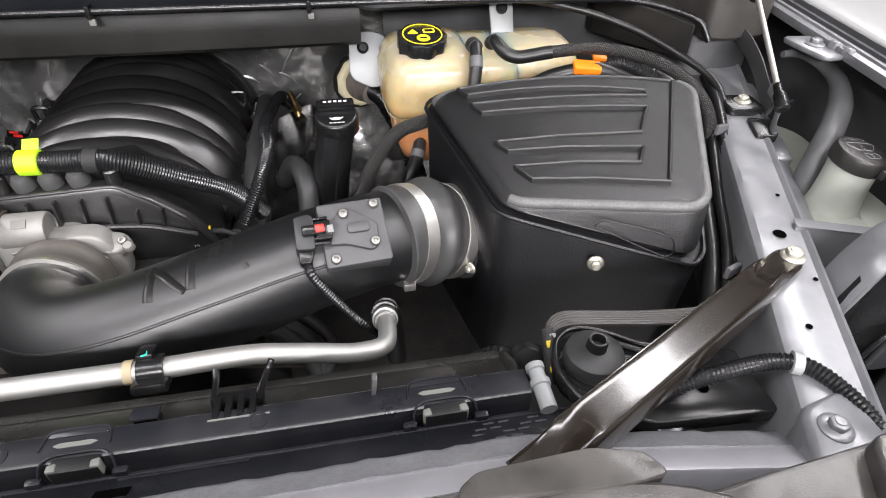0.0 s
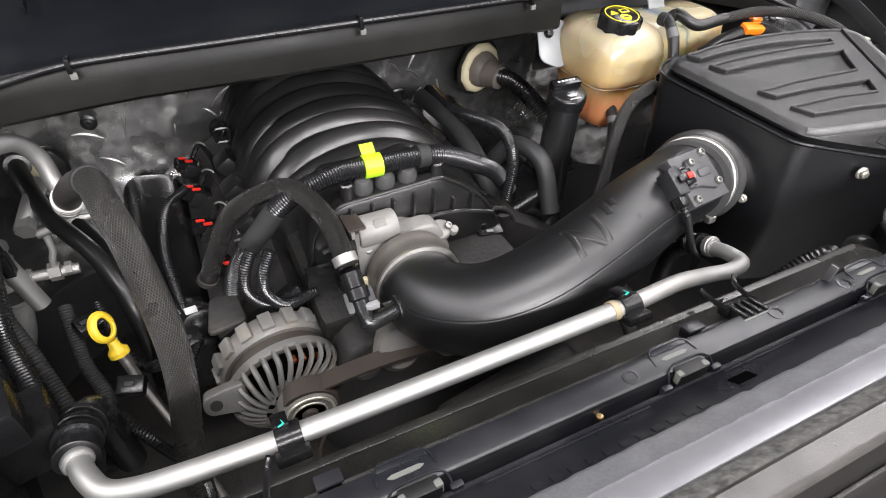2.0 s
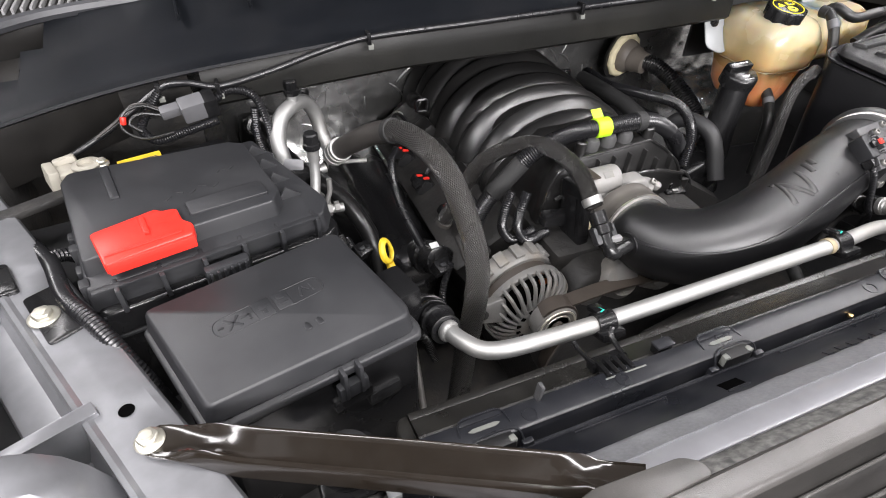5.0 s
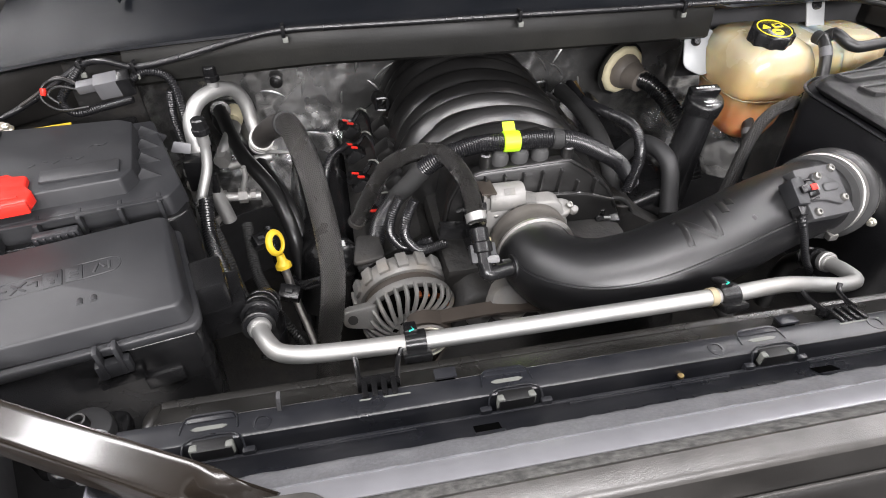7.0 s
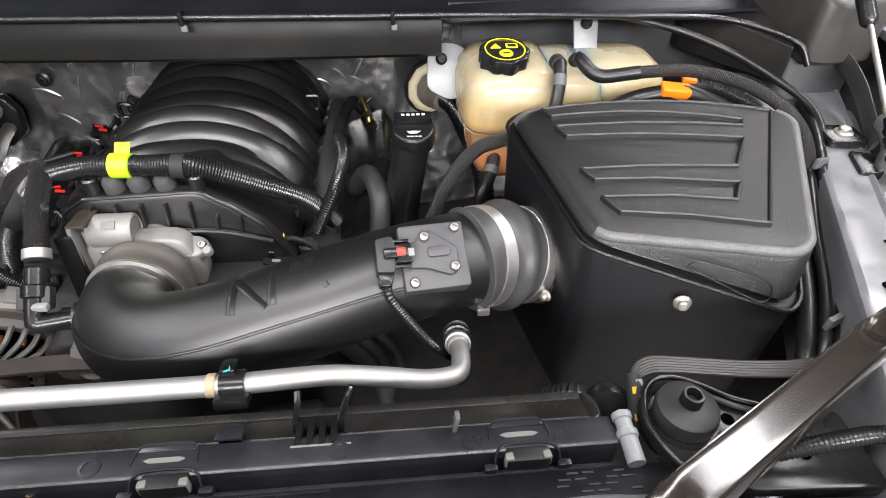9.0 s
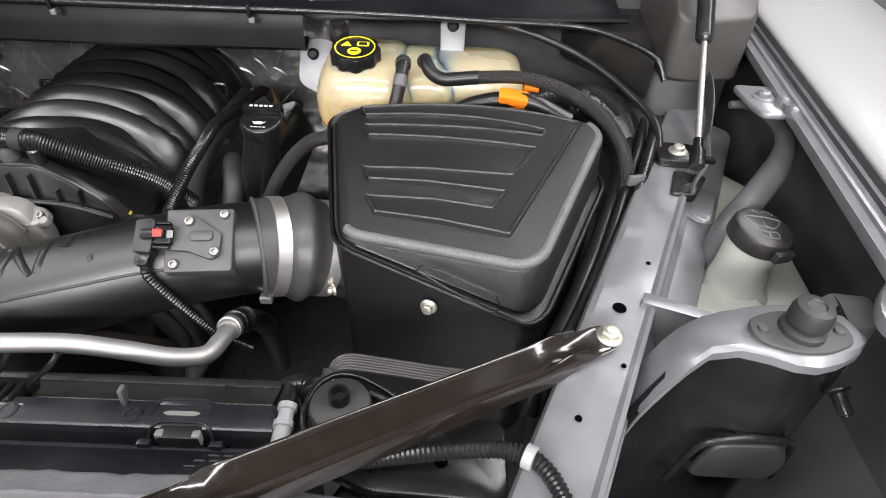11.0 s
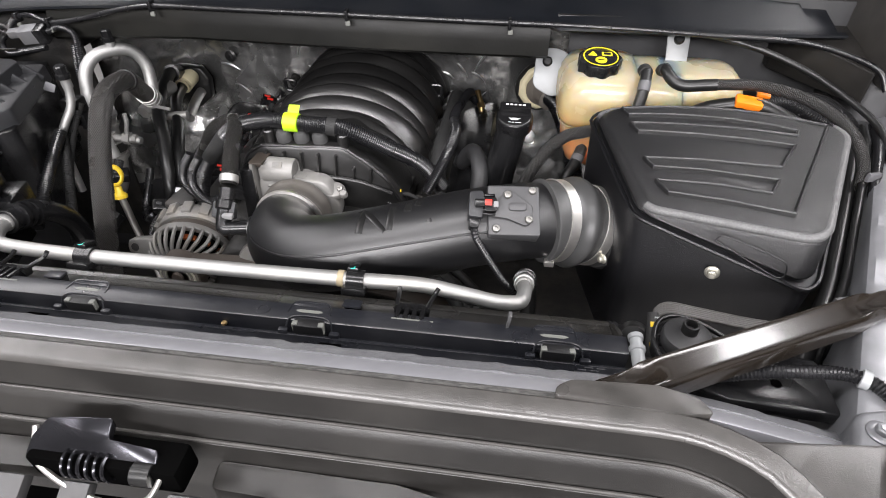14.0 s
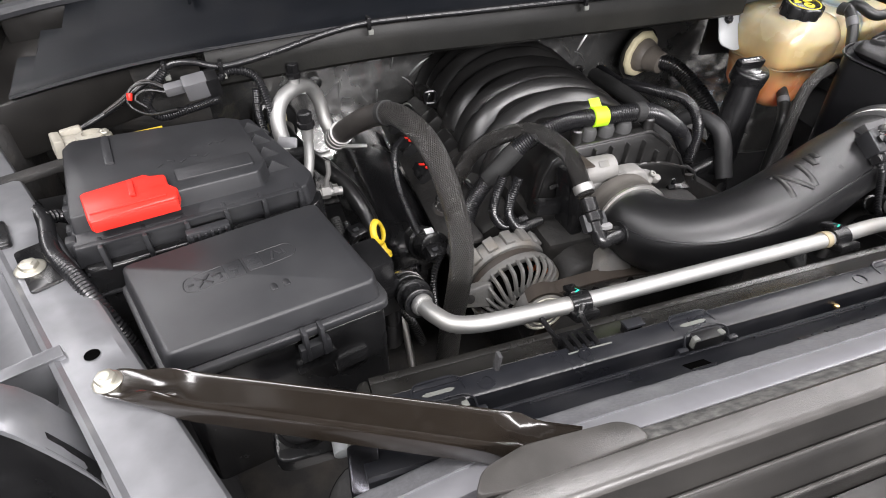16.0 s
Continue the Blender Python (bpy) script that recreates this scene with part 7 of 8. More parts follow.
part("can_symbol", slab([(-0.006, -0.015), (0.004, -0.015), (0.010, -0.009), (0.005, -0.0115), (0.004, -0.0095), (-0.004, -0.0095), (-0.006, -0.011), (-0.010, -0.0095)], 0.0155, 0.0162, 0.0008, 0.0002, fm, n=2), WHITEINK, fil, "white oil can symbol")
for k in range(4):
    part("wave_mark", box(fm @ Vector((-0.008 + 0.0055 * k, -0.0205, 0.0158)), (0.004, 0.0016, 0.0004), fm, 0), WHITEINK, fil)

# ---- brake line grommet ring and hose at the firewall ----
bo = thing("steering_boot", (0.35, 0.78, 1.0), "grey pipe boot with a cream foam seal on the firewall", "boot")
bmx = frame_to((0.352, 0.806, 1.010), (0.412, 0.60, 1.0))
part("foam_seal", lathe([(0.036, -0.004), (0.054, -0.004), (0.057, 0.006), (0.052, 0.013), (0.042, 0.013), (0.036, 0.006)], bmx, 11), CREAM, bo, "lumpy cream foam seal ring", smooth=60)
part("dark_ring", lathe([(0.050, -0.006), (0.062, -0.004), (0.062, 0.001), (0.05, 0.002)], bmx, 30), RUBBER, bo)
part("boot", lathe([(0.038, 0.0), (0.040, 0.014), (0.037, 0.026), (0.030, 0.034), (0.031, 0.044), (0.026, 0.052), (0.025, 0.070), (0.018, 0.074)], bmx, 26), BOOT, bo)
hose("boost_hose", [(0.362, 0.755, 1.012), (0.385, 0.715, 1.008), (0.405, 0.66, 0.985), (0.425, 0.60, 0.94), (0.44, 0.55, 0.86)], 0.019, CONDUIT, "fat corrugated hose leaving the firewall boot", "hose", rib=(0.006, 0.002))

# bare rubber start of the air conditioning hose
solo("hose_bare_end", sweep([(-0.436, 0.508, 1.066), (-0.425, 0.474, 1.096), (-0.400, 0.425, 1.135), (-0.380, 0.386, 1.158)], 0.0166, 20), GREYHOSE, "bare black rubber start of the braided hose", "hose")
# looms and plugs low beside the engine
for pts, r, m in (([(-0.30, 0.62, 0.98), (-0.33, 0.56, 0.99), (-0.345, 0.48, 0.97), (-0.34, 0.40, 0.94), (-0.33, 0.33, 0.92)], 0.007, CONDUIT), ([(-0.47, 0.40, 0.98), (-0.46, 0.33, 0.94), (-0.44, 0.27, 0.92), (-0.45, 0.20, 0.88)], 0.009, LOOM), ([(-0.45, 0.45, 0.93), (-0.43, 0.38, 0.90), (-0.40, 0.33, 0.90), (-0.36, 0.30, 0.93)], 0.008, CONDUIT), ([(-0.32, 0.30, 0.96), (-0.345, 0.27, 0.93), (-0.35, 0.24, 0.88)], 0.006, CONDUIT), ([(-0.42, 0.22, 0.95), (-0.40, 0.20, 0.92), (-0.385, 0.20, 0.87)], 0.007, RUBBER)):
    hose("low_loom", pts, r, m, "shiny black loom low beside the engine", "loom", rib=(0.004, 0.001), group="looms low beside the engine", seg=10)
for x, y, z, tw in ((-0.335, 0.30, 0.955, 20), (-0.405, 0.255, 0.955, -15), (-0.445, 0.36, 0.975, 30)):
    t = thing("loom_plug", (x, y, z), "small black plug on a loom beside the engine", "connector", "plugs beside the engine")
    part("shell", box((x, y, z), (0.030, 0.022, 0.020), pose(0, 0, 0, 25, 8, tw), 0.003), PLASTIC, t)
    part("tab", box((x, y - 0.006, z + 0.011), (0.010, 0.006, 0.003), pose(0, 0, 0, 25, 8, tw), 0.001), BOXGREY, t)


# ---- coolant tank ----
tank = thing("coolant_tank", (0.5, 0.5, 1.05), "cream translucent coolant tank with orange fluid below and a black cap", "coolant tank")


def lobes(sections, n=64, power=4.0):
    """Stacked rounded sections: (z, [(cx, cy, rx, ry), ...]) joined by their outer hull."""
    rings = []
    for z, ells in sections:
        ring = []
        ox = sum(e[0] for e in ells) / len(ells)
        oy = sum(e[1] for e in ells) / len(ells)
        for k in range(n):
            a = 2 * math.pi * k / n
            d = Vector((math.cos(a), math.sin(a)))
            best = 0.002
            for cx, cy, rx, ry in ells:
                # farthest reach along the direction of a super-ellipse round its centre
                inside = lambda s: (abs(ox + d.x * s - cx) / rx) ** power + (abs(oy + d.y * s - cy) / ry) ** power < 1
                s = 0.0
                for q in range(120):
                    if inside(q * 0.003):
                        s = q * 0.003
                best = max(best, s + 0.0015)
            ring.append(Vector((ox + d.x * best, oy + d.y * best, z)))
        rings.append(ring)
    return rings


left_lobe = [(1.100, 0.060, 0.074), (1.106, 0.067, 0.081), (1.114, 0.071, 0.085), (1.126, 0.0735, 0.0875), (1.150, 0.0735, 0.0875), (1.158, 0.0730, 0.087), (1.163, 0.0710, 0.085), (1.170, 0.0690, 0.083), (1.180, 0.065, 0.079), (1.188, 0.058, 0.072), (1.194, 0.047, 0.061), (1.197, 0.034, 0.046)]
right_lobe = [(1.105, 0.082, 0.055), (1.113, 0.090, 0.064), (1.125, 0.093, 0.068), (1.148, 0.093, 0.068), (1.155, 0.0915, 0.0665), (1.170, 0.089, 0.064), (1.182, 0.082, 0.057), (1.189, 0.070, 0.047), (1.192, 0.054, 0.034)]
hull = shells(lobes([(z, [(0.437, 0.50, a, b)]) for z, a, b in left_lobe]))
shells(lobes([(z - 0.001, [(0.522, 0.505, a * 0.62, b * 1.06)]) for z, a, b in right_lobe]), hull)
shells(lobes([(z, [(0.590, 0.508, a * 0.86, b)]) for z, a, b in right_lobe]), hull)
part("upper_shell", hull, TANK, tank, smooth=70)
low = [(1.022, [(0.434, 0.49, 0.030, 0.045)]), (1.030, [(0.434, 0.495, 0.044, 0.058)]), (1.050, [(0.435, 0.50, 0.053, 0.068)]), (1.085, [(0.436, 0.50, 0.058, 0.072)]), (1.104, [(0.437, 0.50, 0.063, 0.077)])]
part("lower_shell", shells(lobes(low)), TANK, tank, "orange coolant showing through the shell", smooth=70)
seam = [(p.x, p.y, 1.108) for p in inset(lobes([(1.107, [(0.437, 0.50, 0.0685, 0.0825)])])[0], -0.0028)]
part("seam_lip", sweep(seam + seam[:1], 0.0008, 8, 0.01), TANK, tank)
cm = frame_to((0.423, 0.468, 1.190), (0.423, 0.45, 1.30))
part("cap_neck", lathe([(0.030, -0.02), (0.030, 0.008)], cm, 28), TANK, tank)
ribs = []
for k in range(48):
    a = 2 * math.pi * k / 48
    r = 0.0345 + 0.0016 * math.cos(9 * a)
    ribs.append((r * math.cos(a), r * math.sin(a)))
capb = slab(ribs, 0.0, 0.026, 0.0005, 0.003, cm, n=1)
cap = part("cap", capb, PLASTIC, tank, "black ribbed pressure cap with yellow print", smooth=30)
part("print_ring", lathe([(0.0285, 0.0255), (0.0285, 0.0266), (0.0268, 0.0266), (0.0268, 0.0255)], cm, 40), YELLOWINK, cap)
part("warning_triangle", slab([(-0.021, 0.002), (-0.005, 0.002), (-0.012, 0.015)], 0.0258, 0.0266, 0.002, 0.0002, cm, n=2), YELLOWINK, cap)
part("book_symbol", slab([(0.002, 0.003), (0.019, 0.003), (0.019, 0.014), (0.002, 0.014)], 0.0258, 0.0266, 0.002, 0.0002, cm, n=2), YELLOWINK, cap)
part("book_page", slab([(0.0045, 0.005), (0.0165, 0.005), (0.0165, 0.012), (0.0045, 0.012)], 0.0264, 0.0268, 0.001, 0.0001, cm, n=2), PLASTIC, cap)
part("hot_symbol", lathe([(0.0095, 0.0258), (0.0095, 0.0266), (0, 0.0266)], cm @ Matrix.Translation((0, -0.011, 0)), 20), YELLOWINK, cap)
part("hot_symbol_bar", box(cm @ Vector((0, -0.011, 0.0267)), (0.010, 0.003, 0.0004), cm, 0), PLASTIC, cap)
for pts, at in (([(0.322, 0.545), (0.372, 0.535), (0.385, 0.560), (0.365, 0.585), (0.335, 0.585), (0.318, 0.57)], (0.345, 0.553)), ):
    em = Matrix(((1, 0, 0, 0.345), (0, 0.5, -0.866, 0.548), (0, 0.866, 0.5, 1.160), (0, 0, 0, 1)))
    part("mounting_ear", slab([(-0.026, -0.036), (0.012, -0.055), (0.040, -0.04), (0.040, 0.022), (0.012, 0.034), (-0.022, 0.028)], 0, 0.004, 0.014, 0.0015, em), EAR, tank, "frosted mounting ear")
    part("ear_bolt", lathe([(0.009, 0.004), (0.009, 0.008), (0.006, 0.011), (0, 0.011)], em @ Matrix.Translation((-0.002, 0.008, 0)), 14), PLASTIC, tank)
em = Matrix(((1, 0, 0, 0.560), (0, 0.5, -0.866, 0.545), (0, 0.866, 0.5, 1.217), (0, 0, 0, 1)))
part("mounting_ear", slab([(-0.018, -0.04), (0.018, -0.04), (0.019, 0.012), (0.008, 0.022), (-0.008, 0.022), (-0.019, 0.012)], 0, 0.004, 0.008, 0.0015, em), EAR, tank, "frosted mounting ear")
part("ear_bolt", lathe([(0.009, 0.004), (0.009, 0.008), (0.006, 0.011), (0, 0.011)], em @ Matrix.Translation((0, 0.004, 0)), 14), PLASTIC, tank)
hose("tank_hose", [(0.492, 0.445, 1.205), (0.493, 0.430, 1.206), (0.489, 0.405, 1.185), (0.476, 0.375, 1.13), (0.47, 0.36, 1.05)], 0.0092, RUBBER, "short black vent hose on the coolant tank", "hose", clips=((0.02, 0.09, 0.0015, LOOM, "tie"), (0.18, 0.25, 0.0005, RELAYGREY, "printed_band")))
hose("tank_hose", [(0.520, 0.452, 1.202), (0.523, 0.440, 1.210), (0.530, 0.422, 1.203), (0.548, 0.412, 1.196), (0.60, 0.405, 1.204), (0.66, 0.388, 1.212), (0.715, 0.345, 1.21), (0.757, 0.30, 1.19), (0.776, 0.265, 1.15), (0.772, 0.24, 1.08)], 0.0085, BRAIDBLK, "long vent hose, bare then in braided sleeve, past the air box", "hose", clips=((0.01, 0.04, 0.0015, LOOM, "tie"), (0.0, 0.27, 0.0008, RUBBER, "bare_section"), (0.262, 0.268, 0.0014, GREYPL, "pale_band")))
ot = thing("orange_lock_hose", (0.64, 0.39, 1.17), "black hose with a bright orange retaining clip", "hose")
part("pipe", sweep([(0.56, 0.40, 1.150), (0.60, 0.394, 1.172), (0.66, 0.385, 1.182), (0.72, 0.375, 1.16)], 0.012, 14), RUBBER, ot)
part("orange_clip", box((0.643, 0.385, 1.184), (0.040, 0.020, 0.020), pose(0, 0, 0, 20, 4, -8), 0.004), ORANGE, ot, "bright orange clip")
part("orange_clip_wing", box((0.668, 0.402, 1.195), (0.020, 0.014, 0.006), pose(0, 0, 0, 20, 4, -8), 0.002), ORANGE, ot)
hose("tank_feed_conduit", [(0.66, 0.43, 1.15), (0.72, 0.44, 1.165), (0.78, 0.41, 1.15)], 0.014, CONDUIT, "corrugated conduit behind the air box", "conduit", rib=(0.004, 0.0012))
mc = thing("connector_cover", (0.78, 0.36, 1.12), "black moulded connector cover with ribs behind the air box", "connector cover")
cover_line = [(0.738, 0.448, 1.146), (0.772, 0.438, 1.152), (0.800, 0.405, 1.138), (0.814, 0.355, 1.10)]
part("shell", sweep(cover_line, 0.027, 20, 0.01, flat=1.15), PLASTIC, mc)
for k, s0 in enumerate((0.06, 0.30, 0.54, 0.72)):
    band(cover_line, s0, s0 + 0.035, 0.027, 0.0028, PLASTIC, mc, "rib")
for dx, dz in ((-0.008, 0.012), (0.006, 0.002)):
    part("ridge", sweep([(x + dx, y - 0.012, z + 0.018 + dz * 0.5) for x, y, z in cover_line[:3]], 0.004, 8), PLASTIC, mc)
for x, y, z in ((0.748, 0.428, 1.176), (0.790, 0.408, 1.168)):
    part("latch", box((x, y, z), (0.012, 0.010, 0.008), pose(0, 0, 0, 25, 10, -25), 0.002), BOXGREY, mc)
hose("heater_feed", [(0.46, 0.385, 1.11), (0.42, 0.36, 1.135), (0.395, 0.347, 1.137), (0.375, 0.343, 1.132), (0.350, 0.335, 1.112), (0.325, 0.318, 1.078), (0.305, 0.30, 1.03), (0.29, 0.29, 0.96)], 0.0095, BRAIDBLK, "braided black hose curving down beside the air box", "hose", clips=((0.0, 0.15, 0.0008, RUBBER, "bare_section"),))
hose("tank_outlet", [(0.42, 0.45, 1.07), (0.408, 0.415, 1.05), (0.39, 0.385, 1.02), (0.375, 0.365, 0.92)], 0.0105, RUBBER, "black outlet hose with white print under the tank", "hose", clips=((0.2, 0.26, 0.0005, RELAYGREY, "printed_band"),))
lp = thing("hood_release_cable", (0.0, 0.5, 1.24), "corrugated black cable clipped along the cowl", "cable")
cab = [(-0.80, 0.50, 1.14), (-0.74, 0.515, 1.165), (-0.667, 0.528, 1.205), (-0.63, 0.52, 1.212), (-0.59, 0.512, 1.204), (-0.52, 0.509, 1.215), (-0.44, 0.507, 1.235), (-0.37, 0.506, 1.246), (-0.20, 0.503, 1.248), (-0.01, 0.502, 1.249), (0.20, 0.502, 1.249), (0.35, 0.504, 1.249), (0.50, 0.503, 1.248), (0.612, 0.502, 1.245), (0.675, 0.506, 1.243), (0.745, 0.506, 1.240), (0.795, 0.478, 1.236), (0.838, 0.442, 1.225), (0.852, 0.425, 1.20)]
part("conduit", sweep(cab, 0.0048, 12, rib=(0.003, 0.0005)), CONDUIT, lp)
for x, y, z in ((-0.667, 0.528, 1.205), (-0.59, 0.512, 1.204), (-0.37, 0.506, 1.246), (-0.01, 0.502, 1.249), (0.27, 0.505, 1.247)):
    part("clip", box((x, y, z), (0.006, 0.018, 0.018), None, 0.002), PLASTIC, lp)
    part("clip_head", box((x + 0.002, y - 0.006, z - 0.012), (0.008, 0.004, 0.008), None, 0.001), PIN, lp)
hose("cowl_cable", [(0.35, 0.54, 1.252), (0.50, 0.545, 1.248), (0.66, 0.52, 1.228), (0.745, 0.48, 1.208), (0.805, 0.415, 1.185), (0.832, 0.35, 1.165), (0.815, 0.27, 1.13)], 0.0055, RUBBER, "thin black cable looping down to the rail", "cable")
for k, (dx, dz, r, m) in enumerate(((0.0, 0.0, 0.0075, CONDUIT), (-0.016, -0.004, 0.0055, RUBBER), (-0.028, -0.02, 0.010, RUBBER))):
    hose("rail_loom", [(0.845 + dx, 0.40, 1.155 + dz), (0.822 + dx, 0.33, 1.155 + dz), (0.79 + dx, 0.25, 1.140 + dz), (0.755 + dx, 0.165, 1.120 + dz), (0.715 + dx, 0.08, 1.112 + dz), (0.682 + dx, 0.02, 1.10 + dz), (0.67 + dx, -0.01, 1.05)], r, m, "black loom running along the wing rail", "loom", group="rail looms", seg=10)
for x, y, z in ((0.792, 0.252, 1.150), (0.680, 0.03, 1.115)):
    solo("loom_tie", box((x - 0.008, y, z), (0.024, 0.006, 0.013), pose(0, 0, 0, 0, 8, 25), 0.002), RELAYGREY, "grey plastic tie round the rail loom", "tie", "loom ties")
fl = thing("front_loom", (0.56, 0.0, 1.08), "flat braided loom crossing behind the radiator mount, with colour tags", "loom")
for k in range(6):
    o = 0.0029 * k
    part("braided_strand", sweep([(0.72, 0.014 - o, 1.096), (0.66, -0.002 - o, 1.105), (0.61, -0.008 - o, 1.108), (0.56, -0.006 - o, 1.110), (0.505, -0.002 - o, 1.115), (0.477, -0.002 - o, 1.119), (0.465 + 0.2 * o, -0.005 - 0.8 * o, 1.116), (0.460 + 0.2 * o, -0.012 - 0.4 * o, 1.109), (0.458 + 0.2 * o, -0.030 - 0.2 * o, 1.096)], 0.0021, 8), GREYHOSE, fl)
part("wrap", sweep([(0.4605, -0.012, 1.110), (0.4590, -0.022, 1.105), (0.4585, -0.034, 1.096), (0.458, -0.048, 1.080)], 0.0068, 14), LOOM, fl, "black tape round the loom end")
for m, nm, p in ((YELLOW, "yellow_tag", (0.4575, -0.0265, 1.1085)), (RED, "red_tag", (0.4625, -0.0320, 1.1040)), (YELLOW, "yellow_tag", (0.4575, -0.0430, 1.0935)), (EAR, "pale_tag", (0.4620, -0.0210, 1.1110))):
    part(nm, slab([(-0.0035, -0.0028), (0.0030, -0.0032), (0.0035, 0.0026), (-0.0028, 0.0032)], 0, 0.0012, 0.001, 0.0003, Matrix.Translation(p) @ pose(0, 0, 0, 40, 4, 14)), m, fl)
part("grommet", lathe([(0.012, -0.016), (0.019, -0.010), (0.020, 0.002), (0.015, 0.010), (0.0, 0.012)], frame_to((0.447, -0.012, 1.068), (0.42, -0.10, 1.14)), 22), RUBBER, fl, "round black rubber grommet")
hose("floor_loom", [(0.452, 0.0, 1.04), (0.432, 0.012, 1.050), (0.41, 0.022, 1.035), (0.37, 0.03, 1.0), (0.25, 0.03, 0.97)], 0.012, CONDUIT, "black loom dropping behind the radiator", "loom", rib=(0.0056, 0.0018))
wr = thing("wing_conduit", (0.58, -0.11, 1.14), "corrugated black conduit with a pale tape band by the wing rail", "conduit")
wpts = [(0.45, -0.10, 1.10), (0.50, -0.107, 1.130), (0.551, -0.108, 1.146), (0.60, -0.106, 1.150), (0.625, -0.114, 1.152), (0.640, -0.135, 1.150), (0.648, -0.165, 1.145), (0.648, -0.20, 1.13)]
part("conduit", sweep(wpts, 0.0068, 14, rib=(0.0036, 0.0013)), CONDUIT, wr)
band(wpts, 0.635, 0.665, 0.0080, 0.0010, EAR, wr, "pale_tape")
for i in range(3):
    hose("under_loom", [(0.10 + 0.05 * i, 0.24, 0.93), (0.16 + 0.04 * i, 0.20, 0.95 - 0.01 * i), (0.22 + 0.02 * i, 0.16, 0.93), (0.24, 0.12, 0.90), (0.22, 0.05, 0.85)], 0.011 - 0.002 * i, LOOM, "dark loom under the intake tube", "loom", group="looms under the tube")
solo("compressor_casting", box((0.05, 0.10, 0.80), (0.24, 0.12, 0.14), pose(0, 0, 0, 10, 0, 8), 0.03, seg=4), DARK, "dark accessory casting below the tube", "engine accessory")

# ---- washer bottle ----
wb = thing("washer_bottle", (0.88, 0.13, 1.0), "milky washer bottle with a black cap behind the rail", "washer bottle")
wm = Matrix.Translation((0.873, 0.130, 1.165))
part("neck", lathe([(0.042, -0.20), (0.044, -0.12), (0.043, -0.088), (0.039, -0.072), (0.030, -0.060), (0.0275, -0.045), (0.0265, -0.025), (0.0265, 0.0)], wm, 30), WASH, wb)
part("bottle", slab([(0.855, 0.13), (0.915, 0.07), (0.965, 0.10), (0.985, 0.34), (0.93, 0.40), (0.885, 0.30)], 0.93, 1.095, 0.03, 0.02), WASH, wb)
part("foot", slab([(0.792, 0.055), (0.83, 0.03), (0.90, 0.05), (0.90, 0.12), (0.83, 0.14)], 0.93, 1.105, 0.02, 0.015), WASH, wb)
hexbolt("stud", (0.812, 0.062, 1.104), (-0.3, -0.1, 1), wb, 0.006, 0.010, PLASTIC, 0.018, "black threaded stud")
wc = part("cap", lathe([(0.0285, -0.003), (0.0298, -0.002), (0.0302, 0.012), (0.0285, 0.0155), (0.025, 0.017), (0, 0.017)], wm @ pose(0, 0, 0, 6, 8, 0), 34), CAPGREY, wb, "black cap with a washer symbol")
wmm = wm @ pose(0, 0, 0, 6, 8, 0)


def cap_line(name, pts, r=0.0008):
    part(name, sweep([wmm @ Vector((x, y, 0.0172)) for x, y in pts], r, 6, 0.003), RELAYGREY, wc)


fan = [(-0.009, -0.002), (-0.019, 0.010), (-0.010, 0.0125), (0.0, 0.0132), (0.010, 0.0125), (0.019, 0.010), (0.009, -0.002), (0.0, -0.001), (-0.009, -0.002)]
cap_line("screen_symbol", fan)
for k in range(4):
    cap_line("spray_dot", [(0.0, -0.004 + 0.0046 * k), (0.0, -0.0022 + 0.0046 * k)], 0.0007)
for q in (-1, 1):
    for k in range(4):
        an = 0.5 + 0.62 * k
        cap_line("spray_dot", [(q * (0.0075 + 0.0068 * math.cos(an + u)), 0.0165 + 0.005 * math.sin(an + u)) for u in (-0.14, 0.14)], 0.0007)
cap_line("book_symbol", [(-0.009, -0.008), (0.0, -0.009), (0.009, -0.008), (0.009, -0.016), (0.0, -0.017), (-0.009, -0.016), (-0.009, -0.008)])
cap_line("book_symbol", [(0.0, -0.009), (0.0, -0.016)])
part("cap_tab", box(wmm @ Vector((0.012, -0.031, 0.007)), (0.022, 0.008, 0.011), wmm @ pose(0, 0, 0, 0, 0, 20), 0.002), CAPGREY, wc)
hexbolt("stud", (0.80, 0.022, 1.075), (-0.6, -1, 0.2), wb, 0.006, 0.009, PLASTIC, 0.014)
solo("fender_hose", sweep([(0.902, 0.330, 1.214), (0.930, 0.330, 1.214), (0.952, 0.312, 1.206), (0.957, 0.282, 1.196), (0.938, 0.244, 1.184), (0.902, 0.204, 1.168), (0.872, 0.178, 1.145), (0.856, 0.165, 1.09)], lambda u: 0.0045 + 0.0105 * min(1.0, u / 0.5), 16), DUCT, "grey rubber drain hose beside the washer bottle", "hose")

# ---- battery cover ----
bat = thing("battery_cover", (-0.66, 0.3, 1.0), "charcoal plastic battery cover with moulded marks and red terminal flap", "battery cover")
by = Vector((-0.20, 0.98, 0)).normalized()
BM = Matrix(((0.980, -0.199, 0, -0.660), (0.199, 0.980, 0, 0.309), (0, 0, 1, 1.178), (0, 0, 0, 1)))
part("top", slab([(-0.110, -0.075), (-0.085, -0.075), (0.085, -0.080), (0.098, -0.06), (0.098, 0.062), (0.082, 0.076), (-0.10, 0.104), (-0.110, 0.086)], -0.030, 0.0, 0.004, 0.0022, BM, taper=0.004), BOXGREY, bat)
part("side_step", slab([(-0.116, -0.098), (0.130, -0.106), (0.146, -0.08), (0.118, 0.10), (-0.112, 0.104)], -0.050, -0.020, 0.006, 0.0025, BM, taper=0.003), BOXGREY, bat)
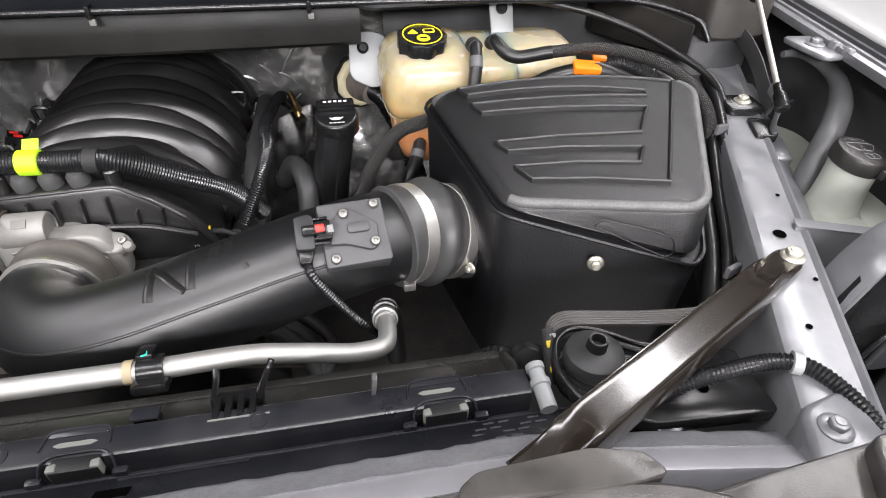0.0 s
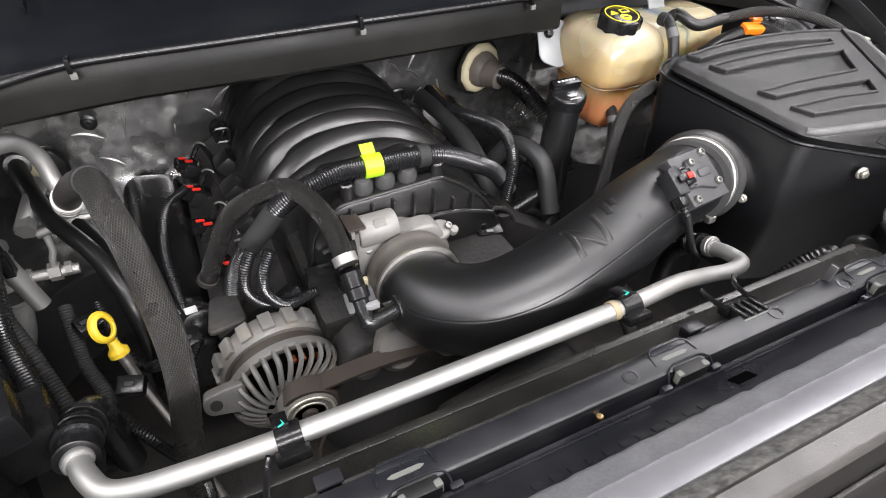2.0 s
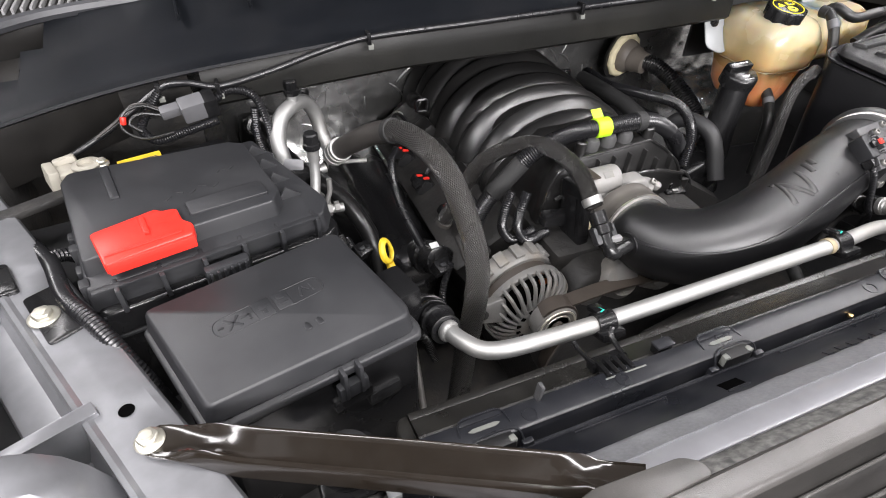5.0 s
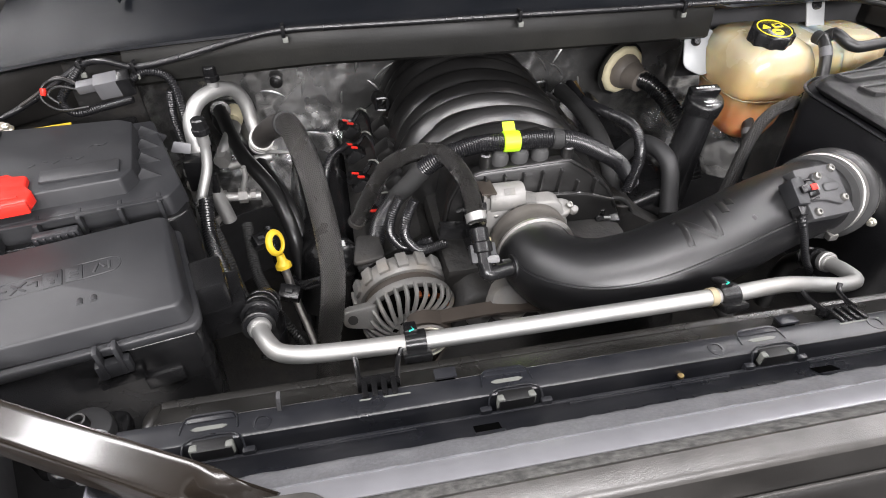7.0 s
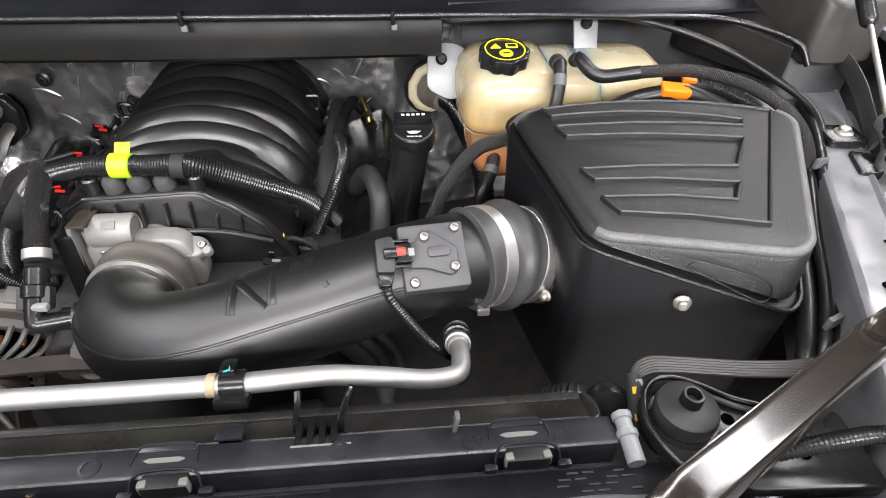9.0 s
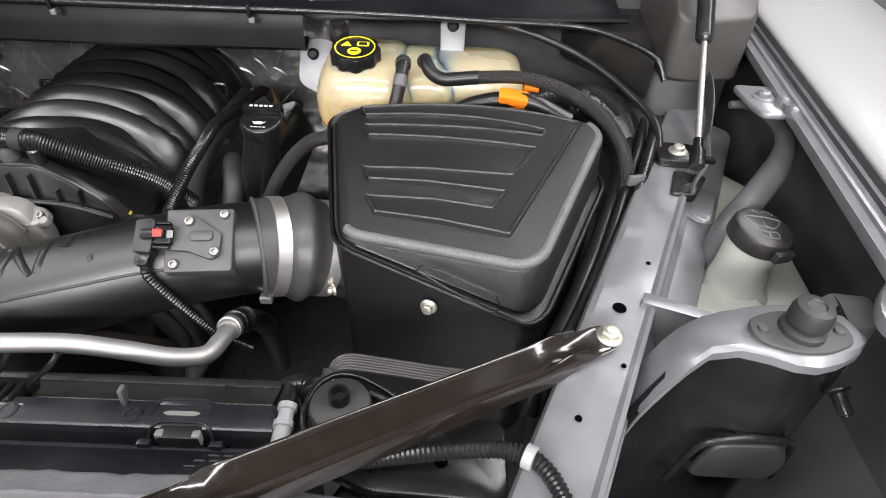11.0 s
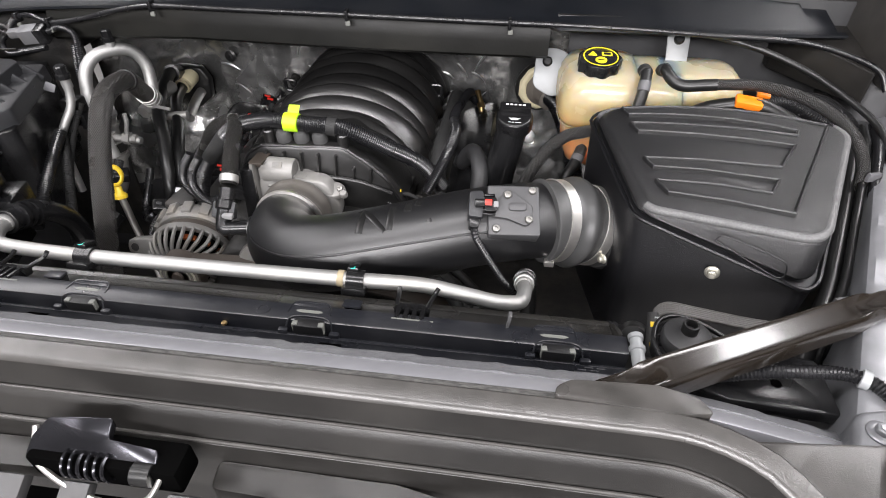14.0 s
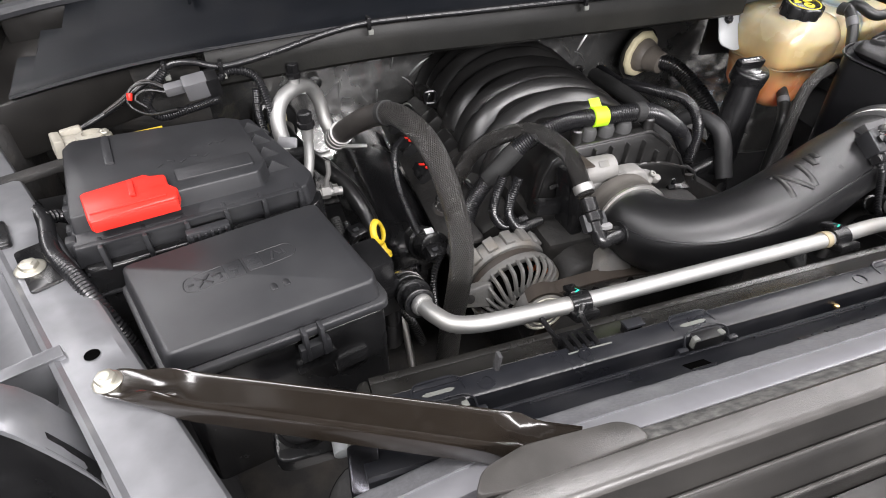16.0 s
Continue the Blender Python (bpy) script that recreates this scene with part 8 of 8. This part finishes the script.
part("skirt", slab([(-0.114, -0.112), (0.130, -0.116), (0.150, -0.10), (0.118, 0.102), (-0.112, 0.104)], -0.20, -0.045, 0.010, 0.004, BM), PLASTIC, bat)
for k in range(6):
    part("side_rib", box(BM @ Vector((-0.09 + 0.042 * k, -0.104, -0.034)), (0.005, 0.022, 0.030), BM, 0.0015), BOXGREY, bat)
for k in range(4):
    part("corner_rib", box(BM @ Vector((0.112, -0.055 + 0.038 * k, -0.026)), (0.034, 0.004, 0.026), BM @ pose(0, 0, 0, 0, 40, 0), 0.001), BOXGREY, bat)
for zz in (-0.020, -0.050, -0.078):
    part("front_lip", box(BM @ Vector((0.006, -0.106 - 0.0035 * (zz < -0.03) - 0.004 * (zz < -0.06), zz)), (0.236, 0.007, 0.0035), BM @ pose(0, 0, 0, 0, 0, -1), 0.001), BOXGREY, bat)
for k in range(4):
    part("side_clip", box(BM @ Vector((-0.1155, -0.085 + 0.032 * k, -0.030 - 0.006 * (k % 2))), (0.010, 0.014, 0.024), BM, 0.002), BOXGREY, bat)
part("ridge", box(BM @ Vector((-0.062, 0.055, 0.0)), (0.010, 0.075, 0.006), BM, 0.002), BOXGREY, bat)
part("raised_panel", slab([(0.0, -0.060), (0.085, -0.064), (0.085, -0.036), (0.0, -0.034)], -0.002, 0.003, 0.003, 0.001, BM), BOXGREY, bat)
for k in range(5):
    part("moulded_mark", box(BM @ Vector((-0.012 + 0.013 * k, -0.014 + 0.006 * (k % 2), 0.0003)), (0.009, 0.002, 0.001), BM @ pose(0, 0, 0, 0, 0, 35 * (-1) ** k), 0.0003), BOXGREY, bat)
for k in range(3):
    part("moulded_mark", box(BM @ Vector((0.050 + 0.008 * k, 0.012, 0.0003)), (0.007, 0.002, 0.001), BM @ pose(0, 0, 0, 0, 0, 40 * (-1) ** k), 0.0003), BOXGREY, bat)
red = part("terminal_flap", slab([(-0.092, -0.100), (-0.006, -0.096), (-0.002, -0.080), (-0.010, -0.068), (-0.010, -0.046), (-0.026, -0.042), (-0.030, -0.036), (-0.096, -0.045)], -0.010, lambda x, y: 0.006 + 0.05 * (y + 0.07), 0.004, 0.002, BM), RED, bat, "bright red plastic terminal flap")
part("flap_rib", box(BM @ Vector((-0.046, -0.060, 0.008)), (0.006, 0.032, 0.004), BM, 0.002), RED, red)
part("flap_step", box(BM @ Vector((-0.052, -0.088, 0.006)), (0.074, 0.003, 0.002), BM, 0.001), RED, red)
part("flap_hem", box(BM @ Vector((-0.048, -0.099, -0.003)), (0.084, 0.005, 0.014), BM, 0.002), RED, red)
part("flap_clasp", box(BM @ Vector((0.012, -0.122, -0.05)), (0.046, 0.012, 0.05), BM, 0.003), BOXGREY, bat)
for k in range(6):
    part("clasp_rib", box(BM @ Vector((-0.006 + 0.0072 * k, -0.129, -0.05)), (0.003, 0.004, 0.046), BM, 0.001), BOXGREY, bat)
bt2 = thing("battery", (-0.68, 0.42, 1.0), "black battery with a yellow warning label behind its cover", "battery")
part("case", box((-0.682, 0.432, 1.06), (0.18, 0.06, 0.17), BM, 0.006), PLASTIC, bt2)
part("warning_label", box((-0.708, 0.448, 1.1475), (0.054, 0.022, 0.002), BM, 0.0005), YELLOW, bt2, "yellow warning label")
for k in range(2):
    part("print_bar", box(Vector((-0.700, 0.4485 - 0.005 * k, 1.1486)), (0.030 - 0.008 * k, 0.0014, 0.0006), BM, 0), GREYINK, bt2)
nt_ = thing("battery_clamp", (-0.775, 0.40, 1.15), "pale cast battery terminal clamp with a bolt", "terminal clamp")
part("clamp_body", slab([(-0.030, -0.012), (0.012, -0.016), (0.030, -0.006), (0.026, 0.010), (0.004, 0.006), (-0.006, 0.018), (-0.028, 0.014)], 0.0, 0.014, 0.004, 0.003, pose(-0.782, 0.432, 1.150, 0, 0, 14)), CLAMP, nt_)
part("clamp_ring", lathe([(0.016, -0.012), (0.017, 0.010), (0.010, 0.012), (0.010, 0.004), (0, 0.004)], Matrix.Translation((-0.764, 0.425, 1.158)), 18), CLAMP, nt_)
part("clamp_jaw", box((-0.805, 0.425, 1.158), (0.012, 0.034, 0.026), pose(0, 0, 0, 0, 8, 20), 0.003), CLAMP, nt_)
part("clamp_jaw", box((-0.790, 0.446, 1.162), (0.026, 0.010, 0.018), pose(0, 0, 0, 0, -6, 10), 0.003), CLAMP, nt_)
hexbolt("bolt", (-0.746, 0.424, 1.164), (0, -0.2, 1), nt_, 0.006, 0.008)
solo("battery_strap", box((-0.833, 0.388, 1.143), (0.12, 0.020, 0.010), pose(0, 0, 0, 0, 0, 23), 0.003), DARKCAST, "dark steel hold-down strap beside the battery", "strap")

# ---- fuse box ----
fus = thing("fuse_box", (-0.585, 0.1, 1.0), "charcoal plastic fuse box with moulded emblem and front latch", "fuse box")
fa = math.atan2(0.047, 0.191)
FM = Matrix(((math.cos(fa), -math.sin(fa), 0, -0.586), (math.sin(fa), math.cos(fa), 0, 0.0995), (0, 0, 1, 1.158), (0, 0, 0, 1)))
lid = [(-0.091, -0.068), (0.098, -0.078), (0.104, -0.066), (0.099, 0.070), (0.090, 0.0745), (-0.104, 0.0705)]
part("lid", slab(lid, -0.026, 0.0, 0.007, 0.0035, FM, taper=0.0035), BOXGREY, fus)
part("lid_lip", slab([(-0.099, -0.076), (0.106, -0.086), (0.112, -0.074), (0.107, 0.074), (0.098, 0.079), (-0.112, 0.075)], -0.036, -0.025, 0.009, 0.0025, FM), BOXGREY, fus)
part("lower_case", slab([(-0.095, -0.072), (0.104, -0.082), (0.108, -0.070), (0.103, 0.070), (0.094, 0.074), (-0.106, 0.070)], -0.20, -0.038, 0.012, 0.003, FM), PLASTIC, fus)
EMB = FM @ Matrix.Translation((-0.002, 0.008, 0.0)) @ pose(0, 0, 0, 0, 0, 2)
oval = [(-0.050, -0.011), (-0.056, -0.005), (-0.056, 0.005), (-0.050, 0.011), (-0.018, 0.012)]
part("emblem_frame", sweep([EMB @ Vector((x, y, 0.0002)) for x, y in [(-0.018, -0.012)] + oval], 0.0005, 6, 0.003), BOXGREY, fus)
part("emblem_frame", sweep([EMB @ Vector((-x - 0.004, y, 0.0002)) for x, y in [(-0.018, -0.012)] + oval], 0.0005, 6, 0.003), BOXGREY, fus)
part("emblem_block", slab([(-0.017, -0.0125), (0.0, -0.0125), (0.0, 0.0125), (-0.017, 0.0125)], -0.001, 0.0008, 0.0015, 0.0003, EMB), BOXGREY, fus)
part("emblem_block", slab([(0.003, -0.0115), (0.018, -0.0115), (0.018, 0.0115), (0.003, 0.0115)], -0.001, 0.0007, 0.0015, 0.0003, EMB), BOXGREY, fus)
for u, v, w, tw in ((-0.038, 0.0, 0.020, 48), (-0.038, 0.0, 0.020, -48), (-0.050, 0.0, 0.006, 0), (-0.026, 0.002, 0.009, 0), (-0.0225, -0.001, 0.008, 90), (0.030, 0.0, 0.014, 70), (0.036, 0.002, 0.010, -60), (0.042, 0.0, 0.012, 90)):
    part("emblem_stroke", box(EMB @ Vector((u, v, 0.0002)), (w, 0.0028, 0.0010), EMB @ pose(0, 0, 0, 0, 0, tw), 0.0005), BOXGREY, fus)
for u, v, w, h in ((-0.0085, 0.002, 0.009, 0.006), (-0.0085, -0.006, 0.004, 0.005), (0.0105, 0.004, 0.008, 0.004), (0.0105, -0.004, 0.009, 0.003)):
    part("emblem_letter", box(EMB @ Vector((u, v, 0.0008)), (w, h, 0.0008), EMB, 0.0003), BOXGREY, fus)
for u in (0.014, 0.026):
    part("moulded_mark", slab([(-0.003, -0.005), (0.003, -0.005), (0.003, 0.002), (0.0, 0.005), (-0.003, 0.002)], -0.0005, 0.0008, 0.0008, 0.0003, FM @ Matrix.Translation((u, -0.036, 0))), BOXGREY, fus)
for u in (0.02, 0.036):
    part("latch_arm", box(FM @ Vector((u, -0.088, -0.035)), (0.004, 0.012, 0.036), FM, 0.001), BOXGREY, fus)
part("latch", box(FM @ Vector((0.028, -0.087, -0.046)), (0.030, 0.010, 0.018), FM, 0.002), BOXGREY, fus)
part("latch_base", box(FM @ Vector((0.028, -0.083, -0.066)), (0.040, 0.010, 0.014), FM, 0.002), PLASTIC, fus)
part("case_step", box(FM @ Vector((0.062, -0.082, -0.085)), (0.036, 0.010, 0.018), FM, 0.003), PLASTIC, fus)
part("side_pocket", box((-0.468, 0.118, 1.112), (0.045, 0.05, 0.04), FM, 0.006), PLASTIC, fus)
part("side_pocket", box((-0.462, 0.14, 1.06), (0.05, 0.06, 0.05), FM, 0.006), PLASTIC, fus)
part("paper_tag", box(FM @ Vector((0.015, 0.078, -0.052)), (0.030, 0.002, 0.014), FM @ pose(0, 0, 0, -30, 0, 0), 0), WHITEINK, fus, "small white paper tag")
for k in range(4):
    hose("green_wire", [FM @ Vector((-0.02 + 0.012 * k, 0.085, -0.05)), FM @ Vector((-0.01 + 0.012 * k, 0.09, -0.028)), FM @ Vector((0.005 + 0.01 * k, 0.088, -0.06))], 0.0014, NEON, "thin yellow-green wire between the boxes", "wire", group="green wires", seg=6)

# ---- looms round the battery ----
rl = thing("relay_plug", (-0.632, 0.50, 1.17), "grey relay plug hanging from the cowl loom", "relay")
part("relay_body", box((-0.628, 0.498, 1.185), (0.034, 0.026, 0.028), pose(0, 0, 0, 15, -6, 8), 0.003), RELAYGREY, rl)
part("plug_shell", box((-0.606, 0.502, 1.186), (0.020, 0.028, 0.030), pose(0, 0, 0, 15, -6, 8), 0.003), PLASTIC, rl)
part("plug_tail", box((-0.656, 0.498, 1.186), (0.030, 0.016, 0.014), pose(0, 0, 0, 15, -6, 8), 0.003), RELAYGREY, rl)
hose("cowl_loom", [(-0.60, 0.505, 1.188), (-0.575, 0.512, 1.196), (-0.545, 0.505, 1.185), (-0.535, 0.485, 1.15), (-0.535, 0.47, 1.09), (-0.53, 0.45, 1.02)], 0.0065, CONDUIT, "corrugated loom dropping beside the battery cover", "conduit", rib=(0.0034, 0.001), group="battery looms")
hose("cowl_loom", [(-0.548, 0.50, 1.17), (-0.552, 0.49, 1.13), (-0.545, 0.475, 1.08), (-0.54, 0.455, 1.0)], 0.0065, CONDUIT, "corrugated loom dropping beside the battery cover", "conduit", rib=(0.0034, 0.001), group="battery looms")
hose("cowl_loom", [(-0.667, 0.520, 1.205), (-0.685, 0.512, 1.185), (-0.70, 0.50, 1.165), (-0.685, 0.49, 1.150), (-0.65, 0.49, 1.155), (-0.60, 0.49, 1.165)], 0.0065, CONDUIT, "looped corrugated loom under the cowl", "conduit", rib=(0.0034, 0.001), group="battery looms")
for pts, m in (([(-0.668, 0.500, 1.186), (-0.69, 0.505, 1.196), (-0.715, 0.505, 1.190), (-0.722, 0.495, 1.172), (-0.70, 0.485, 1.158), (-0.66, 0.484, 1.160)], RUBBER), ([(-0.670, 0.496, 1.183), (-0.695, 0.498, 1.188), (-0.712, 0.496, 1.178), (-0.698, 0.488, 1.166)], RUBBER), ([(-0.76, 0.505, 1.16), (-0.73, 0.510, 1.176), (-0.70, 0.512, 1.196), (-0.672, 0.502, 1.19)], GREYHOSE)):
    hose("relay_wire", pts, 0.0022, m, "thin wire looping to the grey relay", "wire", group="relay wires", seg=8)
solo("red_tape", lathe([(0.0036, -0.005), (0.0040, -0.004), (0.0040, 0.004), (0.0036, 0.005)], frame_to((-0.7185, 0.500, 1.181), (-0.7215, 0.497, 1.170)), 12), RED, "red tape round a thin relay wire", "tape")
hose("battery_loom", [(-0.855, 0.40, 1.09), (-0.835, 0.345, 1.125), (-0.797, 0.268, 1.146), (-0.773, 0.194, 1.156), (-0.745, 0.147, 1.150), (-0.720, 0.108, 1.125), (-0.705, 0.10, 1.06)], 0.0085, CONDUIT, "corrugated loom along the wing rail", "conduit", rib=(0.0042, 0.0013))
hose("battery_loom", [(-0.803, 0.275, 1.145), (-0.785, 0.290, 1.135), (-0.765, 0.305, 1.10)], 0.008, CONDUIT, "short corrugated branch to the battery", "conduit", rib=(0.004, 0.0012))
lug = thing("rail_bolt", (-0.785, 0.17, 1.147), "zinc bolt on a black pad on the wing rail", "bolt", "rail bolts")
part("pad", slab([(-0.815, 0.212), (-0.784, 0.139), (-0.750, 0.156), (-0.780, 0.229)], 1.144, 1.1495, 0.006, 0.001), PLASTIC, lug)
hexbolt("bolt", (-0.792, 0.179, 1.149), (0, 0, 1), lug, 0.0095, 0.0145)
lug = thing("rail_bolt", (0.849, 0.31, 1.155), "zinc bolt on a black bracket at the rail's rear end", "bolt", "rail bolts")
part("pad", slab([(0.82, 0.29), (0.87, 0.285), (0.875, 0.33), (0.825, 0.335)], 1.146, 1.158, 0.008, 0.002), PLASTIC, lug)
hexbolt("bolt", (0.849, 0.31, 1.158), (0, 0, 1), lug, 0.008, 0.012)
for i, pts in enumerate(([(-0.50, 0.33, 1.08), (-0.495, 0.28, 1.05), (-0.475, 0.22, 1.03), (-0.46, 0.16, 1.0)], [(-0.515, 0.35, 1.07), (-0.49, 0.30, 1.03), (-0.47, 0.25, 0.98), (-0.45, 0.2, 0.93)], [(-0.50, 0.40, 1.10), (-0.505, 0.36, 1.06), (-0.50, 0.31, 1.01), (-0.47, 0.24, 0.95)])):
    hose("bay_loom", pts, 0.010 - 0.0015 * i, LOOM if i else CONDUIT, "shiny taped loom beside the fuse box", "loom", rib=(0.004, 0.001), group="bay looms")
c = thing("bay_connector", (-0.50, 0.38, 1.06), "black square connector beside the battery cover", "connector")
part("shell", box((-0.515, 0.40, 1.085), (0.034, 0.03, 0.05), None, 0.004), PLASTIC, c)
part("latch", box((-0.497, 0.392, 1.07), (0.012, 0.016, 0.03), None, 0.002), PLASTIC, c)
